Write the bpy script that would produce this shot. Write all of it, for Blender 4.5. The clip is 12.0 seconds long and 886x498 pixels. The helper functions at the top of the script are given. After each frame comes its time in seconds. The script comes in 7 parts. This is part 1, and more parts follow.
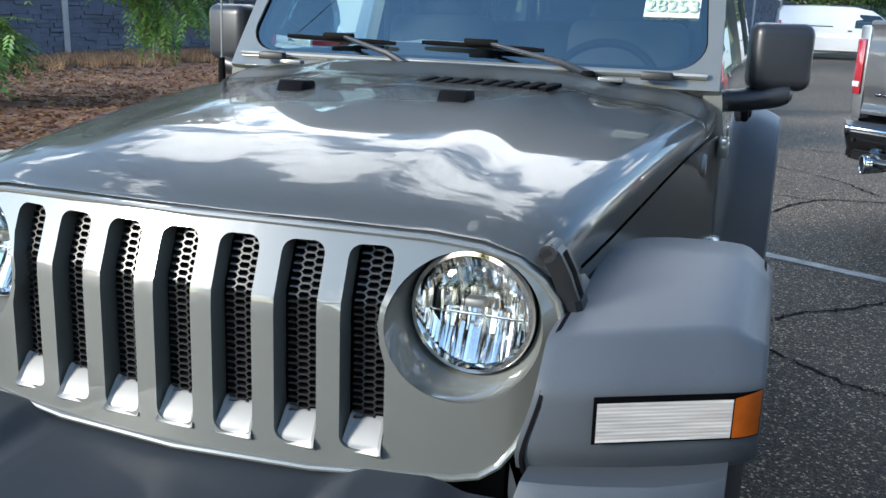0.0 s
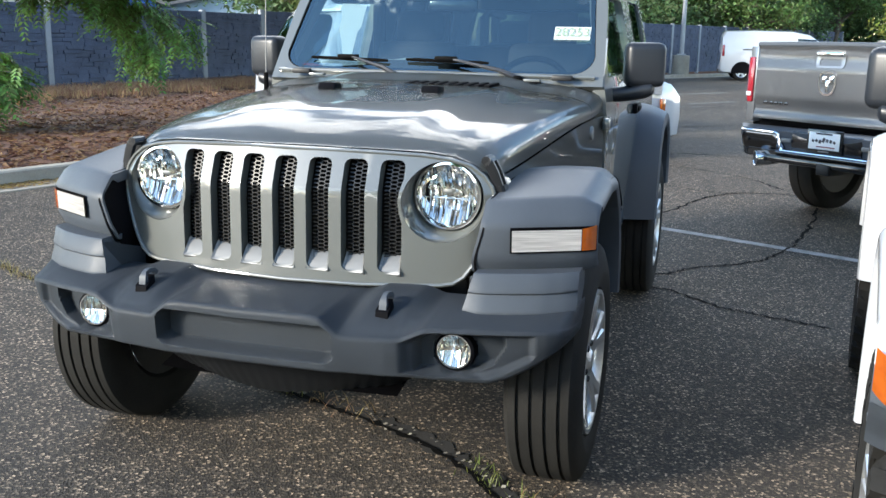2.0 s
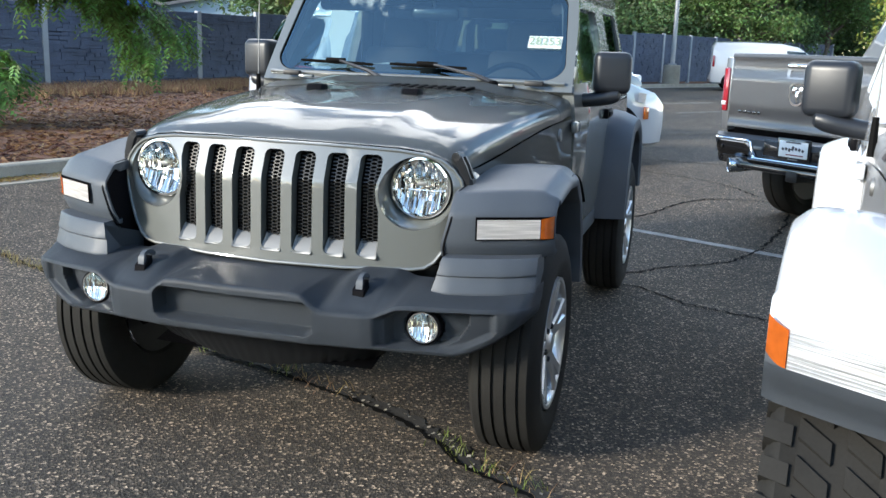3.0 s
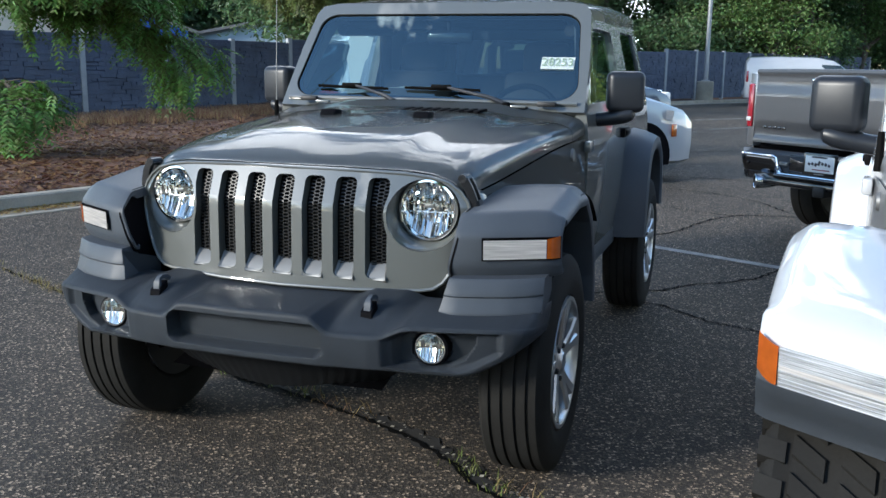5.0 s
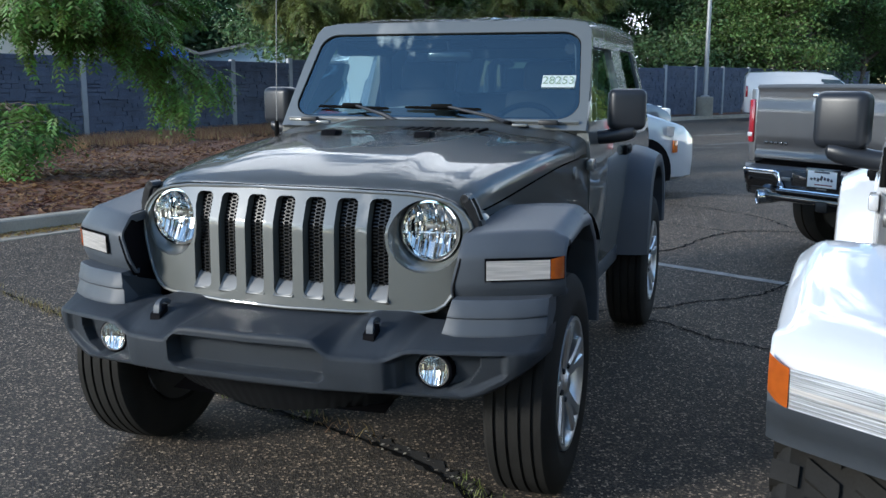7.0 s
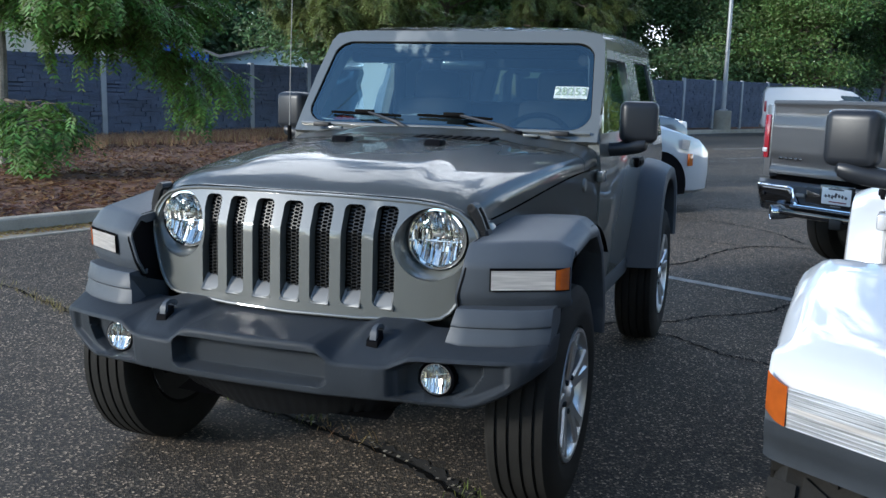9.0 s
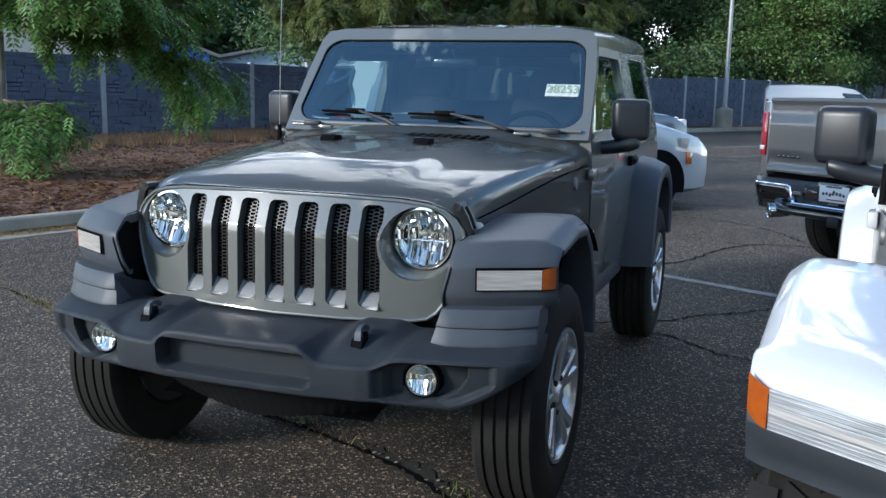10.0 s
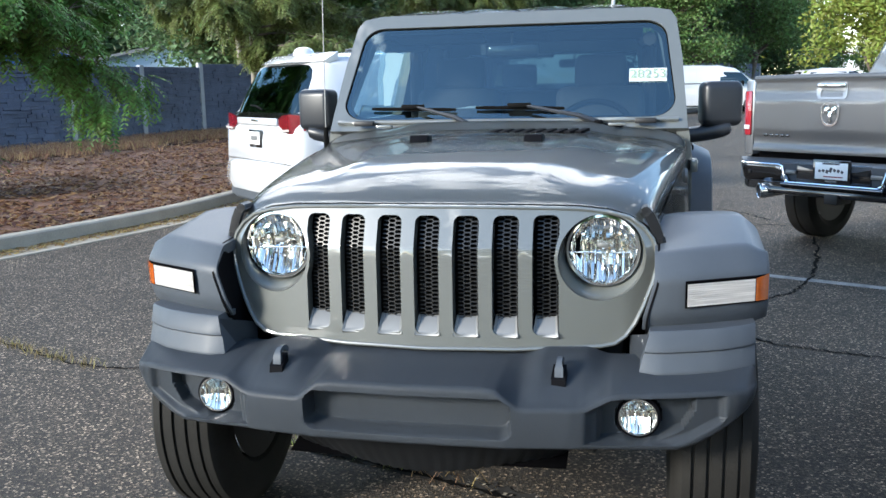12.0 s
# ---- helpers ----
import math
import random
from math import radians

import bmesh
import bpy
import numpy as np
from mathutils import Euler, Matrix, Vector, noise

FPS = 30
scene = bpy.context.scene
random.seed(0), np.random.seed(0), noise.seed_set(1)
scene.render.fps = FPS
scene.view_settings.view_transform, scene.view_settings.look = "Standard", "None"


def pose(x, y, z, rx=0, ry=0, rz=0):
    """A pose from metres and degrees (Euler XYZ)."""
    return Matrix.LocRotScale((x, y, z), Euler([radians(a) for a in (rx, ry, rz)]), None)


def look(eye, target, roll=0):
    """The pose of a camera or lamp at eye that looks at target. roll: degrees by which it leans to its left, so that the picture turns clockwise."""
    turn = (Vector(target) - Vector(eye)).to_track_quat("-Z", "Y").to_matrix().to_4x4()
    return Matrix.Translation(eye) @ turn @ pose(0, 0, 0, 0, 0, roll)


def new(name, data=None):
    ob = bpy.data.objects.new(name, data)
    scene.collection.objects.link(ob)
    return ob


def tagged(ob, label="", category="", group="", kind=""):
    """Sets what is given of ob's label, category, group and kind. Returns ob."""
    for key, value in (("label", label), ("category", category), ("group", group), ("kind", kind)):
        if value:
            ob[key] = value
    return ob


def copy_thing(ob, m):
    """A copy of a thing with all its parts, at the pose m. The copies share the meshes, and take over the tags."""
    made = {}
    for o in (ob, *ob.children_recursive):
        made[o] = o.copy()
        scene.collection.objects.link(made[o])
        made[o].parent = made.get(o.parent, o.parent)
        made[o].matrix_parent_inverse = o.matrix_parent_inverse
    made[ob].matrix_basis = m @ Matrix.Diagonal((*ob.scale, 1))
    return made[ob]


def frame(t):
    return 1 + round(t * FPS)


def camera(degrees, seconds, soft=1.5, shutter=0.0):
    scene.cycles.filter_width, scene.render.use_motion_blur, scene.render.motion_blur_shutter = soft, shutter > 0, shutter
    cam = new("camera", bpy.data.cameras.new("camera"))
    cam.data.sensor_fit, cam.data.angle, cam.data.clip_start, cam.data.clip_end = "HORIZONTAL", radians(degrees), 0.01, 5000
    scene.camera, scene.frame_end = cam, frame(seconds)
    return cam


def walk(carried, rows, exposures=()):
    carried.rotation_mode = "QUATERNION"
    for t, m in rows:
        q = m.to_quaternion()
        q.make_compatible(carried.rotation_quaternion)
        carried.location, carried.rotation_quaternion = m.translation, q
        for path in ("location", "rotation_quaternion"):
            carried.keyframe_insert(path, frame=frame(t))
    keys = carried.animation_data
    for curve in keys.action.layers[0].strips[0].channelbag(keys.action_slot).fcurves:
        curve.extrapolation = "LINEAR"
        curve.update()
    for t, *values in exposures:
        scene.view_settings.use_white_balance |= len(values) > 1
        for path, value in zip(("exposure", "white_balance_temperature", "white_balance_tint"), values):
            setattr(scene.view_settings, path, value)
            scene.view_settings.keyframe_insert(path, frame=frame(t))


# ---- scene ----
cam = camera(50.9, 12.0)
PATH = [
    (0, (0.9, -1.652, 1.424), (0.264, 0.176, 0.922), 1.9),
    (0.5, (0.914, -2.054, 1.418), (0.44, -0.173, 0.932), 0.1),
    (1, (0.988, -2.401, 1.423), (0.552, -0.505, 0.959), 2.3),
    (1.5, (1.167, -2.676, 1.391), (0.652, -0.799, 0.933), 2.2),
    (2, (1.276, -2.928, 1.411), (0.705, -1.062, 0.971), 1.0),
    (2.5, (1.353, -3.162, 1.416), (0.818, -1.284, 0.981), 2.2),
    (4.5, (1.521, -3.194, 1.425), (0.871, -1.346, 1.02), 1.1),
    (5, (1.518, -3.18, 1.427), (0.885, -1.323, 1.04), 0.8),
    (5.5, (1.517, -3.171, 1.424), (0.916, -1.298, 1.064), 0.4),
    (6, (1.509, -3.162, 1.424), (0.89, -1.295, 1.066), -0.1),
    (6.5, (1.512, -3.148, 1.426), (0.861, -1.291, 1.068), -0.4),
    (7, (1.505, -3.151, 1.432), (0.866, -1.288, 1.082), 0.2),
    (9, (1.532, -3.146, 1.437), (0.863, -1.291, 1.102), 1.5),
    (9.5, (1.556, -3.124, 1.436), (0.875, -1.273, 1.104), 1.7),
    (10, (1.571, -3.097, 1.434), (0.897, -1.244, 1.097), 1.3),
    (10.5, (1.407, -3.08, 1.413), (0.744, -1.223, 1.073), 1.3),
    (11, (1.137, -3.066, 1.418), (0.514, -1.198, 1.067), -0.0),
    (11.5, (0.889, -2.984, 1.397), (0.346, -1.089, 1.058), -1.4),
    (12, (0.606, -2.909, 1.425), (0.177, -0.987, 1.075), -1.2),
]
walk(cam, [(t, look(eye, target, roll)) for t, eye, target, roll in PATH], [(t, e, k, 8) for t, e, k in ((0, 0.93, 6250), (0.5, 1.02, 6350), (1, 0.86, 6350), (1.5, 0.93, 6400), (2, 1.08, 6450), (2.5, 1.03, 6450), (4.5, 0.58, 6100), (5.5, 0.26, 6000), (7, 0.22, 5950), (10, 0.23, 5900), (10.5, 0.27, 5950), (11, 0.68, 6150), (11.5, 0.98, 6200), (12, 1.03, 6200))])

# ---- sky and sun ----
SUN_EL, SUN_AZ = radians(20), radians(222)   # azimuth clockwise from +y: behind the camera's left shoulder, veiled by cloud
world = bpy.data.worlds.new("sky")
scene.world = world
world.use_nodes = True
wn, wl = world.node_tree.nodes, world.node_tree.links
wn.clear()
w_out, w_bg = wn.new("ShaderNodeOutputWorld"), wn.new("ShaderNodeBackground")
w_sky = wn.new("ShaderNodeTexSky")
w_sky.sky_type, w_sky.sun_disc = "NISHITA", False
w_sky.sun_elevation, w_sky.sun_rotation = SUN_EL, SUN_AZ
w_sky.air_density, w_sky.dust_density, w_sky.ozone_density = 1.15, 0.10, 2.6
w_co, w_map = wn.new("ShaderNodeTexCoord"), wn.new("ShaderNodeMapping")
w_map.inputs["Scale"].default_value = (1.0, 1.0, 1.4)
w_map.inputs["Location"].default_value = (-1.364, 3.915, -4.336)
w_n = wn.new("ShaderNodeTexNoise")
w_n.inputs["Scale"].default_value, w_n.inputs["Detail"].default_value, w_n.inputs["Roughness"].default_value = 5.5, 9.0, 0.60
w_ramp = wn.new("ShaderNodeValToRGB")
w_ramp.color_ramp.elements[0].position, w_ramp.color_ramp.elements[1].position = 0.592, 0.660
w_sep, w_low, w_add = wn.new("ShaderNodeSeparateXYZ"), wn.new("ShaderNodeMapRange"), wn.new("ShaderNodeMath")
w_low.inputs["From Min"].default_value, w_low.inputs["From Max"].default_value = 0.34, 0.06     # clouds crowd together towards the horizon
w_low.inputs["To Min"].default_value, w_low.inputs["To Max"].default_value = 0.0, 0.11
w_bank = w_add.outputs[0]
for toward, wide, tight, more in (((-0.287, 0.788, 0.545), 0.87, 0.965, 0.15),):     # unseen cloud bank over the fence, added to suit the hood's reflections
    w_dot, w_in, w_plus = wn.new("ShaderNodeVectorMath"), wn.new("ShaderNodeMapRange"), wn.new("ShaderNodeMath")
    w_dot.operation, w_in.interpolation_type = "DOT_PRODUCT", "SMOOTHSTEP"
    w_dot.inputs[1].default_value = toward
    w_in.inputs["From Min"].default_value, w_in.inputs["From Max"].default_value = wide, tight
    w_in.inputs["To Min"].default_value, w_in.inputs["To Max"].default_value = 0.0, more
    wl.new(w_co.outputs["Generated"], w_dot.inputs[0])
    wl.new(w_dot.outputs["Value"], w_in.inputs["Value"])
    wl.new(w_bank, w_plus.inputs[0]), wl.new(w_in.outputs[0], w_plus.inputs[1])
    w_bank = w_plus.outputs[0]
w_mix = wn.new("ShaderNodeMix")
w_mix.data_type = "RGBA"
w_mix.inputs[7].default_value = (12.8, 13.0, 13.4, 1)     # cloud brightness, in the sky's own units
wl.new(w_co.outputs["Generated"], w_map.inputs["Vector"])
wl.new(w_co.outputs["Generated"], w_sep.inputs[0])
wl.new(w_sep.outputs["Z"], w_low.inputs["Value"])
wl.new(w_map.outputs["Vector"], w_n.inputs["Vector"])
wl.new(w_n.outputs["Fac"], w_add.inputs[0])
wl.new(w_low.outputs[0], w_add.inputs[1])
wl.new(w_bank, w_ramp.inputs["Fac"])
wl.new(w_ramp.outputs["Color"], w_mix.inputs[0])
wl.new(w_sky.outputs["Color"], w_mix.inputs[6])
wl.new(w_mix.outputs[2], w_bg.inputs["Color"])
w_bg.inputs["Strength"].default_value = 0.27
wl.new(w_bg.outputs["Background"], w_out.inputs["Surface"])
sun = new("sun", bpy.data.lights.new("sun", "SUN"))
sun.data.energy, sun.data.angle, sun.data.color = 5.0, radians(12), (1.0, 0.92, 0.80)
sd = Vector((math.sin(SUN_AZ) * math.cos(SUN_EL), math.cos(SUN_AZ) * math.cos(SUN_EL), math.sin(SUN_EL)))
sun.matrix_world = look(sd * 60, (0, 0, 0))

# ---- materials ----
def nodes_of(name):
    m = bpy.data.materials.new(name)
    m.use_nodes = True
    n = m.node_tree.nodes
    return m, n, m.node_tree.links, n["Principled BSDF"]


def mat(name, color, rough=0.5, metal=0.0, coat=0.0, coat_rough=0.05, vary=0.12, scale=6.0, bump=0.0, bump_scale=120.0, spec=0.5, fine=0.0, per_object=0.0):
    """A painted or moulded surface: colour varied by broad stains, fine grain in the relief."""
    m, n, l, p = nodes_of(name)
    co = n.new("ShaderNodeTexCoord")
    big = n.new("ShaderNodeTexNoise")
    big.inputs["Scale"].default_value, big.inputs["Detail"].default_value = scale, 6
    l.new(co.outputs["Object"], big.inputs["Vector"])
    ramp = n.new("ShaderNodeMapRange")
    ramp.inputs["From Min"].default_value, ramp.inputs["From Max"].default_value = 0.3, 0.7
    ramp.inputs["To Min"].default_value, ramp.inputs["To Max"].default_value = 1 - vary, 1 + vary
    l.new(big.outputs["Fac"], ramp.inputs["Value"])
    val = ramp.outputs["Result"]
    if fine:
        sm = n.new("ShaderNodeTexNoise")
        sm.inputs["Scale"].default_value, sm.inputs["Detail"].default_value = bump_scale, 3
        l.new(co.outputs["Object"], sm.inputs["Vector"])
        r2 = n.new("ShaderNodeMapRange")
        r2.inputs["From Min"].default_value, r2.inputs["From Max"].default_value = 0.3, 0.7
        r2.inputs["To Min"].default_value, r2.inputs["To Max"].default_value = 1 - fine, 1 + fine
        l.new(sm.outputs["Fac"], r2.inputs["Value"])
        mu = n.new("ShaderNodeMath")
        mu.operation = "MULTIPLY"
        l.new(val, mu.inputs[0]), l.new(r2.outputs["Result"], mu.inputs[1])
        val = mu.outputs[0]
    if per_object:
        oi = n.new("ShaderNodeObjectInfo")
        r3 = n.new("ShaderNodeMapRange")
        r3.inputs["To Min"].default_value, r3.inputs["To Max"].default_value = 1 - per_object, 1 + per_object
        l.new(oi.outputs["Random"], r3.inputs["Value"])
        mu = n.new("ShaderNodeMath")
        mu.operation = "MULTIPLY"
        l.new(val, mu.inputs[0]), l.new(r3.outputs["Result"], mu.inputs[1])
        val = mu.outputs[0]
    sc = n.new("ShaderNodeVectorMath")
    sc.operation = "SCALE"
    sc.inputs[0].default_value = color
    l.new(val, sc.inputs["Scale"])
    l.new(sc.outputs[0], p.inputs["Base Color"])
    p.inputs["Roughness"].default_value, p.inputs["Metallic"].default_value = rough, metal
    p.inputs["Coat Weight"].default_value, p.inputs["Coat Roughness"].default_value = coat, coat_rough
    p.inputs["Coat IOR"].default_value = 1.65
    p.inputs["Specular IOR Level"].default_value = spec
    if bump:
        nb = n.new("ShaderNodeTexNoise")
        nb.inputs["Scale"].default_value, nb.inputs["Detail"].default_value = bump_scale, 4
        l.new(co.outputs["Object"], nb.inputs["Vector"])
        b = n.new("ShaderNodeBump")
        b.inputs["Strength"].default_value, b.inputs["Distance"].default_value = bump, 0.004
        l.new(nb.outputs["Fac"], b.inputs["Height"])
        l.new(b.outputs["Normal"], p.inputs["Normal"])
    return m


def glass(name, tint, gloss_rough=0.0, ior=1.5, body=0.0, body_color=(0.8, 0.8, 0.8), films=1.6):
    """A pane: clear, tinted, mirroring by Fresnel; body is the share of light that it scatters."""
    m, n, l, p = nodes_of(name)
    n.remove(p)
    tr, gl, mx = n.new("ShaderNodeBsdfTransparent"), n.new("ShaderNodeBsdfGlossy"), n.new("ShaderNodeMixShader")
    tr.inputs["Color"].default_value = (*tint, 1)
    gl.inputs["Roughness"].default_value = gloss_rough
    gl.inputs["Color"].default_value = (0.78, 0.97, 1.0, 1)
    lw, pw, ml = n.new("ShaderNodeLayerWeight"), n.new("ShaderNodeMath"), n.new("ShaderNodeMapRange")
    pw.operation = "POWER"
    pw.inputs[1].default_value = 5.0
    f0 = ((ior - 1) / (ior + 1)) ** 2
    ml.inputs["To Min"].default_value, ml.inputs["To Max"].default_value = f0 * films, 1.0
    lw.inputs["Blend"].default_value = 0.5
    l.new(lw.outputs["Facing"], pw.inputs[0])
    l.new(pw.outputs[0], ml.inputs["Value"])
    l.new(ml.outputs[0], mx.inputs[0])
    src = tr.outputs[0]
    if body:
        df, m2 = n.new("ShaderNodeBsdfDiffuse"), n.new("ShaderNodeMixShader")
        df.inputs["Color"].default_value = (*body_color, 1)
        m2.inputs[0].default_value = body
        l.new(tr.outputs[0], m2.inputs[1]), l.new(df.outputs[0], m2.inputs[2])
        src = m2.outputs[0]
    l.new(src, mx.inputs[1]), l.new(gl.outputs[0], mx.inputs[2])
    l.new(mx.outputs[0], n["Material Output"].inputs["Surface"])
    return m


GREY_PAINT = mat("grey_paint", (0.080, 0.085, 0.080), 0.42, coat=1.0, coat_rough=0.015, vary=0.03, scale=2.0)
WHITE_PAINT = mat("white_paint", (0.42, 0.43, 0.445), 0.4, coat=1.0, coat_rough=0.03, vary=0.02, scale=2.0)
SILVER_PAINT = mat("silver_paint", (0.165, 0.171, 0.180), 0.34, metal=0.55, coat=1.0, coat_rough=0.03, vary=0.04, scale=2.0, bump=0.02, bump_scale=900)
NAVY_PAINT = mat("navy_paint", (0.01, 0.02, 0.06), 0.35, coat=1.0, vary=0.05, scale=2.0)
PLASTIC = mat("black_plastic", (0.053, 0.061, 0.072), 0.46, vary=0.08, scale=3.0, bump=0.10, bump_scale=520, fine=0.06, spec=0.22)
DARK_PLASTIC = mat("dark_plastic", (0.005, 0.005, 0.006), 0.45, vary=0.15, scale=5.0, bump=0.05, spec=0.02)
VALANCE = mat("valance_plastic", (0.016, 0.017, 0.019), 0.55, vary=0.15, scale=5.0, bump=0.1, spec=0.2)
MIRROR_PLASTIC = mat("mirror_plastic", (0.012, 0.014, 0.018), 0.36, spec=0.36, vary=0.1, scale=5.0, bump=0.06, bump_scale=400)
GLOSS_BLACK = mat("gloss_black", (0.008, 0.008, 0.009), 0.18, coat=0.6, vary=0.1)
RUBBER = mat("tyre_rubber", (0.012, 0.0115, 0.0105), 0.8, vary=0.25, scale=7.0, bump=0.15, bump_scale=160, fine=0.12, spec=0.18)
LATCH_RUBBER = mat("latch_rubber", (0.008, 0.0085, 0.010), 0.40, vary=0.15, scale=20.0, spec=0.35)
SEAL = mat("rubber_seal", (0.005, 0.005, 0.005), 0.55, vary=0.1, spec=0.02)
CHROME = mat("chrome", (0.86, 0.87, 0.88), 0.06, metal=1.0, vary=0.04)
SATIN = mat("satin_silver", (0.16, 0.162, 0.16), 0.52, metal=0.6, vary=0.06, scale=9.0)
ALLOY = mat("alloy_wheel", (0.58, 0.59, 0.60), 0.30, metal=0.85, vary=0.06, scale=8.0)
REFLECTOR = mat("lamp_reflector", (0.93, 0.88, 0.81), 0.13, metal=1.0, vary=0.03)
DARK_METAL = mat("dark_metal", (0.012, 0.012, 0.013), 0.5, metal=0.3, vary=0.2, scale=10.0)
FABRIC = mat("seat_fabric", (0.018, 0.018, 0.02), 0.9, vary=0.2, scale=12.0, bump=0.2, bump_scale=300)
PAPER = mat("paper", (0.72, 0.78, 0.78), 0.8, vary=0.05, scale=8.0)
THIN_PAPER = mat("thin_paper", (0.74, 0.80, 0.80), 0.8, vary=0.05, scale=8.0)
tp_n, tp_l = THIN_PAPER.node_tree.nodes, THIN_PAPER.node_tree.links
tp_t, tp_m = tp_n.new("ShaderNodeBsdfTranslucent"), tp_n.new("ShaderNodeMixShader")
tp_t.inputs["Color"].default_value = (0.62, 0.66, 0.66, 1)
tp_m.inputs[0].default_value = 0.6
tp_l.new(tp_n["Principled BSDF"].outputs[0], tp_m.inputs[1]), tp_l.new(tp_t.outputs[0], tp_m.inputs[2])
tp_l.new(tp_m.outputs[0], tp_n["Material Output"].inputs["Surface"])
INK = mat("ink", (0.22, 0.30, 0.22), 0.8, vary=0.05)
PLATE_WHITE = mat("plate_white", (0.78, 0.76, 0.72), 0.45, vary=0.05)
RED_LENS = mat("red_lens", (0.21, 0.010, 0.018), 0.15, coat=1.0, vary=0.15, scale=30.0)
AMBER_LENS = mat("amber_lens", (0.50, 0.115, 0.012), 0.12, coat=1.0, vary=0.12, scale=40.0)
FROST_LENS = mat("frosted_lens", (0.66, 0.63, 0.60), 0.30, metal=0.0, coat=1.0, vary=0.22, scale=24.0)
STRIP_LENS = mat("strip_lens", (0.52, 0.53, 0.54), 0.30, metal=0.25, coat=1.0, vary=0.40, scale=26.0)
for lens_mat in (FROST_LENS, STRIP_LENS):                  # fine level streaks in the lamp lenses
    ln, ll = lens_mat.node_tree.nodes, lens_mat.node_tree.links
    lm = ln.new("ShaderNodeMapping")
    lm.inputs["Scale"].default_value = (0.35, 0.35, 9.0)
    ll.new(ln["Texture Coordinate"].outputs["Object"], lm.inputs["Vector"])
    ll.new(lm.outputs["Vector"], ln["Noise Texture"].inputs["Vector"])
DECAL = mat("decal", (0.05, 0.04, 0.045), 0.5, vary=0.05)
GLASS = glass("window_glass", (0.42, 0.58, 0.62), ior=1.6, films=3.0)
CLEAR_GLASS = glass("clear_glass", (0.80, 0.86, 0.86), ior=1.55)
PRIVACY = glass("privacy_glass", (0.03, 0.035, 0.04))
LAMP_GLASS = glass("lamp_glass", (0.96, 0.97, 0.97), ior=1.35)


# ---- building blocks ----
def finish(bm, name, material, angle=32, smooth=True):
    bmesh.ops.recalc_face_normals(bm, faces=bm.faces[:])
    me = bpy.data.meshes.new(name)
    bm.to_mesh(me)
    bm.free()
    if smooth:
        me.shade_smooth()
        me.set_sharp_from_angle(angle=radians(angle))
    me.materials.append(material)
    return me


def part(name, bm, material, parent=None, label="", angle=32, smooth=True):
    """Links a bmesh as one mesh object under a thing or a part."""
    ob = new(name, finish(bm, name, material, angle, smooth))
    ob.parent = parent
    if label:
        tagged(ob, label)
    return ob


def thing(name, m, label, category, group="", kind=""):
    ob = new(name)
    ob.empty_display_size = 0.2
    ob.matrix_world = m
    return tagged(ob, label, category, group, kind)


def join(*bms):
    """Several bmeshes as one."""
    out = bms[0]
    for b in bms[1:]:
        me = bpy.data.meshes.new("tmp")
        b.to_mesh(me)
        b.free()
        out.from_mesh(me)
        bpy.data.meshes.remove(me)
    return out


def surf(nu, nv, fn, thick=0.0):
    """A sheet over u, v in 0..1; thick: its depth, laid to the back of its normals."""
    bm = bmesh.new()
    vs = [[bm.verts.new(fn(i / nu, j / nv)) for j in range(nv + 1)] for i in range(nu + 1)]
    for i in range(nu):
        for j in range(nv):
            bm.faces.new((vs[i][j], vs[i + 1][j], vs[i + 1][j + 1], vs[i][j + 1]))
    if thick:
        bmesh.ops.solidify(bm, geom=bm.faces[:], thickness=thick)
    return bm


def loft(rings, closed=True, cap=True, loop=False):
    """A skin over rings of points of equal number."""
    bm = bmesh.new()
    vs = [[bm.verts.new(p) for p in r] for r in rings]
    n, k = len(vs), len(vs[0])
    for i in range(n if loop else n - 1):
        a, b = vs[i], vs[(i + 1) % n]
        for j in range(k if closed else k - 1):
            q = (j + 1) % k
            bm.faces.new((a[j], a[q], b[q], b[j]))
    if cap and closed and not loop:
        bm.faces.new(vs[0])
        bm.faces.new(list(reversed(vs[-1])))
    return bm


def box(c, s, bevel=0.0, seg=2, m=None):
    bm = bmesh.new()
    bmesh.ops.create_cube(bm, size=1.0)
    for v in bm.verts:
        v.co = Vector((v.co.x * s[0], v.co.y * s[1], v.co.z * s[2]))
    if bevel:
        bmesh.ops.bevel(bm, geom=bm.edges[:], offset=bevel, segments=seg, affect="EDGES", profile=0.5)
    bmesh.ops.transform(bm, matrix=Matrix.Translation(c) @ (m or Matrix()), verts=bm.verts[:])
    return bm


def prism(pts, axis, a, b, bevel=0.0, seg=2):
    """A flat outline of (p, q) drawn along an axis from a to b. x: (y, z); y: (x, z); z: (x, y)."""
    put = {"x": lambda p, q, h: (h, p, q), "y": lambda p, q, h: (p, h, q), "z": lambda p, q, h: (p, q, h)}[axis]
    bm = loft([[put(p, q, a) for p, q in pts], [put(p, q, b) for p, q in pts]])
    if bevel:
        bmesh.ops.bevel(bm, geom=bm.edges[:], offset=bevel, segments=seg, affect="EDGES", profile=0.5)
    return bm


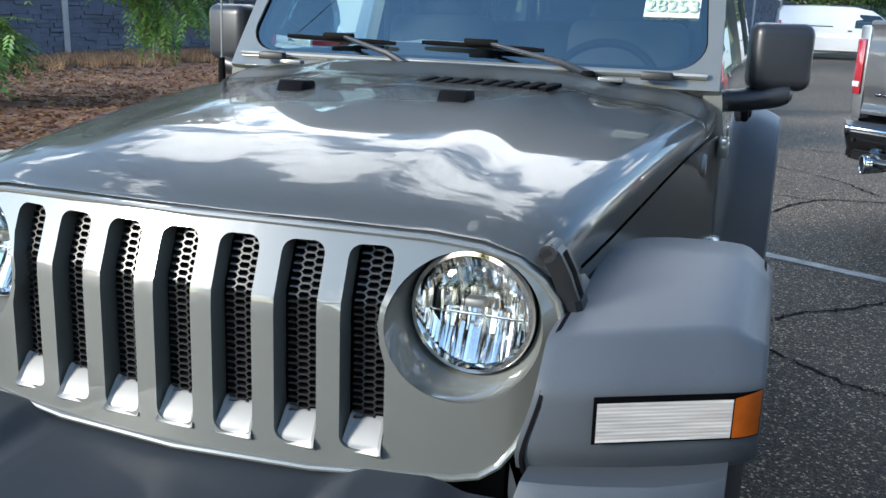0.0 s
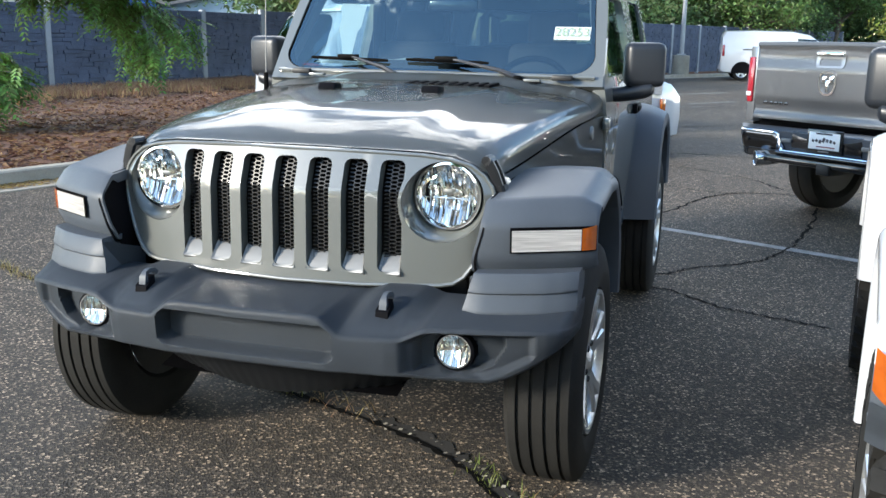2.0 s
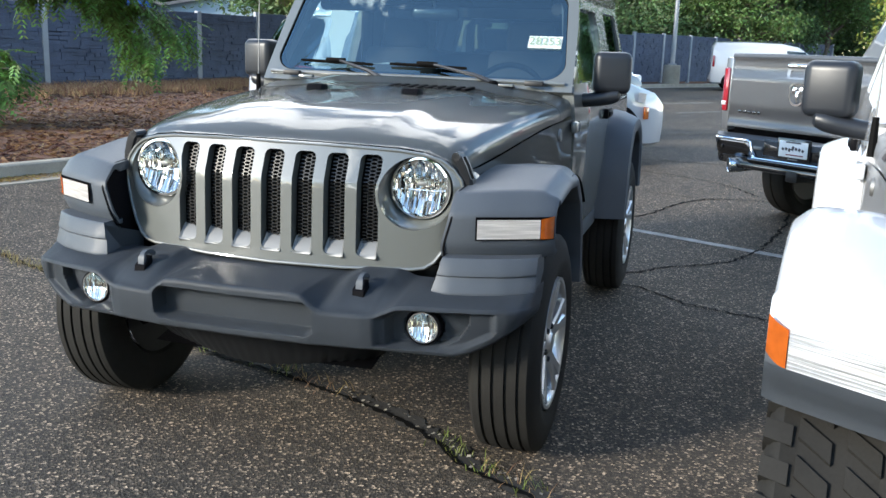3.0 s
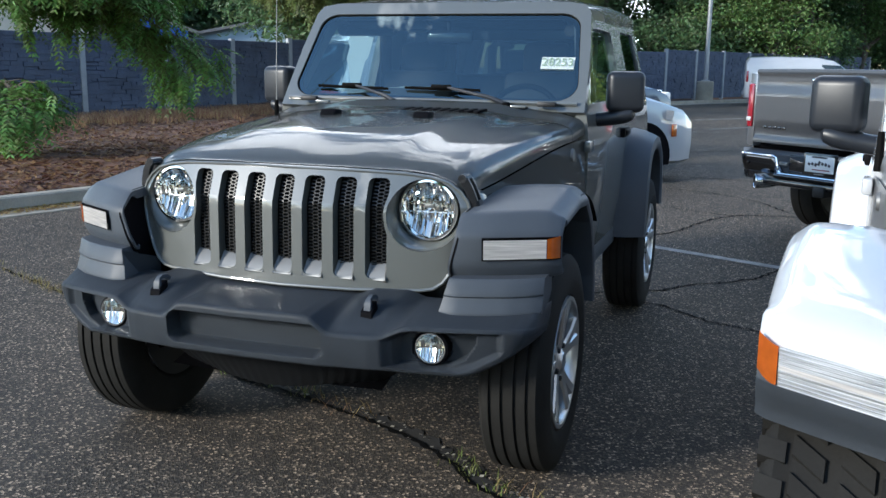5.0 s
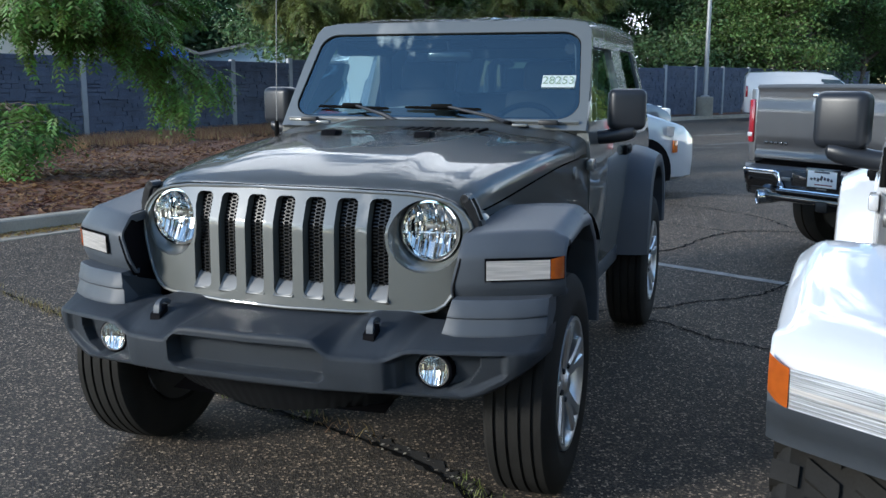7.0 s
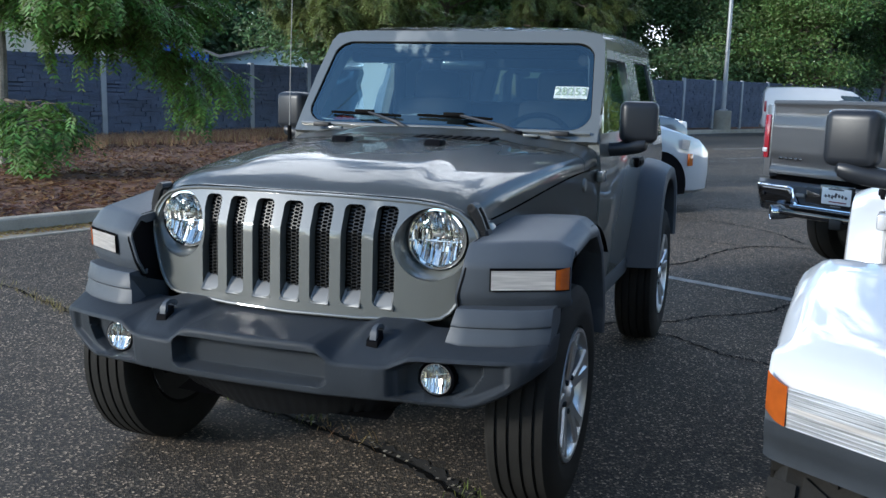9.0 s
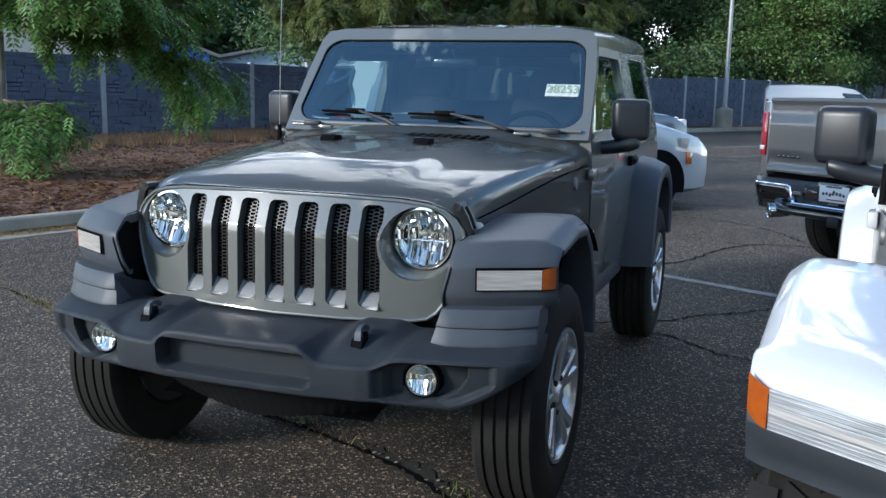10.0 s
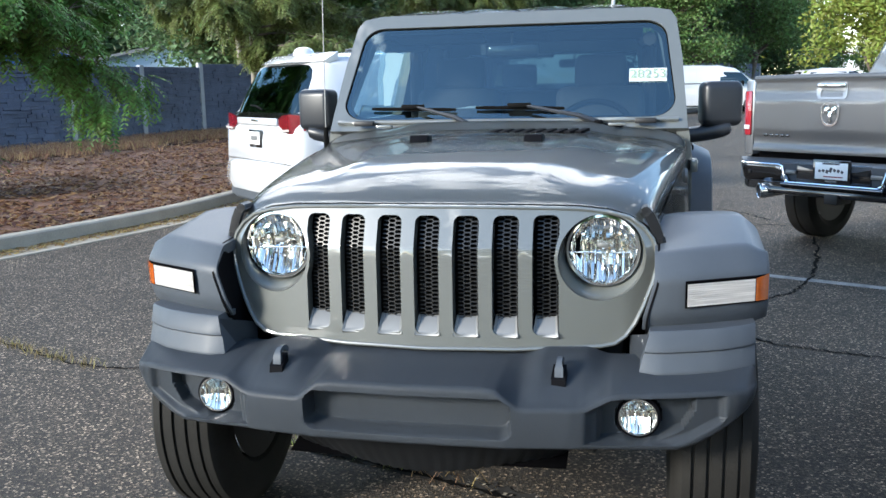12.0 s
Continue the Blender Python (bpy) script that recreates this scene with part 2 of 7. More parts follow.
def tube(path, r, n=10, closed=False):
    """A rod along points; r: one radius or one for each point."""
    ps = [Vector(p) for p in path]
    rr = r if isinstance(r, (list, tuple)) else [r] * len(ps)
    rings, up = [], None
    for i, p in enumerate(ps):
        d = (ps[(i + 1) % len(ps)] - ps[i - 1]) if closed or 0 < i < len(ps) - 1 else (ps[1] - ps[0] if i == 0 else ps[-1] - ps[-2])
        d.normalize()
        if up is None:
            up = d.orthogonal().normalized()
        up = (up - d * up.dot(d)).normalized()
        w = d.cross(up)
        rings.append([p + (up * math.cos(2 * math.pi * k / n) + w * math.sin(2 * math.pi * k / n)) * rr[i] for k in range(n)])
    return loft(rings, loop=closed)


def lathe(profile, n=48, axis="x", c=(0, 0, 0), cap=False):
    """Turns (h, r) pairs round an axis through c."""
    rings = []
    for k in range(n):
        a = 2 * math.pi * k / n
        ca, sa = math.cos(a), math.sin(a)
        rings.append([Vector(c) + Vector({"x": (h, r * ca, r * sa), "y": (r * ca, h, r * sa), "z": (r * ca, r * sa, h)}[axis]) for h, r in profile])
    return loft(rings, closed=False, cap=False, loop=True)


def rrect(x0, x1, z0, z1, r, n=5):
    pts = []
    for cx, cz, a0 in ((x1 - r, z0 + r, -90), (x1 - r, z1 - r, 0), (x0 + r, z1 - r, 90), (x0 + r, z0 + r, 180)):
        for i in range(n + 1):
            a = radians(a0 + 90 * i / n)
            pts.append((cx + r * math.cos(a), cz + r * math.sin(a)))
    return pts


def sheet(outer, holes, fn, cuts_x=(), cuts_z=(), depth=None):
    """A plate with holes, drawn flat as (x, z), cut into strips, then bent by fn(x, z) -> point and given depth along a vector."""
    bm = bmesh.new()
    for loop_pts in [outer, *holes]:
        vs = [bm.verts.new((p, 0, q)) for p, q in loop_pts]
        for i in range(len(vs)):
            bm.edges.new((vs[i], vs[(i + 1) % len(vs)]))
    bmesh.ops.triangle_fill(bm, use_beauty=True, use_dissolve=False, edges=bm.edges[:])
    for c, no in [((x, 0, 0), (1, 0, 0)) for x in cuts_x] + [((0, 0, z), (0, 0, 1)) for z in cuts_z]:
        bmesh.ops.bisect_plane(bm, geom=bm.verts[:] + bm.edges[:] + bm.faces[:], dist=1e-5, plane_co=c, plane_no=no)
    for v in bm.verts:
        v.co = Vector(fn(v.co.x, v.co.z))
    if depth:
        r = bmesh.ops.extrude_face_region(bm, geom=bm.faces[:])
        bmesh.ops.translate(bm, vec=depth, verts=[g for g in r["geom"] if isinstance(g, bmesh.types.BMVert)])
    return bm


def lerp_at(table, x):
    """Straight interpolation in a short table of (x, y)."""
    for (a, p), (b, q) in zip(table, table[1:]):
        if x <= b:
            return p + (q - p) * max(0.0, (x - a) / (b - a))
    return table[-1][1]


def ease(a, b, x):
    t = min(1.0, max(0.0, (x - a) / (b - a)))
    return t * t * (3 - 2 * t)


# ---- ground ----
def asphalt():
    m, n, l, p = nodes_of("asphalt")
    co = n.new("ShaderNodeTexCoord")

    def tex(kind, scale, **kw):
        t = n.new(kind)
        t.inputs["Scale"].default_value = scale
        for k, v in kw.items():
            t.inputs[k].default_value = v
        l.new(co.outputs["Object"], t.inputs["Vector"])
        return t

    vor = tex("ShaderNodeTexVoronoi", 118.0)
    big = tex("ShaderNodeTexNoise", 0.45, Detail=6.0)
    mid = tex("ShaderNodeTexNoise", 5.0, Detail=8.0)
    fine = tex("ShaderNodeTexNoise", 300.0, Detail=2.0)
    ramp = n.new("ShaderNodeValToRGB")                     # grains of stone: a few pale ones among dark ones
    e = ramp.color_ramp.elements
    e[0].position, e[0].color = 0.0, (0.0107, 0.0088, 0.0067, 1)
    e[1].position, e[1].color = 1.0, (0.3390, 0.2620, 0.1849, 1)
    for q, c in ((0.92, (0.1153, 0.0900, 0.0645, 1)), (0.55, (0.0232, 0.0188, 0.0144, 1)), (0.80, (0.0508, 0.0405, 0.0301, 1))):
        x = ramp.color_ramp.elements.new(q)
        x.color = c
    sep = n.new("ShaderNodeSeparateColor")
    l.new(vor.outputs["Color"], sep.inputs[0])
    l.new(sep.outputs[0], ramp.inputs["Fac"])
    mr = n.new("ShaderNodeMapRange")
    mr.inputs["From Min"].default_value, mr.inputs["From Max"].default_value = 0.3, 0.7
    mr.inputs["To Min"].default_value, mr.inputs["To Max"].default_value = 1.10, 1.75
    l.new(big.outputs["Fac"], mr.inputs["Value"])
    mr2 = n.new("ShaderNodeMapRange")
    mr2.inputs["From Min"].default_value, mr2.inputs["From Max"].default_value = 0.3, 0.7
    mr2.inputs["To Min"].default_value, mr2.inputs["To Max"].default_value = 0.8, 1.2
    l.new(mid.outputs["Fac"], mr2.inputs["Value"])
    mu = n.new("ShaderNodeMath")
    mu.operation = "MULTIPLY"
    l.new(mr.outputs[0], mu.inputs[0]), l.new(mr2.outputs[0], mu.inputs[1])
    sc = n.new("ShaderNodeVectorMath")
    sc.operation = "SCALE"
    l.new(ramp.outputs["Color"], sc.inputs[0]), l.new(mu.outputs[0], sc.inputs["Scale"])
    l.new(sc.outputs[0], p.inputs["Base Color"])
    p.inputs["Roughness"].default_value = 0.82
    p.inputs["Specular IOR Level"].default_value = 0.35
    add = n.new("ShaderNodeMath")
    l.new(vor.outputs["Distance"], add.inputs[0]), l.new(fine.outputs["Fac"], add.inputs[1])
    b = n.new("ShaderNodeBump")
    b.inputs["Strength"].default_value, b.inputs["Distance"].default_value = 0.9, 0.008
    l.new(add.outputs[0], b.inputs["Height"])
    l.new(b.outputs["Normal"], p.inputs["Normal"])
    return m


ASPHALT = asphalt()
CONCRETE = mat("concrete", (0.272, 0.242, 0.191), 0.85, vary=0.18, scale=2.5, bump=0.4, bump_scale=90, fine=0.12)
BARK = mat("bark_mulch", (0.105, 0.050, 0.030), 0.95, vary=0.35, scale=3.0, bump=0.9, bump_scale=45, fine=0.45)
LINE_PAINT = mat("line_paint", (0.20, 0.195, 0.185), 0.8, vary=0.35, scale=9.0, bump=0.3, bump_scale=120, fine=0.3)
TAR = mat("crack_dark", (0.014, 0.013, 0.012), 0.9, vary=0.3, scale=10.0, bump=0.4, bump_scale=80)
FENCE_PANEL = mat("fence_panel", (0.054, 0.069, 0.108), 0.8, vary=0.25, scale=2.0, bump=0.5, bump_scale=40, fine=0.2)
FENCE_POST = mat("fence_post", (0.25, 0.265, 0.285), 0.75, vary=0.12, scale=3.0, bump=0.2, bump_scale=60)

# one sheet of asphalt to the horizon
bm = bmesh.new()
bmesh.ops.create_grid(bm, x_segments=60, y_segments=60, size=600)
tagged(part("ground", bm, ASPHALT), "worn dark asphalt of a parking lot with pale grit", "ground", kind="structure")

# planting bed beside the lot, its kerb and gutter
KERB = [(-8.6, -8.0), (-7.1, -3.0), (-6.0, 1.0), (-5.42, 3.3), (-5.06, 4.5), (-4.72, 5.7), (-4.52, 6.9), (-4.45, 8.5), (-4.3, 11.0), (-4.0, 16.0), (-3.4, 26.0), (-2.6, 34.0), (0.9, 41.5), (6.0, 52.0)]


def offset_line(pts, d):
    out = []
    for i, p in enumerate(pts):
        a, b = Vector(pts[max(0, i - 1)]), Vector(pts[min(len(pts) - 1, i + 1)])
        t = (b - a).normalized()
        out.append((p[0] + t.y * d, p[1] - t.x * d))
    return out


def smooth_line(pts, k=6):
    out = []
    for i in range(len(pts) - 1):
        p0, p1, p2, p3 = (Vector(pts[max(0, min(len(pts) - 1, j))]) for j in (i - 1, i, i + 1, i + 2))
        for q in range(k):
            t = q / k
            out.append(tuple(0.5 * (2 * p1 + (p2 - p0) * t + (2 * p0 - 5 * p1 + 4 * p2 - p3) * t * t + (3 * p1 - p0 - 3 * p2 + p3) * t ** 3)))
    return out + [pts[-1]]


KL = smooth_line(KERB)


def sweep_line(line, profile):
    """profile: (offset to the right of the line, z)."""
    offs = [offset_line(line, d) for d, z in profile]
    return loft([[(offs[j][i][0], offs[j][i][1], profile[j][1]) for j in range(len(profile))] for i in range(len(line))])


tagged(part("kerb", sweep_line(KL, [(-0.15, 0.0), (-0.15, 0.135), (-0.02, 0.135), (0.0, 0.12), (0.012, 0.0)]), CONCRETE), "pale concrete kerb along a planting bed", "kerb", kind="structure")
tagged(part("gutter", sweep_line(KL, [(0.013, -0.02), (0.013, 0.012), (0.36, 0.010), (0.365, -0.02)]), CONCRETE), "concrete gutter pan littered with dry leaves", "gutter", kind="structure")

FENCE = [(-13.6, 9.6), (-13.3, 11.9), (-13.0, 14.25), (-12.62, 16.6), (-12.25, 18.95), (-11.85, 21.3)]


def bed_z(x, y, d):
    """d: metres behind the kerb."""
    return 0.10 + 0.03 * ease(0, 6, d) + 0.05 * noise.noise(Vector((x * 0.6, y * 0.6, 0))) * ease(0, 0.5, d) + 0.02 * noise.noise(Vector((x * 3, y * 3, 2))) * ease(0, 0.4, d)


bk = offset_line(KL, -0.15)
rows_bed = []
for i, (x, y) in enumerate(bk):
    r = []
    for j in range(41):
        d = 12.0 * (j / 40) ** 1.6 if y < 30 else 5.0 * (j / 40) ** 1.6
        px, py = offset_line(KL, -0.15 - d)[i]
        r.append((px, py, bed_z(px, py, d)))
    rows_bed.append(r)
tagged(part("planting_bed", loft(rows_bed, closed=False, cap=False), BARK, angle=180), "earth bed under reddish bark mulch and dry needles", "ground", kind="structure")


# ---- fence ----
def fence_panel_mesh(w, h):
    """Cast panel that mimics stacked ledge stone: rows of long stones of uneven depth."""
    rng = random.Random(11)
    nz = 21
    depth = {}
    edges = {}
    for j in range(nz):
        x, cuts = 0.0, [0.0]
        while x < w:
            x += rng.uniform(0.16, 0.50)
            cuts.append(min(x, w))
        edges[j] = cuts
        depth[j] = [rng.uniform(0.0, 0.030) for _ in cuts]
    vs, fs = [], []
    for j in range(nz):
        z0, z1 = h * j / nz, h * (j + 1) / nz
        for a, b, d in zip(edges[j], edges[j][1:], depth[j]):
            k = len(vs)
            e = 0.006
            t, lip = rng.uniform(-0.01, 0.01), rng.uniform(-0.002, 0.014)
            z0, z1 = h * j / nz + rng.uniform(-0.022, 0.012) * (j > 0), h * (j + 1) / nz + rng.uniform(-0.012, 0.022) * (j < nz - 1)
            for x, y, z in ((a, 0, z0), (b, 0, z0), (b, 0, z1), (a, 0, z1), (a + e, -0.014 - d, z0 + e), (b - e, -0.014 - d - t, z0 + e), (b - e, -0.014 - d - t + lip, z1 - e), (a + e, -0.014 - d + lip, z1 - e)):
                vs.append((x, y, z))
            fs.extend([(k + 4, k + 5, k + 6, k + 7), (k, k + 1, k + 5, k + 4), (k + 1, k + 2, k + 6, k + 5), (k + 2, k + 3, k + 7, k + 6), (k + 3, k, k + 4, k + 7)])
    k = len(vs)
    vs += [(0, 0, 0), (w, 0, 0), (w, 0, h), (0, 0, h), (0, 0.05, 0), (w, 0.05, 0), (w, 0.05, h), (0, 0.05, h)]
    fs += [(k + 4, k + 7, k + 6, k + 5), (k + 3, k + 2, k + 6, k + 7), (k, k + 4, k + 5, k + 1), (k, k + 3, k + 7, k + 4), (k + 1, k + 5, k + 6, k + 2)]
    me = bpy.data.meshes.new("fence_panel")
    me.from_pydata(vs, [], fs)
    me.materials.append(FENCE_PANEL)
    return me


def fence_run(name, a, b, n, z, h, label):
    a, b = Vector((*a, z)), Vector((*b, z))
    d = (b - a) / n
    rz = math.degrees(math.atan2(d.y, d.x))
    root = thing(name, pose(*a, 0, 0, rz), label, "fence", kind="structure")
    w = d.length
    pm = fence_panel_mesh(w - 0.12, h)
    post = prism([(-0.075, -0.06), (0.075, -0.06), (0.075, 0.06), (-0.075, 0.06)], "z", -0.1, h + 0.06, 0.012)
    pmesh = finish(post, "fence_post", FENCE_POST)
    for i in range(n + 1):
        o = new("post", pmesh)
        o.parent, o.location = root, (i * w, 0, 0)
    for i in range(n):
        o = new("panel", pm)
        o.parent, o.location = root, (i * w + 0.06, -0.0, 0.02)


fence_run("wall_fence_side", (-14.2, 6.8), (-11.75, 21.6), 6, 0.13, 1.86, "dark blue-grey precast stone-look fence with pale posts")
fence_run("wall_fence_middle", (-11.75, 21.6), (-2.6, 37.5), 7, 0.13, 1.95, "dark blue-grey precast stone-look fence with pale posts")
fence_run("wall_fence_back", (-2.6, 37.5), (7.0, 57.0), 9, 0.13, 2.05, "dark blue-grey precast stone-look fence with pale posts")

# stall line
a, b = Vector((-1.2, 5.35)), Vector((4.6, 2.55))
t = (b - a).normalized()
nrm = Vector((-t.y, t.x)) * 0.05
bm = bmesh.new()
prev = None
for i in range(80):
    p = a.lerp(b, i / 79)
    e = 0.012 * noise.noise(Vector((i * 0.9, 3, 1)))
    cur = (bm.verts.new((p.x + nrm.x * (1 + e * 20), p.y + nrm.y * (1 + e * 20), 0.004)), bm.verts.new((p.x - nrm.x, p.y - nrm.y, 0.004)))
    if prev:
        bm.faces.new((prev[0], cur[0], cur[1], prev[1]))
    prev = cur
tagged(part("stall_line", bm, LINE_PAINT), "worn white parking stall line on asphalt", "road marking", kind="structure")


# ---- trees ----
def leaf_mat(name, color, vary):
    m, n, l, p = nodes_of(name)
    g = n.new("ShaderNodeNewGeometry")
    mr = n.new("ShaderNodeMapRange")
    mr.inputs["To Min"].default_value, mr.inputs["To Max"].default_value = 1 - vary, 1 + vary
    l.new(g.outputs["Random Per Island"], mr.inputs["Value"])
    hs = n.new("ShaderNodeHueSaturation")
    hs.inputs["Color"].default_value = (*color, 1)
    l.new(mr.outputs[0], hs.inputs["Value"])
    mh = n.new("ShaderNodeMapRange")
    mh.inputs["To Min"].default_value, mh.inputs["To Max"].default_value = 0.47, 0.53
    l.new(g.outputs["Random Per Island"], mh.inputs["Value"])
    l.new(mh.outputs[0], hs.inputs["Hue"])
    l.new(hs.outputs[0], p.inputs["Base Color"])
    p.inputs["Roughness"].default_value = 0.55
    tr, mx = n.new("ShaderNodeBsdfTranslucent"), n.new("ShaderNodeMixShader")
    l.new(hs.outputs[0], tr.inputs["Color"])
    mx.inputs[0].default_value = 0.45
    l.new(p.outputs[0], mx.inputs[1]), l.new(tr.outputs[0], mx.inputs[2])
    l.new(mx.outputs[0], n["Material Output"].inputs["Surface"])
    return m


LEAF = leaf_mat("leaf_green", (0.110, 0.178, 0.050), 0.6)
LEAF_LOCUST = leaf_mat("leaf_locust", (0.092, 0.170, 0.034), 0.6)
LEAF_DARK = leaf_mat("leaf_dark", (0.085, 0.140, 0.055), 0.6)
LEAF_LIGHT = leaf_mat("leaf_light", (0.22, 0.26, 0.05), 0.4)
LEAF_OLIVE = leaf_mat("leaf_olive", (0.125, 0.150, 0.044), 0.55)
LEAF_RUST = leaf_mat("leaf_rust", (0.15, 0.09, 0.04), 0.4)
BARK_TREE = mat("tree_bark", (0.085, 0.068, 0.052), 0.95, vary=0.3, scale=6.0, bump=0.9, bump_scale=30, fine=0.3)


BARK_PALE = mat("pale_bark", (0.20, 0.18, 0.15), 0.9, vary=0.3, scale=6.0, bump=0.7, bump_scale=40, fine=0.25)


def raw(vs, fs):
    me = bpy.data.meshes.new("tmp")
    me.from_pydata(vs, [], fs)
    bm = bmesh.new()
    bm.from_mesh(me)
    bpy.data.meshes.remove(me)
    return bm


def grow(rng, start, heading, length, r, depth, out, tips, droop=0.0, wobble=0.25, fork=3):
    """Limbs as rods; ends go to tips."""
    pts, rad, d, p = [Vector(start)], [r], Vector(heading).normalized(), Vector(start)
    n = 5
    for i in range(n):
        d = (d + Vector((rng.uniform(-1, 1), rng.uniform(-1, 1), rng.uniform(-1, 1))) * wobble + Vector((0, 0, -droop))).normalized()
        p = p + d * length / n
        pts.append(p.copy())
        rad.append(r * (1 - 0.55 * (i + 1) / n))
    out.append((pts, rad))
    if depth == 0:
        tips.extend(pts[2:])
        return
    for k in range(fork):
        i = rng.randint(2, n)
        side = Vector((rng.uniform(-1, 1), rng.uniform(-1, 1), rng.uniform(-0.3, 0.8))).normalized()
        grow(rng, pts[i], d * 0.6 + side * 0.9, length * rng.uniform(0.5, 0.75), rad[i] * 0.6, depth - 1, out, tips, droop, wobble, fork)
    tips.append(pts[-1])


def limbs(out, n=6):
    return join(*[tube(p, r, n) for p, r in out])


def leaf_cloud(rng, tips, count, spread, size, flat=0.6):
    """Small pointed leaves, each a bent pair of faces, strewn round the twigs in clumps."""
    vs, fs = [], []
    for _ in range(count):
        t = rng.choice(tips)
        c = t + Vector((rng.gauss(0, spread), rng.gauss(0, spread), rng.gauss(0, spread * flat)))
        a = Vector((rng.gauss(0, 1), rng.gauss(0, 1), rng.gauss(-0.3, 0.6))).normalized()
        b = a.cross(Vector((rng.gauss(0, 1), rng.gauss(0, 1), rng.gauss(0, 1)))).normalized()
        s = size * rng.uniform(0.6, 1.3)
        k = len(vs)
        vs += [c - a * s, c + b * s * 0.42, c + a * s, c - b * s * 0.42 + a.cross(b) * s * 0.2]
        fs.append((k, k + 1, k + 2, k + 3))
    return raw(vs, fs)


def tree(name, m, seed, height, spread, leaves, size, material, label, trunk_r=0.16, depth=2, clump=0.45, fork=4, group=""):
    rng = random.Random(seed)
    root = thing(name, m, label, "tree", group)
    out, tips = [], []
    trunk = [(Vector((0, 0, -0.1)), trunk_r * 1.25)]
    p = Vector((0, 0, 0))
    n = 7
    for i in range(1, n + 1):
        p = Vector((rng.uniform(-0.08, 0.08) * i, rng.uniform(-0.08, 0.08) * i, height * 0.8 * i / n))
        trunk.append((p, trunk_r * (1 - 0.75 * i / n)))
    part("trunk", tube([q for q, _ in trunk], [r for _, r in trunk], 10), BARK_TREE, root)
    for i in range(2, n + 1):
        for k in range(3):
            a = rng.uniform(0, 6.28)
            grow(rng, trunk[i][0], (math.cos(a), math.sin(a), rng.uniform(0.1, 0.7)), spread * rng.uniform(0.55, 1.0) * (1.15 - 0.5 * i / n), trunk[i][1] * 0.6, depth - 1, out, tips, 0.02, 0.22, fork)
    part("branchwork", limbs(out, 5), BARK_TREE, root)
    part("crown", leaf_cloud(rng, tips, leaves, clump, size), material, root, smooth=False)
    return root


# the belt of trees beyond the back fence
belt_a = tree("broadleaf_tree", pose(-6.5, 45.0, 0, 0, 0, 20), 1, 10.5, 3.4, 42000, 0.105, LEAF_DARK, "tall broadleaf tree with a dense green crown behind the fence", 0.2, 2, 0.6, 4, "trees behind the fence")
belt_b = tree("broadleaf_tree", pose(-1.0, 49.0, 0, 0, 0, 70), 2, 11.0, 3.2, 42000, 0.105, LEAF, "tall broadleaf tree with a dense green crown behind the fence", 0.2, 2, 0.6, 4, "trees behind the fence")
rng = random.Random(5)
for i, (x, y, s) in enumerate(((-17.5, 33, 1.0), (-14.0, 40, 1.05), (-10.5, 41, 0.9), (-9.0, 49, 1.15), (-4.0, 47, 0.95), (1.8, 47.5, 0.9), (3.5, 54, 1.15), (6.5, 56, 1.05), (9.0, 62, 0.95), (12.5, 66, 0.5), (1.0, 57, 1.2), (16, 70, 0.5), (-13, 52, 1.3), (-2.5, 56, 1.3), (6, 66, 0.9), (-31, 53, 1.2), (-37, 46, 1.2), (-23, 55, 1.25), (-18, 50, 1.1), (-41, 37, 1.1))):
    copy_thing((belt_a, belt_b)[i % 2], pose(x, y, 0, 0, 0, rng.uniform(0, 360)) @ Matrix.Scale(s, 4))
# unseen trees added round the other sides, to darken reflections and the low sky
for i, (x, y, s) in enumerate(((-30, -26, 0.5), (-23, -31, 0.5), (-15, -30, 0.55), (-5, -28, 0.8), (2, -26, 1.1), (9, -29, 1.2), (16, -25, 1.1), (23, -22, 1.2), (30, -12, 0.9), (33, -2, 0.8), (35, 9, 0.8), (31, 4, 0.7), (36, 18, 0.7), (-34, -16, 0.5), (-32, -2, 0.7))):
    copy_thing((belt_b, belt_a)[i % 2], pose(x, y, 0, 0, 0, rng.uniform(0, 360)) @ Matrix.Scale(s, 4))
# undergrowth along the fence
bush_rng = random.Random(8)
bush = thing("bush", pose(-4.0, 43.5, 0), "dense dark green shrub behind the fence", "bush", "shrubs behind the fence")
bt = [Vector((bush_rng.uniform(-2.2, 2.2), bush_rng.uniform(-1, 1), bush_rng.uniform(0.3, 3.4))) for _ in range(60)]
part("stems", join(*[tube([(t.x * 0.5, t.y * 0.5, 0), tuple(t * 0.7), tuple(t)], [0.03, 0.02, 0.01], 5) for t in bt[:24]]), BARK_TREE, bush)
part("foliage", leaf_cloud(bush_rng, bt, 7000, 0.45, 0.12, 0.8), LEAF_DARK, bush, smooth=False)
for x, y, r in ((-9.5, 36.5, 30), (-13.5, 28, 80), (-7.0, 39.5, 60), (0.6, 50.5, 70), (3.2, 53.0, 10), (6.2, 60.5, 50), (-1.2, 46.5, 120), (9.5, 60, 30)):
    copy_thing(bush, pose(x, y, 0, 0, 0, r))
for x, y, r, k in ((-33, 50, 10, 2.2), (-29, 53, 60, 2.4), (-25.5, 56, 20, 2.4), (-20.5, 52, 80, 2.2), (-36.5, 44, 40, 2.2), (-40, 39, 0, 2.2)):      # tall thicket behind the houses
    copy_thing(bush, pose(x, y, 0, 0, 0, r) @ Matrix.Scale(k, 4))
rust = thing("rusty_shrub", pose(1.9, 50.5, 1.0), "shrub with brown dry leaves behind the fence", "bush")
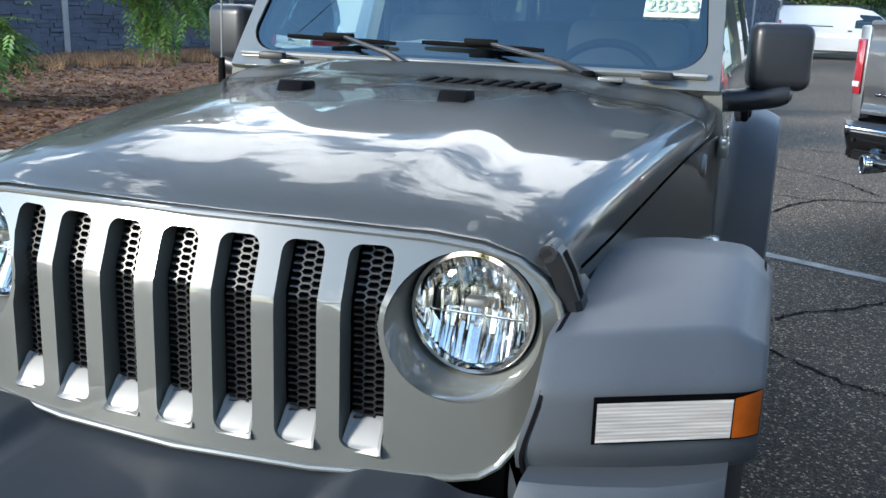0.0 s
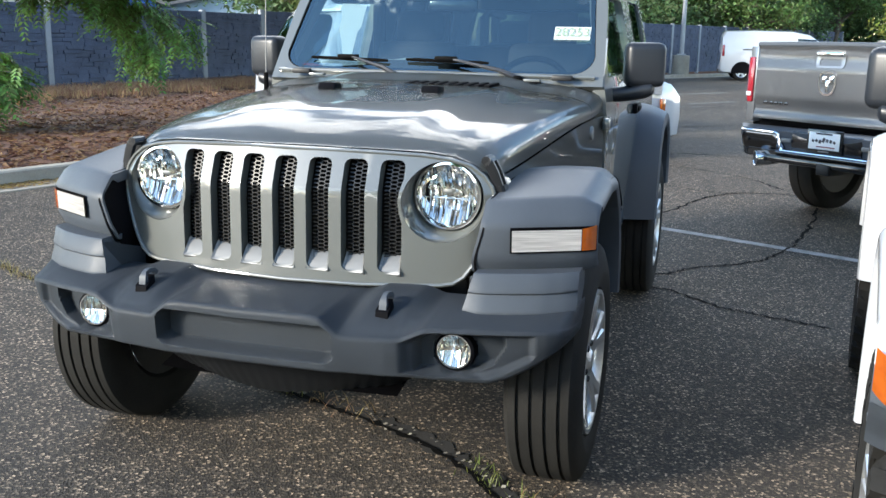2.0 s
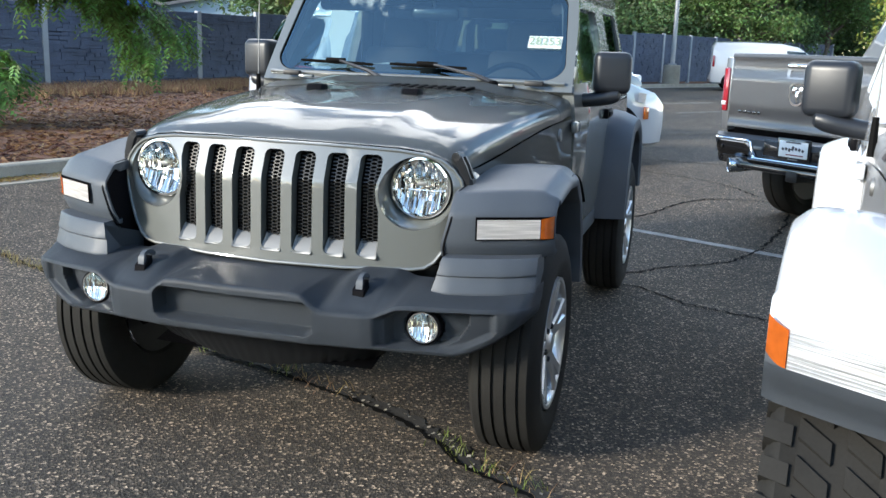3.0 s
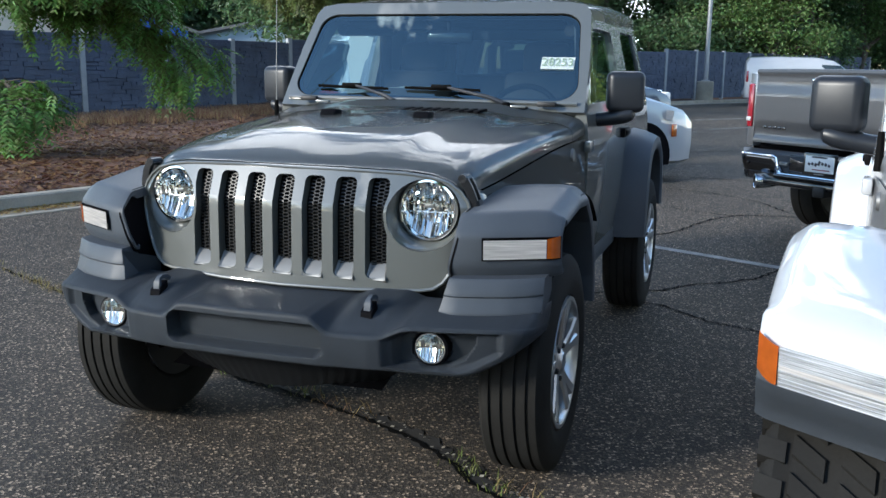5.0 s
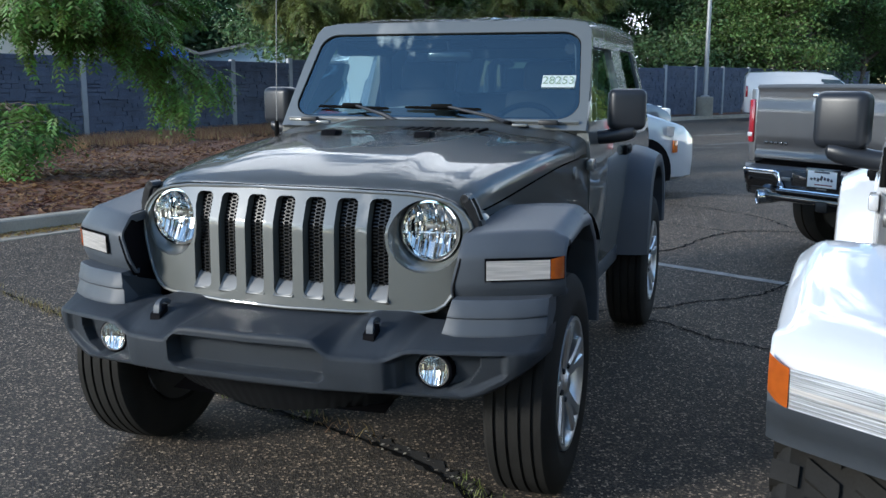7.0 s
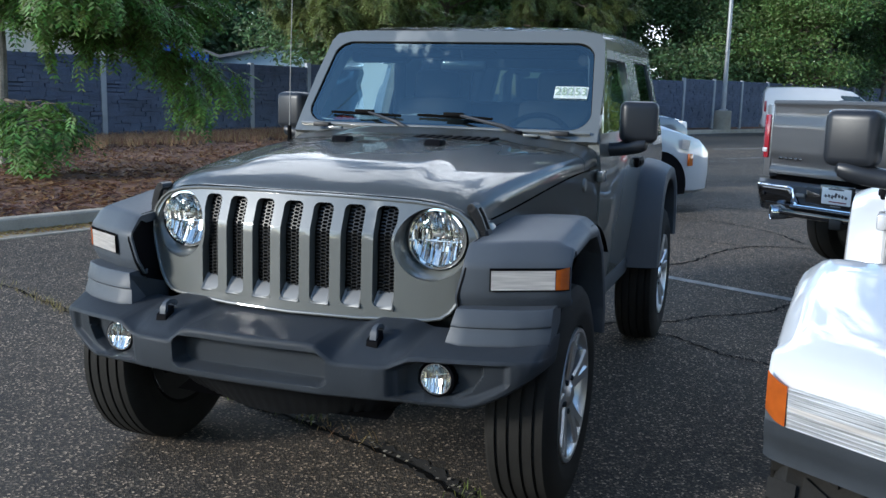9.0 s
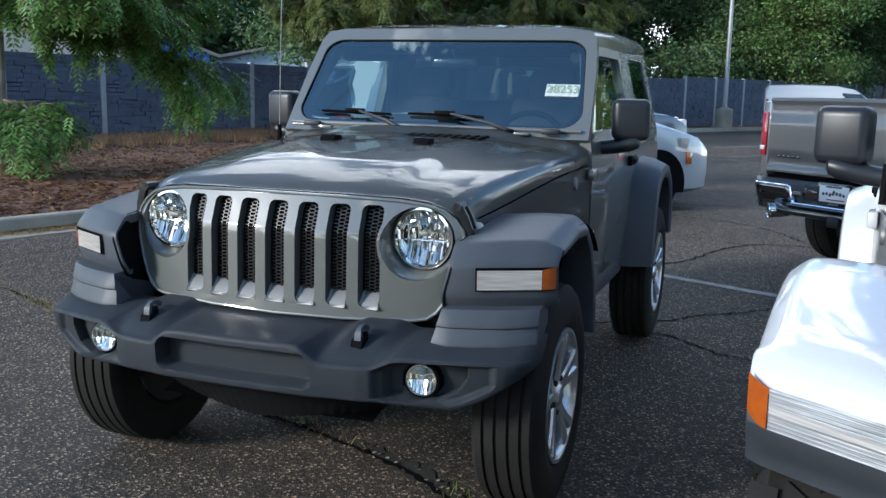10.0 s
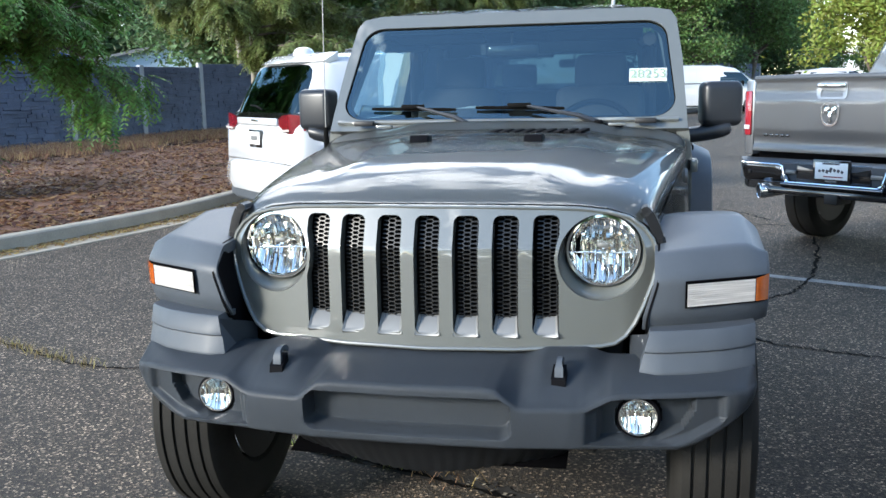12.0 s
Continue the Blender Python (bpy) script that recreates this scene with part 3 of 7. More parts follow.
bt = [Vector((bush_rng.uniform(-1.6, 1.6), bush_rng.uniform(-0.6, 0.6), bush_rng.uniform(-0.6, 2.6))) for _ in range(30)]
part("stems", join(*[tube([(t.x * 0.5, t.y * 0.5, -1), tuple(t * 0.7), tuple(t)], [0.03, 0.02, 0.01], 5) for t in bt[:14]]), BARK_TREE, rust)
part("foliage", leaf_cloud(bush_rng, bt, 3500, 0.4, 0.10, 0.8), LEAF_RUST, rust, smooth=False)
# a lighter tree beyond the truck
tree("light_tree", pose(9.6, 40.0, 0, 0, 0, 0), 12, 6.6, 3.0, 13000, 0.12, LEAF_LIGHT, "young yellow-green tree with open tiers of leaves", 0.09, 2, 0.4, 4)


# ---- locust trees over the planting bed, with fine hanging sprays ----
def spray_tree(name, m, seed, height, limbs_spec, material, label, fronds, leaflet=0.072):
    """Trunk, long drooping limbs with short side shoots, and feathered leaves of many small leaflets."""
    rng = random.Random(seed)
    root = thing(name, m, label, "tree")
    tr = [Vector((0, 0, -0.1)), Vector((0.05, 0.02, height * 0.3)), Vector((-0.05, 0.1, height * 0.6)), Vector((0.1, 0.05, height))]
    part("trunk", tube(tr, [0.09, 0.075, 0.06, 0.03], 10), BARK_PALE, root)
    out, tips = [], []
    for (z, d, ln, fall) in limbs_spec:
        p, d = Vector((0.0, 0.05, z)), Vector(d).normalized()
        pts, rad, n = [p.copy()], [0.035], 9
        for i in range(n):
            d = (d + Vector((rng.uniform(-1, 1), rng.uniform(-1, 1), rng.uniform(-0.6, 0.6))) * 0.10 + Vector((0, 0, -fall))).normalized()
            p = p + d * ln / n
            pts.append(p.copy())
            rad.append(0.035 * (1 - 0.85 * (i + 1) / n))
        out.append((pts, rad))
        for i in range(2, n + 1):
            for k in range(4):
                side = Vector((rng.uniform(-1, 1), rng.uniform(-1, 1), rng.uniform(-0.5, 0.25))).normalized()
                q = pts[i] + side * rng.uniform(0.25, 0.65) * (1.1 - 0.4 * i / n) + d * 0.15
                mid = pts[i].lerp(q, 0.5) + Vector((0, 0, 0.05))
                out.append(([pts[i], mid, q], [0.008, 0.006, 0.003]))
                way = (q - pts[i]).normalized()
                tips += [(mid, way), (q, way), (q, way), (pts[i].lerp(q, 0.75), way)]
    part("branchwork", limbs(out, 5), BARK_TREE, root)
    vs, fs = [], []
    for _ in range(fronds):
        c, way = rng.choice(tips)
        c = c + Vector((rng.gauss(0, 0.05), rng.gauss(0, 0.05), rng.gauss(0, 0.05)))
        d = (way * 0.9 + Vector((rng.gauss(0, 0.38), rng.gauss(0, 0.38), rng.gauss(-0.75, 0.35)))).normalized()
        w = d.cross(Vector((0, 0, 1))).normalized()
        u = w.cross(d)
        ln = rng.uniform(0.26, 0.50)
        nl = 8
        for i in range(nl):
            for s in (-1, 1):
                t = (i + 0.6) / nl
                q = c + d * ln * t + Vector((0, 0, -0.10 * t * t))
                a = (w * s + d * 0.55 + u * rng.uniform(-0.35, 0.2)).normalized()
                sz = leaflet * (1.15 - 0.6 * abs(t - 0.4)) * rng.uniform(0.8, 1.15)
                k = len(vs)
                vs += [q, q + a * sz * 0.5 + d * sz * 0.27, q + a * sz * 1.1 - Vector((0, 0, sz * 0.15)), q + a * sz * 0.5 - d * sz * 0.27]
                fs.append((k, k + 1, k + 2, k + 3))
    part("crown", raw(vs, fs), material, root, smooth=False)
    return root


rng2 = random.Random(77)
upper = [(2.3 + 0.16 * i, (math.cos(a), math.sin(a), rng2.uniform(0.0, 0.35)), rng2.uniform(2.2, 3.4), rng2.uniform(0.02, 0.07)) for i, a in enumerate([0.55, -0.3, 0.9, 0.2, -0.7, 1.2, 0.4, 2.6, 0.75, -0.1, 1.5, 4.0, 0.3, 1.0, 0.6, 3.2, 0.0, 0.8])]
spray_tree("locust_tree", pose(-9.9, 8.2, 0.1), 21, 5.8, [(1.02, (3.2, -1.5, 0.10), 2.55, 0.050), (2.5, (2.2, 2.2, 0.15), 3.6, 0.085), (2.6, (2.3, 1.5, 0.1), 3.3, 0.07)] + upper, LEAF_LOCUST, "locust tree with drooping feathered green sprays over the bed", 4900, 0.100)
upper2 = [(2.6 + 0.22 * i, (math.cos(a), math.sin(a), rng2.uniform(0.0, 0.4)), rng2.uniform(2.4, 3.8), rng2.uniform(0.02, 0.06)) for i, a in enumerate([-0.5, 0.3, -1.3, 0.9, -0.2, 2.4, -0.9, 0.5, -2.0, 0.1, -0.6, 1.4, 3.6, -0.3, 0.6, -1.2, 0.2])]
locust = spray_tree("locust_tree", pose(-9.6, 20.3, 0.1), 33, 7.0, [(2.2, (0.7, -0.9, 0.1), 3.6, 0.05), (2.4, (1.0, -0.4, 0.1), 3.6, 0.05)] + upper2, LEAF_OLIVE, "locust tree with drooping feathered olive-green sprays near the fence", 8000, 0.105)
copy_thing(locust, pose(-7.2, 30.5, 0.1, 0, 0, 35))
copy_thing(locust, pose(-12.5, 26.0, 0.1, 0, 0, 110) @ Matrix.Scale(1.1, 4))


# ---- off-road cars: grey one and white one ----
def grille_y(x, z):
    x = abs(x)
    return lerp_at([(0.66, -0.424), (0.965, -0.420), (1.10, -0.366)], z) + 0.27 * x * x + (2.2 * (x - 0.55) ** 2 if x > 0.55 else 0)


GRILLE_HALF = [(0.0, 1.088), (0.25, 1.086), (0.42, 1.080), (0.50, 1.070), (0.56, 1.050), (0.60, 1.022), (0.625, 0.99), (0.638, 0.95), (0.638, 0.91),
               (0.625, 0.86), (0.602, 0.80), (0.58, 0.755), (0.555, 0.72), (0.525, 0.70), (0.485, 0.69), (0.25, 0.684), (0.0, 0.682)]
SLOT_X = [(i - 3) * 0.1107 for i in range(7)]
LAMP_X, LAMP_Z, LAMP_Y = 0.484, 0.956, -0.298
HOLE_Z, HOLE_R = 0.941, 0.119                             # the opening in the panel sits a little lower than the lamp


def slot_outline(cx, w=0.036, z0=0.727, z1=1.060):
    pts = rrect(cx - w, cx + w, z0, z1, 0.020, 4)
    fine = []
    for (a, b), (c, d) in zip(pts, pts[1:] + pts[:1]):      # cut the long sides up, so that the outermost can curve round the lamps
        k = max(1, int(math.hypot(c - a, d - b) / 0.03))
        fine += [(a + (c - a) * i / k, b + (d - b) * i / k) for i in range(k)]
    out = []
    for x, z in fine:
        for s in (-1, 1):
            dx = (HOLE_R + 0.006) ** 2 - (z - HOLE_Z) ** 2
            if dx > 0 and s * x > LAMP_X - math.sqrt(dx) - 0.004 and s * cx > 0.3:
                x = s * (LAMP_X - math.sqrt(dx) - 0.004)
        out.append((x, z))
    return out


MESH_PLASTIC = mat("mesh_plastic", (0.012, 0.0125, 0.0135), 0.36, vary=0.1, scale=20.0, spec=0.4)


def grille(root, paint):
    outer = GRILLE_HALF + [(-x, z) for x, z in reversed(GRILLE_HALF[1:-1])]
    holes = [slot_outline(c) for c in SLOT_X]
    for s in (-1, 1):
        holes.append([(s * LAMP_X + HOLE_R * math.cos(2 * math.pi * i / 48), HOLE_Z + HOLE_R * math.sin(2 * math.pi * i / 48)) for i in range(48)])
    g = part("grille", sheet(outer, holes, lambda x, z: (x, grille_y(x, z), z), [i * 0.03 - 0.63 for i in range(43)], [0.70 + 0.03 * i for i in range(13)], (0, 0.042, 0)), paint, root, angle=40)
    bev = g.modifiers.new("bevel", "BEVEL")
    bev.width, bev.segments, bev.limit_method, bev.angle_limit = 0.007, 3, "ANGLE", radians(50)
    # the rolled rim that runs round the panel
    rim = [(x * 0.992, z) for x, z in outer]
    rim_pts = [(x, grille_y(x, z) - 0.004, z + (0.004 if z < 0.7 else -0.004 if z > 1.05 else 0)) for x, z in rim]
    part("grille_rim", tube(rim_pts, 0.006, 8, closed=True), paint, g)
    # outer flank that folds back to the body
    for s in (-1, 1):
        edge = [p for p in GRILLE_HALF[5:15]]
        part("grille_flank", surf(len(edge) - 1, 4, lambda u, v: (lambda e: (s * (e[0] + 0.022 * math.sin(v * 1.57)), grille_y(e[0], e[1]) + 0.004 + 0.14 * v, e[1] - 0.01 * v))(edge[round(u * (len(edge) - 1))]), 0.004), paint, g)
    for c in SLOT_X:
        part("slot_scoop", scoop(c), SATIN, g, "bright silver scoop at the foot of a grille slot")
        part("grille_mesh", honeycomb(c), MESH_PLASTIC, g, "black honeycomb mesh")
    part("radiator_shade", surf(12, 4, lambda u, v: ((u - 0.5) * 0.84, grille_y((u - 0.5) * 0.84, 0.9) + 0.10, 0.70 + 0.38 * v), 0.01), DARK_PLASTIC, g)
    return g


def scoop(c):
    w = 0.0365
    rings = []
    for z, dy, k in ((0.722, -0.002, 1.0), (0.726, 0.000, 0.98), (0.734, 0.006, 0.93), (0.768, 0.028, 0.84), (0.774, 0.036, 0.82)):
        y = grille_y(c, z) + dy
        rings.append([(c - w * k, y - 0.003, z + 0.004), (c - w * k * 0.8, y, z), (c + w * k * 0.8, y, z), (c + w * k, y - 0.003, z + 0.004), (c + w * k, y + 0.02, z - 0.02), (c - w * k, y + 0.02, z - 0.02)])
    return loft(rings)


def honeycomb(c, depth=0.030, cw=0.0235, ch=0.0118, bar=0.0015):
    """Flat six-sided cells, each wall a thin bar, with the sheet behind bowed like the grille."""
    vs, fs = [], []

    def wall(a, b):
        d = Vector((b[0] - a[0], b[1] - a[1]))
        nrm = Vector((-d.y, d.x)).normalized() * bar
        k = len(vs)
        for px, pz in ((a[0] + nrm.x, a[1] + nrm.y), (b[0] + nrm.x, b[1] + nrm.y), (b[0] - nrm.x, b[1] - nrm.y), (a[0] - nrm.x, a[1] - nrm.y)):
            y = grille_y(px, pz) + depth
            vs.append((px, y, pz)), vs.append((px, y + 0.013, pz))
        fs.extend([(k, k + 2, k + 4, k + 6), (k, k + 1, k + 3, k + 2), (k + 4, k + 5, k + 7, k + 6), (k + 2, k + 3, k + 5, k + 4), (k + 6, k + 7, k + 1, k)])

    q = cw * 0.30
    step = cw * 0.5 + q
    for col in range(-3, 4):
        for row in range(29):
            x, z = c + col * step, 0.745 + row * ch + (ch / 2 if col % 2 else 0)
            if abs(x - c) > 0.036 or z > 1.07:
                continue
            a, b, d, e = (x - q, z - ch / 2), (x + q, z - ch / 2), (x + cw / 2, z), (x + q, z + ch / 2)
            wall(a, b), wall(b, d), wall(d, e)
    me = bpy.data.meshes.new("tmp")
    me.from_pydata(vs, [], fs)
    bm = bmesh.new()
    bm.from_mesh(me)
    bpy.data.meshes.remove(me)
    return bm


def fluted_bowl(cx, cy, cz, rad, seed, deep=0.055):
    """Mirror bowl cut into upright strips, each turned a little, with broad facets in its upper half."""
    rng = random.Random(seed)
    bm = bmesh.new()
    xs = [-1.0]
    while xs[-1] < 1:
        xs.append(min(1.0, xs[-1] + rng.uniform(0.035, 0.085)))
    k = rad / 0.092

    def depth(x, z):
        rr = min(1.0, math.hypot(x, z) / (rad * 1.02))
        return k * (0.062 - deep * rr * rr)

    for a, b in zip(xs, xs[1:]):
        top = math.sqrt(max(0.0, 1 - ((a + b) / 2) ** 2))
        cuts = [-top] + ([-0.55 * top] if rng.random() < 0.6 else []) + [-0.12, 0.25 + rng.uniform(-0.05, 0.05), 0.6 * top + 0.1, top]
        cuts = sorted(c for c in cuts if abs(c) <= top + 1e-6)
        for z0, z1 in zip(cuts, cuts[1:]):
            ta, tb = rng.uniform(-1, 1), rng.uniform(-1, 1)
            q = []
            for x, z, e, f in ((a, z0, -1, -1), (b, z0, 1, -1), (b, z1, 1, 1), (a, z1, -1, 1)):
                q.append(bm.verts.new((cx + x * rad, cy + depth(x * rad, z * rad) + k * (ta * e * 0.0022 + tb * f * 0.0016), cz + z * rad)))
            bm.faces.new(q)
    return bm


def headlamp(root, s, paint):
    cx, cy = s * LAMP_X, LAMP_Y
    lamp = part("headlamp", lathe([(0.10, 0.03), (0.085, 0.075), (0.055, 0.098), (0.012, 0.104), (-0.006, 0.105), (-0.008, 0.100), (0.0, 0.0985)], 48, "y", (cx, cy, LAMP_Z)), GLOSS_BLACK, root, "round headlamp with a clear glass")
    # bowl-shaped surround, painted, that sinks from the panel to the lamp
    rings = []
    for k in range(48):
        a = 2 * math.pi * k / 48
        ca, sa = math.cos(a), math.sin(a)
        rr = []
        ox, oz = cx + HOLE_R * ca, HOLE_Z + HOLE_R * sa
        oy, iy = grille_y(ox, oz), cy + 0.002
        ix, iz = cx + 0.1065 * ca, LAMP_Z + 0.1065 * sa
        for q in (-0.02, 0.0, 0.04, 0.12, 0.28, 0.5, 0.75, 1.0):
            w = max(0.0, q) ** 1.6                          # steep at the panel's edge, flatter towards the lamp
            rr.append((ox + (ix - ox) * w, oy + 0.002 * (q >= 0) + (iy - oy) * max(0.0, q) ** 0.75, oz + (iz - oz) * w))
        rr.append((cx + 0.105 * ca, cy + 0.03, LAMP_Z + 0.105 * sa))
        rings.append(rr)
    part("lamp_surround", loft(rings, closed=False, cap=False, loop=True), paint, lamp)
    part("chrome_ring", lathe([(-0.006, 0.1040), (-0.012, 0.1010), (-0.013, 0.0945), (0.002, 0.0905)], 48, "y", (cx, cy, LAMP_Z)), CHROME, lamp)
    # bright bowl: smooth above the bar, upright flutes below it
    part("reflector", fluted_bowl(cx, cy, LAMP_Z, 0.092, 7), REFLECTOR, lamp, smooth=False)
    part("lamp_bar", box((cx, cy + 0.022, LAMP_Z - 0.012), (0.165, 0.006, 0.004), 0.001), CHROME, lamp)
    part("bulb_shield", box((cx, cy + 0.016, LAMP_Z + 0.012), (0.034, 0.03, 0.016), 0.005), SATIN, lamp)
    part("lamp_glass", lathe([(-0.030, 0.0005), (-0.029, 0.03), (-0.024, 0.06), (-0.016, 0.082), (-0.006, 0.0945)], 48, "y", (cx, cy, LAMP_Z)), LAMP_GLASS, lamp)
    return lamp


def hood_half(y):
    return 0.612 + 0.130 * (y + 0.3) / 1.1


def along(pts, t):
    """The point a share t of the way along a line of points."""
    d = [math.dist(a, b) for a, b in zip(pts, pts[1:])]
    left = t * sum(d)
    for (a, b), q in zip(zip(pts, pts[1:]), d):
        if left <= q or b is pts[-1]:
            k = min(1.0, left / q)
            return a[0] + (b[0] - a[0]) * k, a[1] + (b[1] - a[1]) * k
        left -= q


LIP = [(x, z + 0.005) for x, z in GRILLE_HALF[:6]] + [(0.628, 1.006)]


def hood_section(y, d):
    """Half outline of the hood from its crown to the side seam."""
    w = hood_half(y)
    top = 1.098 + 0.030 * (1 - math.exp(-d / 0.07)) + 0.112 * (1 - math.exp(-d / 0.62))
    seam = 1.006 + 0.112 * ease(-0.45, 0.95, y)
    pts = []
    for i in range(25):
        th = i / 24 * math.pi / 2
        xs, zs = math.sin(th) ** 0.42, math.cos(th) ** 0.42
        x = xs * w
        t = top + 0.016 * (1 - ease(0.27, 0.42, x - 0.06 * (y + 0.3))) * ease(0.04, 0.30, d) - 0.020 * (x / w) ** 2
        pts.append((x, seam + (t - seam) * zs))
    return pts


def hood_point(u, v):
    """u across from one side seam to the other, v from the lip to the scuttle."""
    a = abs(2 * u - 1)
    fx, fz = along(LIP, a)
    yf = grille_y(fx, fz) + 0.006
    d = (0.80 - yf) * v ** 1.35
    b = 1 - math.exp(-d / 0.045)
    sx, sz = along(hood_section(yf + d, d), a)
    x, z = fx + (sx - fx) * b, fz + (sz - fz) * (1 - math.exp(-d / 0.022))
    return (math.copysign(x, u - 0.5), yf + d, z)


def hood(root, paint, decal=False):
    h = part("hood", surf(80, 56, hood_point, 0.006), paint, root, angle=60)
    for s in (-1, 1):
        bm = join(prism([(0.345, 1.205), (0.44, 1.205), (0.435, 1.240), (0.375, 1.244)], "x", s * 0.207 - 0.034, s * 0.207 + 0.034, 0.006))
        part("hood_bumper", bm, DARK_PLASTIC, h, "black rubber stop on the hood")
        # side latch
        x, y = s * (hood_half(-0.26) + 0.014), -0.255
        lean = [(0.016, 0.925), (0.014, 0.955), (0.006, 0.990), (-0.008, 1.030), (-0.022, 1.058), (-0.036, 1.072)]

        def strap(dy, half_y, thick, k0, k1):
            rings = []
            for i in range(k0, k1 + 1):
                p, q = Vector(lean[max(0, i - 1)]), Vector(lean[min(len(lean) - 1, i + 1)])
                t = (q - p).normalized()
                n = Vector((t.y, -t.x)) * thick
                c = Vector(lean[i])
                ry = y + dy - 0.16 * (c.y - 0.925)
                rings.append([(x + s * (c.x + n.x * f), ry + half_y * g, c.y + n.y * f) for f, g in ((1, -0.7), (1, 0.7), (0.5, 1), (-1, 1), (-1, -1), (0.5, -1))])
            return loft(rings)
        bm = join(strap(0.0, 0.031, 0.017, 0, 2), strap(-0.021, 0.009, 0.014, 2, 4), strap(0.021, 0.009, 0.014, 2, 4), strap(0.0, 0.030, 0.013, 4, 5),
                  tube([(x - s * 0.030, y - 0.052, 1.066), (x - s * 0.030, y + 0.008, 1.066)], 0.014, 10))
        latch = part("hood_latch", bm, LATCH_RUBBER, root, "black rubber hood latch")
        part("latch_bolt", lathe([(x + s * 0.045, 0.0), (x + s * 0.044, 0.012), (x + s * 0.038, 0.021), (x + s * 0.020, 0.024)], 16, "x", (0, y - 0.006, 0.938)), DARK_METAL, latch)
    for i in range(9):                                     # louvres ahead of the scuttle
        part("louvre", box((0.02 + i * 0.042, 0.70, 1.236), (0.030, 0.06, 0.012), 0.003, m=pose(0, 0, 0, 10, 0, -32)), DARK_PLASTIC, h)
    return h


def cowl(root, paint):
    """Scuttle between hood and windscreen, and the body flanks beside the hood."""
    def deck(u, v):
        x, y, z = hood_point(u, 1.0)
        k = ease(0.0, 0.6, v)
        return (x * (1 + 0.025 * v), y + 0.006 + (1.045 - y) * v, z + k * (1.254 - 1.224) * ease(1.12, 1.20, z) + k * 0.012 * (1 - ease(1.12, 1.20, z)))
    bm = surf(80, 10, deck, 0.012)
    c = part("scuttle", bm, paint, root, angle=50)
    for s in (-1, 1):
        def flank(u, v):
            y = -0.27 + 1.262 * u
            zt = 1.000 + 0.112 * ease(-0.45, 0.95, y)
            return (s * (hood_half(y) + 0.002 + 0.03 * v * v), y, zt - (zt - 0.55) * v)
        part("front_flank", surf(24, 8, flank, 0.01), paint, root)
        part("hinge_bracket", box((s * 0.59, 0.955, 1.262), (0.085, 0.03, 0.022), 0.005), DARK_METAL, c)
        part("washer_plate", box((s * 0.48, 0.88, 1.252), (0.07, 0.03, 0.012), 0.004), paint, c)
    return c


WS_BOT, WS_TOP = (1.035, 1.285), (1.300, 1.655)            # (y, z) of the glass's lower and upper edge


def ws_point(x, q, off=0.0):
    """On the windscreen's plane: q 0 at the glass's lower edge, 1 at its upper; off: forwards of it."""
    y = WS_BOT[0] + (WS_TOP[0] - WS_BOT[0]) * q - 0.025 * (1 - (x / 0.75) ** 2)
    return (x, y - 0.81 * off, WS_BOT[1] + (WS_TOP[1] - WS_BOT[1]) * q + 0.58 * off)


def windscreen(root, paint):
    outer = [(-0.755, -0.17), (0.755, -0.17), (0.752, 0.0), (0.735, 0.6), (0.71, 1.05), (0.685, 1.15), (0.60, 1.19), (-0.60, 1.19), (-0.685, 1.15), (-0.71, 1.05), (-0.735, 0.6), (-0.752, 0.0)]

    def glass_outline(g):
        r, pts = 0.095, []
        for cx, cq, a0 in ((0.708 - r - g, -0.045 + g * 2, 270), (0.674 - r - g, 1.04 - g * 2, 0), (-0.674 + r + g, 1.04 - g * 2, 90), (-0.708 + r + g, -0.045 + g * 2, 180)):
            q0 = cq + (r * 2.1 if a0 in (270, 180) else -r * 2.1)
            for i in range(7):
                a = radians(a0 + 15 * i)
                pts.append((cx + r * math.cos(a), q0 + r * 2.1 * math.sin(a)))
        return pts

    f = part("windscreen_frame", sheet(outer, [glass_outline(0.0)], lambda x, q: ws_point(x, q, 0.012), [i * 0.025 - 0.7 for i in range(57)], [-0.1, 0.0, 0.2, 0.4, 0.6, 0.8, 1.0, 1.08, 1.13], (0, 0.045, -0.03)), paint, root, angle=40)
    bev = f.modifiers.new("bevel", "BEVEL")
    bev.width, bev.segments, bev.limit_method, bev.angle_limit = 0.008, 3, "ANGLE", radians(50)
    part("seal", sheet(glass_outline(-0.002), [glass_outline(0.004)], lambda x, q: ws_point(x, q, 0.006), [i * 0.1 - 0.7 for i in range(15)], (), (0, 0.01, 0)), SEAL, f)
    pane = part("windscreen", sheet(glass_outline(0.002), [], lambda x, q: ws_point(x, q, 0.002), [i * 0.025 - 0.7 for i in range(57)], [0.1 * i for i in range(11)]), GLASS, f, "tinted windscreen that mirrors clouds")
    pane.visible_shadow = False
    # printed black border on the inner face of the glass
    part("glass_border", sheet(glass_outline(0.004), [glass_outline(0.022)], lambda x, q: ws_point(x, q, -0.003), [i * 0.1 - 0.7 for i in range(15)], ()), SEAL, f)
    part("frame_ledge", tube([ws_point(x, -0.085, 0.020) for x in [i * 0.1 - 0.72 for i in range(15)] + [0.72]], 0.009, 8), paint, f)
    return f


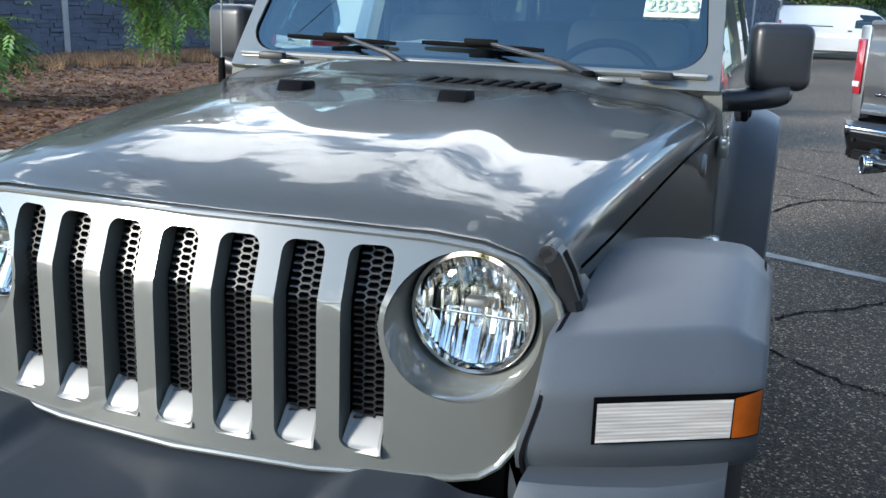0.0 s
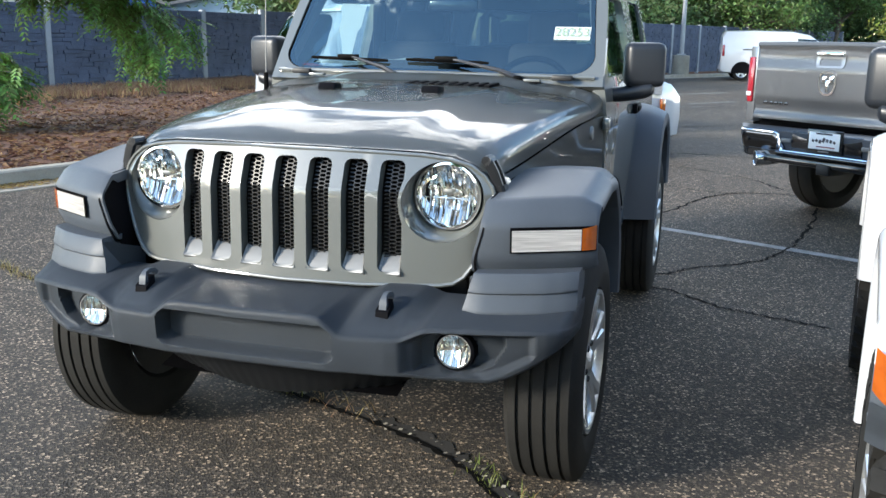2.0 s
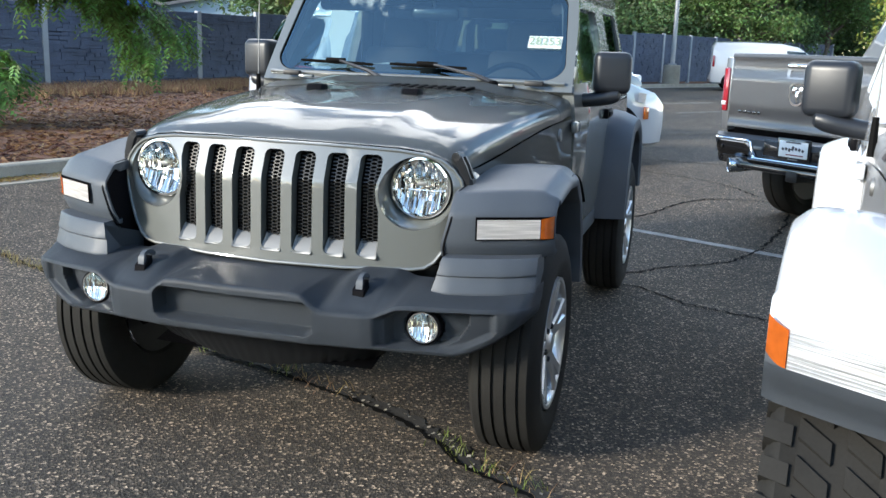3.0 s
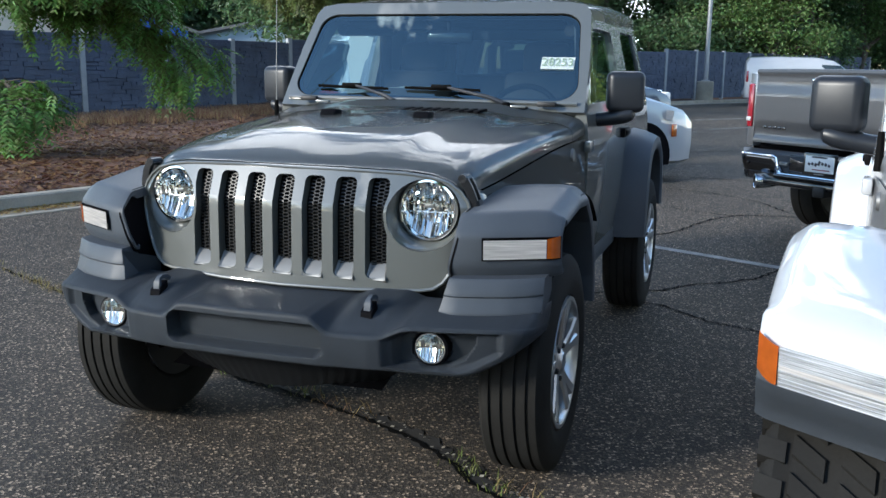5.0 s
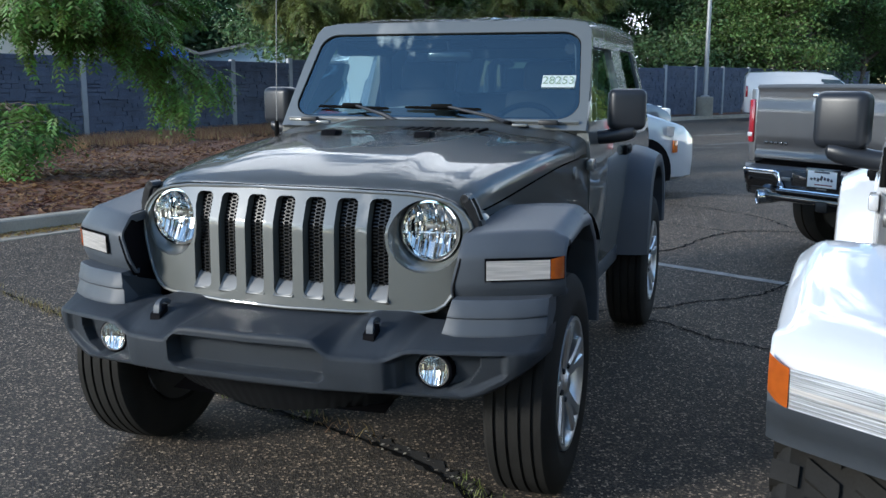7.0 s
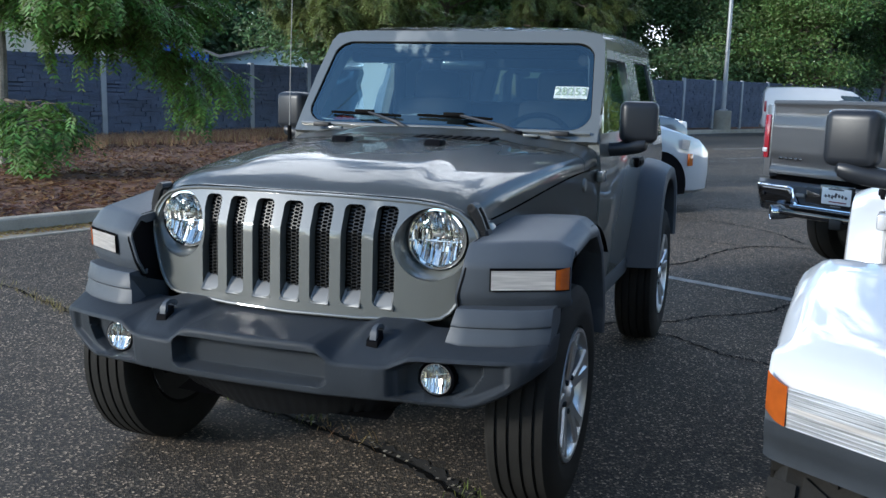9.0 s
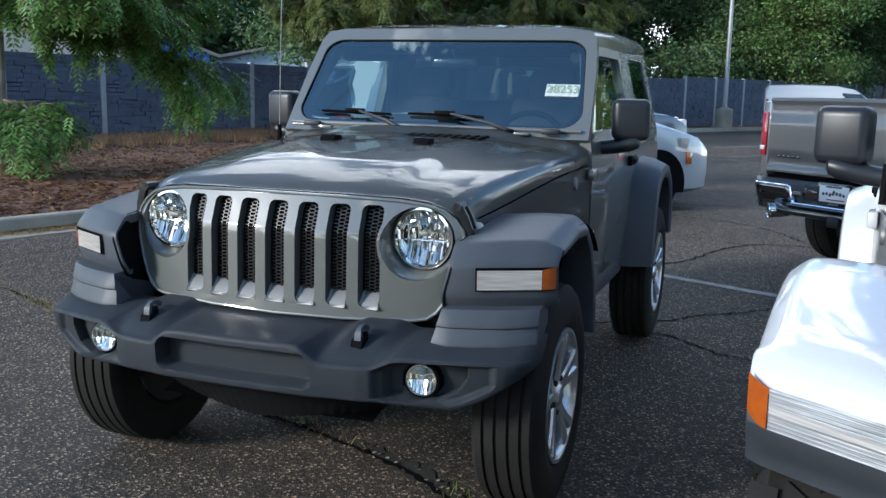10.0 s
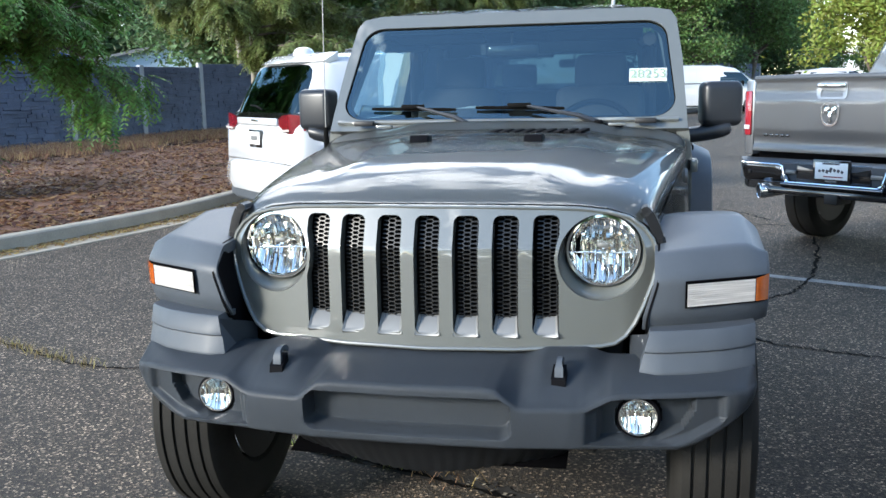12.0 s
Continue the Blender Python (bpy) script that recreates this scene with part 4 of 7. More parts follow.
def wiper(root, px, tip):
    p, t = Vector(ws_point(px, -0.13, 0.035)), Vector(ws_point(tip, 0.075, 0.035))
    mid = p.lerp(t, 0.5) + Vector((0, -0.006, 0.006))
    arm = part("wiper", tube([p, p.lerp(mid, 0.5) + Vector((0, -0.008, 0.008)), mid, t], [0.013, 0.010, 0.008, 0.006], 8), MIRROR_PLASTIC, root, "black windscreen wiper")
    a, b = Vector(ws_point(tip - 0.19, 0.070, 0.018)), Vector(ws_point(tip + 0.185, 0.050, 0.018))
    part("wiper_blade", tube([a + (b - a) * i / 8 for i in range(9)], [0.006, 0.008, 0.008, 0.008, 0.009, 0.008, 0.008, 0.008, 0.006], 6), SEAL, arm)
    part("blade_clip", box(tuple(a.lerp(b, 0.5) + Vector((0, -0.012, 0.012))), (0.10, 0.022, 0.018), 0.005), SEAL, arm)
    part("wiper_pivot", lathe([(0, 0.0), (0, 0.024), (0.012, 0.024), (0.024, 0.016), (0.024, 0)], 14, "z", tuple(p - Vector((0, 0, 0.014)))), SEAL, arm)
    part("pivot_foot", box(tuple(p + Vector((0.035, -0.005, -0.016))), (0.13, 0.05, 0.016), 0.006), DARK_PLASTIC, arm)
    return arm


def bumper_front(x):
    a = abs(x)
    return lerp_at([(0, -0.708), (0.26, -0.702), (0.42, -0.672), (0.55, -0.632), (0.68, -0.590), (0.78, -0.552), (0.84, -0.522), (0.87, -0.495), (0.89, -0.45), (0.90, -0.39), (0.905, -0.32)], a)


def bumper_top(x):
    """Height of the crease where the shelf rolls over into the front."""
    return lerp_at([(0, 0.668), (0.20, 0.669), (0.238, 0.664), (0.292, 0.622), (0.31, 0.619), (0.44, 0.616), (0.462, 0.619), (0.52, 0.645), (0.55, 0.648), (0.7, 0.643), (0.80, 0.640), (0.87, 0.632), (0.91, 0.622)], abs(x))


def bumper_low(x):
    return lerp_at([(0, 0.503), (0.30, 0.503), (0.47, 0.499), (0.56, 0.492), (0.69, 0.483), (0.74, 0.496), (0.80, 0.525), (0.85, 0.560), (0.89, 0.588), (0.91, 0.60)], abs(x))


def field_gap(x, z, cz, hw, hh, r):
    """Distance to a rounded field, below nought within it."""
    dx, dz = abs(x) - hw + r, abs(z - cz) - hh + r
    return math.hypot(max(dx, 0.0), max(dz, 0.0)) + min(max(dx, dz), 0.0) - r


FOG_X, FOG_Y, FOG_Z = 0.590, -0.550, 0.565


def bumper(root, material, half=0.905):
    def recess(x, z):
        a = abs(x)
        # number-plate field: steep above, a bright ledge below that thickens towards its ends
        g = field_gap(x, z, 0.589, 0.272, 0.047, 0.034)
        low = ease(0.575, 0.545, z)
        d = 0.062 * ease(0.004 + 0.012 * low, -0.004, g)
        d -= 0.006 * low * ease(0.17, 0.20, a) * ease(0.30, 0.27, a) * ease(0.535, 0.525, z)
        # fog-lamp pocket: cut corners, its floor rising towards the outside, and a second step inside it
        lo = lerp_at([(0.45, 0.517), (0.64, 0.512), (0.70, 0.538), (0.728, 0.580), (0.74, 0.62)], a)
        hi = lerp_at([(0.45, 0.588), (0.475, 0.600), (0.525, 0.630), (0.75, 0.624)], a)
        q = max(0.470 - a, a - 0.800, lerp_at([(0.45, 0.512), (0.66, 0.502), (0.72, 0.520), (0.80, 0.560), (0.83, 0.60)], a) - z, z - hi)
        d = max(d, 0.022 * ease(0.016, -0.010, q))
        q = max(0.492 - a, a - 0.728, lo - z, z - hi + 0.010)
        d = max(d, 0.022 + 0.042 * ease(0.006, -0.006, q) if q < 0.006 else d)
        return max(d, 0.115 * ease(0.062, 0.055, math.hypot(a - FOG_X, z - FOG_Z)))

    def skin(u, v):
        x = (u - 0.5) * 2 * half
        a = abs(x)
        zt, zb, yf = bumper_top(x), bumper_low(x), bumper_front(x)
        yb = max(yf + 0.10, -0.40 + 0.06 * a)
        mound = min(ease(0.27, 0.345, a), ease(0.515, 0.44, a))           # raised round the tow hooks
        zr = 0.676 + 0.020 * mound
        r = 0.016
        if v < 0.24:                                       # top shelf, bowed, falling to the crease
            k = v / 0.24
            return (x, yb + (yf + r - yb) * k, zr + (zt - zr) * (k ** (1.5 + 0.9 * mound)))
        if v < 0.31:                                       # rolled front edge
            w = (v - 0.24) / 0.07 * math.pi / 2
            return (x, yf + r * (1 - math.sin(w)), zt - r * (1 - math.cos(w)))
        if v < 0.88:
            k = (v - 0.31) / 0.57
            z = zt - r + (zb + 0.014 - zt + r) * k
            return (x, yf + recess(x, z) + 0.010 * k * k, z)
        k = (v - 0.88) / 0.12
        return (x, yf + 0.010 + 0.014 * (1 - math.cos(min(1, 2 * k) * 1.57)) + 0.10 * max(0.0, 2 * k - 1), zb + 0.014 * (1 - math.sin(min(1, 2 * k) * 1.57)))

    b = part("bumper", surf(300, 92, skin, 0.004), material, root, "dark grey moulded plastic front bumper", angle=38)
    # black valance below: front wall with a toothed foot, and its floor running back under the nose
    def dam(u, v):
        x = (u - 0.5) * (1.06 - 0.14 * v ** 3)
        foot = 0.392 - 0.003 * (int(u * 56) % 2) - 0.03 * ease(0.1, 0.5, u) * ease(0.9, 0.5, u) + 0.095 * ease(0.36, 0.53, abs(x))
        return (x, -0.62 + 0.55 * (u - 0.5) ** 2 + 0.09 * v, 0.515 + (foot - 0.515) * v)
    part("valance", surf(112, 6, dam, 0.012), VALANCE, b, "black plastic valance below the bumper")
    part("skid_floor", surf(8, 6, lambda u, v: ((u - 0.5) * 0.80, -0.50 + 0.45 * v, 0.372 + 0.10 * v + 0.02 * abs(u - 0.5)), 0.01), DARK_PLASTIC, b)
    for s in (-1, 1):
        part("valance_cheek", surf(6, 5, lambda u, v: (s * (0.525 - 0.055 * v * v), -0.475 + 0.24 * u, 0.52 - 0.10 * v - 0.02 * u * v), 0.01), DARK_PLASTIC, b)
        fx, fy, fz = s * FOG_X, FOG_Y, FOG_Z
        fog = part("fog_lamp", lathe([(0.06, 0.03), (0.03, 0.056), (-0.012, 0.057), (-0.016, 0.051), (0.0, 0.050), (0.02, 0.045), (0.02, 0.0)], 32, "y", (fx, fy, fz)), DARK_PLASTIC, root, "round fog lamp in the bumper")
        part("fog_reflector", fluted_bowl(fx, fy - 0.022, fz, 0.0475, 3, 0.045), REFLECTOR, fog, smooth=False)
        part("fog_ring", lathe([(-0.012, 0.0505), (-0.018, 0.0495), (-0.018, 0.0465), (-0.008, 0.046)], 32, "y", (fx, fy, fz)), CHROME, fog)
        part("fog_glass", lathe([(-0.024, 0.0005), (-0.022, 0.025), (-0.014, 0.047)], 28, "y", (fx, fy, fz)), LAMP_GLASS, fog)
        # tow hook: a flat steel bow that stands before a dark slab
        bow = [(-0.589, 0.652), (-0.587, 0.672), (-0.584, 0.691), (-0.577, 0.703), (-0.560, 0.709), (-0.536, 0.705), (-0.520, 0.693)]
        rings = []
        for i, (y, z) in enumerate(bow):
            p, q = Vector(bow[max(0, i - 1)]), Vector(bow[min(len(bow) - 1, i + 1)])
            t = (q - p).normalized()
            n = Vector((-t.y, t.x)) * 0.0065
            w = 0.0110 if i < 3 else 0.007
            rings.append([(s * 0.388 - w, y + n.x, z + n.y), (s * 0.388 + w, y + n.x, z + n.y), (s * 0.388 + w, y - n.x, z - n.y), (s * 0.388 - w, y - n.x, z - n.y)])
        part("tow_hook", loft(rings), PLASTIC, root, "black steel tow hook", angle=50)
        # near-black slab in place of the shaded gap round the hook
        part("hook_gap_shade", loft([[(s * 0.388 + dx * k, y, z) for dx, y, z in ((-0.020, -0.600, 0.668), (0.020, -0.600, 0.668), (0.017, -0.550, 0.694), (-0.017, -0.550, 0.694))] for k in (1.0, 0.9)] + [[(s * 0.388 + dx, y, z) for dx, y, z in ((-0.02, -0.605, 0.63), (0.02, -0.605, 0.63), (0.02, -0.555, 0.67), (-0.02, -0.555, 0.67))]]), DARK_PLASTIC, b)
        if half < 0.9:
            continue
        # stepped filler between bumper and wheel arch: two bands with a notch between
        prof = [(0.004, 0.770), (0.010, 0.765), (0.019, 0.735), (0.026, 0.722), (0.026, 0.717), (0.020, 0.712), (0.027, 0.694), (0.040, 0.668), (0.041, 0.660), (0.036, 0.652), (0.03, 0.63), (-0.10, 0.63), (-0.10, 0.770)]
        rings = []
        for i in range(13):
            k = i / 12
            x = 0.610 + 0.285 * k
            y0 = lerp_at([(0.55, -0.475), (0.65, -0.460), (0.72, -0.440), (0.80, -0.408), (0.87, -0.362), (0.91, -0.32)], x)
            rings.append([(s * (x + ((z - 0.745) * 0.25 if i == 0 else 0)), y0 - d * (0.7 if i == 0 else 1.0), z) for d, z in prof])
        part("arch_filler", loft(rings), material, root, angle=40)
        part("filler_cheek", surf(4, 3, lambda u, v: (s * (0.612 - 0.050 * u), -0.470 + 0.15 * u, 0.662 + (0.10 - 0.045 * u) * v), 0.006), material, root)
    return b


def round_line(pts, r, n=3):
    """A line of (y, z) with its corners rounded."""
    out = [pts[0]]
    for a, b, c in zip(pts, pts[1:], pts[2:]):
        va, vb, vc = Vector(a), Vector(b), Vector(c)
        k = min(r, (va - vb).length * 0.45, (vc - vb).length * 0.45)
        p, q = vb + (va - vb).normalized() * k, vb + (vc - vb).normalized() * k
        for i in range(n + 1):
            t = i / n
            out.append(tuple(p * (1 - t) ** 2 + vb * 2 * t * (1 - t) + q * t * t))
    return out + [pts[-1]]


FLARE = round_line([(-0.245, 0.753), (-0.262, 0.755), (-0.295, 0.806), (-0.300, 0.905), (-0.238, 0.972), (0.03, 1.012), (0.19, 1.002), (0.315, 0.905), (0.395, 0.77), (0.44, 0.64), (0.45, 0.53)], 0.020)


HIGH_FLARE = round_line([(-0.245, 0.753), (-0.262, 0.755), (-0.295, 0.806), (-0.300, 0.900), (-0.268, 0.952), (-0.20, 0.990), (-0.05, 1.032), (0.12, 1.062), (0.25, 1.070), (0.36, 0.985), (0.42, 0.80), (0.45, 0.53)], 0.05, 4)


def front_flare(root, s, material, lamp_kind="halogen"):
    """Wheel-arch flare: planes with soft edges from the body out to the rim, over the wheel and down behind it, with the turn lamp in its nose."""
    arch = FLARE if lamp_kind == "halogen" else HIGH_FLARE
    rings = []
    n = len(arch)
    for i, (y, z) in enumerate(arch):
        inner = 0.626 - ease(-0.10, -0.24, y) * 0.030 * ease(0.92, 0.77, z) if y < 0.0 else 0.626 + 0.109 * ease(0.0, 0.40, y)
        sweep = 0.150 * ease(0.02, -0.25, y)               # the nose runs forwards towards the middle of the car
        a, b = arch[max(i - 1, 0)], arch[min(i + 1, n - 1)]
        t = Vector((b[0] - a[0], b[1] - a[1])).normalized()
        ny, nz = t.y, -t.x                                 # towards the wheel
        ring = []
        for x, inn in ((inner, 0.010), (inner + 0.02, 0.006), (0.75, 0.0), (0.84, -0.002), (0.872, 0.0), (0.886, 0.004), (0.898, 0.012), (0.924, 0.034), (0.932, 0.046), (0.934, 0.060), (0.928, 0.070), (0.905, 0.072), (0.80, 0.055), (inner, 0.045)):
            f = min(1.0, (0.93 - x) / 0.28)
            nose = ease(-0.2, -0.27, y)
            inn = inn * (1 - 0.75 * nose) if inn > 0 else inn
            ring.append((s * x, y - sweep * f + ny * inn, z + nz * inn))
        rings.append(ring)
    if lamp_kind == "halogen":
        f = part("front_flare", loft(rings), material, root, "moulded front wheel-arch flare", angle=42)
    else:                                                  # painted above, black below the lamp
        k = next(i for i, (y, z) in enumerate(arch) if z > 0.885)
        f = part("front_flare", loft(rings[k:]), material, root, "painted front wheel-arch flare", angle=42)
        part("flare_nose", loft(rings[:k + 1]), PLASTIC, f, "black lower nose of the flare", angle=42)
    # turn lamp: bezel, clear part and amber corner
    def face(x, z, off):
        k = min(1, (0.93 - x) / 0.28)
        y = lerp_at([(0.755, -0.262), (0.806, -0.295), (0.908, -0.300)], z) - 0.150 * k
        if x > 0.895:
            y += (x - 0.895) ** 2 * 10
        return (s * x, y - off, z)
    if lamp_kind == "halogen":
        bm = surf(17, 4, lambda u, v: face(0.706 + 0.226 * u, 0.822 + 0.075 * v, 0.004), 0.012)
        part("lamp_bezel", bm, DARK_PLASTIC, f)
        part("clear_lens", surf(16, 44, lambda u, v: face(0.712 + 0.181 * u, 0.827 + 0.062 * v, 0.010 + 0.0004 * math.sin(v * 22 * 3.14159)), 0.010), FROST_LENS, f, "clear ribbed turn-lamp lens")
        part("amber_lens", surf(12, 4, lambda u, v: face(0.895 + 0.036 * u, 0.827 + 0.064 * v + 0.008 * u * v, 0.011), 0.010), AMBER_LENS, f, "amber turn-lamp corner")
    else:
        part("flare_trim", surf(24, 5, lambda u, v: face(0.650 + 0.284 * u, 0.735 + 0.083 * v, 0.014 - 0.006 * v), 0.03), PLASTIC, f, "black lower trim")
        part("clear_lens", surf(20, 90, lambda u, v: face(0.672 + 0.218 * u, 0.820 + 0.082 * v, 0.010 + 0.0004 * math.sin(v * 41 * 3.14159) + 0.0004 * math.sin(v * 67 + u * 2) - 0.003 * ease(0.40, 0.30, v)), 0.012), STRIP_LENS, f, "clear ribbed strip lamp")
        part("light_guide", surf(20, 3, lambda u, v: face(0.672 + 0.216 * u, 0.856 + 0.009 * v, 0.0125), 0.006), FROST_LENS, f, "bright line along the strip lamp")
        part("amber_lens", surf(12, 4, lambda u, v: face(0.892 + 0.041 * u, 0.822 + 0.020 * u * u + (0.080 - 0.010 * u * u) * v + 0.008 * u * v, 0.012), 0.012), AMBER_LENS, f, "amber turn-lamp corner")
    # liner over the wheel
    nose_line = [(y - 0.150 * ease(0.02, -0.25, y), z - 0.006) for y, z in arch if y < 0.2 or z > 0.99]
    wall = nose_line + [(0.20, 0.62), (-0.22, 0.62)]
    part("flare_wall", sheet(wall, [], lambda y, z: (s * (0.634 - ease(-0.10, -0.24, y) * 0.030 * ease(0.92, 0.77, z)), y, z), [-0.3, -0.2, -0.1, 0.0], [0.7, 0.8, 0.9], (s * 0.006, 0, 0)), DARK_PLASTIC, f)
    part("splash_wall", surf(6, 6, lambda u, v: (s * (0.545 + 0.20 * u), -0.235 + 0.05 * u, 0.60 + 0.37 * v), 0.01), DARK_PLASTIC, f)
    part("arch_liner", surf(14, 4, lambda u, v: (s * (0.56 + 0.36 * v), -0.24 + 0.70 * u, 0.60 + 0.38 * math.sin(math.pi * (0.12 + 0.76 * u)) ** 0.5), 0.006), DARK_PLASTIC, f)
    return f


REAR_ARCH = round_line([(2.02, 0.50), (2.05, 0.74), (2.12, 0.93), (2.24, 1.015), (2.42, 1.038), (2.62, 1.02), (2.78, 0.93), (2.86, 0.76), (2.88, 0.60)], 0.06)


def rear_flare(root, s, material):
    rings = []
    for y, z in REAR_ARCH:
        c = Vector((0, 2.459 - y, 0.5 - z)).normalized()
        ring = []
        for x, inn in ((0.76, -0.05), (0.84, -0.035), (0.90, -0.01), (0.925, 0.005), (0.932, 0.03), (0.932, 0.06), (0.92, 0.075), (0.84, 0.07), (0.76, 0.06)):
            ring.append((s * x, y + c.y * inn, z + c.z * inn))
        rings.append(ring)
    return part("rear_flare", loft(rings), material, root, "moulded rear wheel-arch flare", angle=40)


def wheel(root, x, y, r, w, s, rim_r=0.228, blocks=False, lift=0.0):
    """Tyre with its tread, alloy rim with five forked spokes; s: the side that faces out."""
    z = r - lift
    h = w / 2
    prof = []
    side = [(-h * 0.72, rim_r + 0.002), (-h * 0.90, rim_r + 0.018), (-h * 1.0, rim_r + 0.06), (-h * 1.0, r - 0.09), (-h * 0.95, r - 0.05), (-h * 0.86, r - 0.018), (-h * 0.76, r - 0.005)]
    prof += side
    groove = (-0.52, -0.18, 0.18, 0.52)
    base = r - (0.011 if blocks else 0.0)
    for g in groove:
        e, dd = (0.045, 0.010) if not blocks else (0.02, 0.0)
        cr = lambda q: base - 0.006 * q * q
        prof += [(h * (g - e), cr(g)), (h * (g - e * 0.8), cr(g) - dd), (h * (g + e * 0.8), cr(g) - dd), (h * (g + e), cr(g))]
    prof += [(-a, b) for a, b in reversed(side)]
    tyre = part("tyre", lathe(prof, 72, "x", (x, y, z)), RUBBER, root, "black road tyre with grooved tread" if not blocks else "black off-road tyre with blocky tread", angle=28)
    if blocks:
        vs, fs = [], []

        def lug(a0, a1, p0, p1, r0, r1, skew):
            k = len(vs)
            for rr in (r0, r1):
                t = 0.0 if rr == r0 else 0.012
                for a, p in ((a0 + t, p0), (a1 - t, p0), (a1 - t + skew, p1), (a0 + t + skew, p1)):
                    q = rr - 0.010 * (p / h) ** 4
                    vs.append((x + p, y + q * math.cos(a), z + q * math.sin(a)))
            fs.extend([(k + 4, k + 5, k + 6, k + 7), (k, k + 1, k + 5, k + 4), (k + 1, k + 2, k + 6, k + 5), (k + 2, k + 3, k + 7, k + 6), (k + 3, k, k + 4, k + 7)])

        n = 32
        for i in range(n):
            a, st = 2 * math.pi * i / n, 2 * math.pi / n
            for sg in (-1, 1):
                o = 0 if sg < 0 else st / 2
                lug(a + o, a + o + st * 0.66, sg * h * 0.62, sg * h * 1.0, r - 0.03, r, sg * 0.03)
                lug(a + o + st * 0.15, a + o + st * 0.55, sg * h * 0.96, sg * h * 1.01, r - 0.07, r - 0.022, 0)
                lug(a + o + st * 0.3, a + o + st * 0.95, sg * h * 0.10, sg * h * 0.54, r - 0.02, r, sg * 0.11)
        me = bpy.data.meshes.new("tmp")
        me.from_pydata(vs, [], fs)
        bm = bmesh.new()
        bm.from_mesh(me)
        bpy.data.meshes.remove(me)
        part("tread", bm, RUBBER, tyre, angle=25)
    xo = x + s * h * 0.93
    rim = part("rim", lathe([(x - s * h * 0.8, rim_r), (x - s * h * 0.2, rim_r - 0.03), (xo - s * 0.03, rim_r - 0.022), (xo - s * 0.006, rim_r - 0.012), (xo, rim_r - 0.004), (xo, rim_r + 0.008), (xo - s * 0.012, rim_r + 0.010)], 60, "x", (0, y, z)), ALLOY, tyre, "silver alloy rim")
    # dark disc added to give the shade on the wheel's inner side
    part("inner_shade_disc", lathe([(x - s * h * 0.80, 0.0), (x - s * h * 0.84, rim_r + 0.004)], 36, "x", (0, y, z)), DARK_METAL, rim)
    part("brake_disc", lathe([(x - s * 0.01, 0.05), (x - s * 0.01, 0.165), (x + s * 0.012, 0.165), (x + s * 0.012, 0.05)], 36, "x", (0, y, z)), DARK_METAL, rim)
    for i in range(5):
        a = 2 * math.pi * i / 5 + 0.3
        for off in (-0.15, 0.15):
            rings = []
            for q, wd, dx in ((0.045, 0.030, -0.030), (0.09, 0.022, -0.024), (0.15, 0.020, -0.016), (rim_r - 0.012, 0.026, -0.008)):
                aa = a + off * (0.35 + 0.9 * q / rim_r)
                ca, sa = math.cos(aa), math.sin(aa)
                t = Vector((0, -sa, ca))
                c = Vector((xo + s * dx, y + q * ca, z + q * sa))
                rings.append([c + t * wd, c + t * wd * 0.7 + Vector((s * 0.008, 0, 0)), c - t * wd * 0.7 + Vector((s * 0.008, 0, 0)), c - t * wd, c - t * wd * 0.8 - Vector((s * 0.03, 0, 0)), c + t * wd * 0.8 - Vector((s * 0.03, 0, 0))])
            part("spoke", loft(rings), ALLOY, rim)
        b = a + 0.63
        part("wheel_nut", lathe([(xo - s * 0.04, 0.0), (xo - s * 0.04, 0.012), (xo - s * 0.015, 0.010), (xo - s * 0.012, 0)], 6, "x", (0, y + 0.062 * math.cos(b), z + 0.062 * math.sin(b))), DARK_METAL, rim)
    part("hub_cap", lathe([(xo - s * 0.05, 0.055), (xo - s * 0.022, 0.050), (xo - s * 0.012, 0.034), (xo - s * 0.008, 0.032), (xo - s * 0.008, 0.0)], 28, "x", (0, y, z)), ALLOY, rim)
    return tyre


def body_half(y, z):
    """Half width of the tub and cabin at a height."""
    w = lerp_at([(0.5, 0.755), (0.8, 0.785), (1.1, 0.785), (1.22, 0.770), (1.30, 0.755), (1.72, 0.655), (1.80, 0.60)], z)
    return w - 0.012 * ease(1.3, 1.0, y)




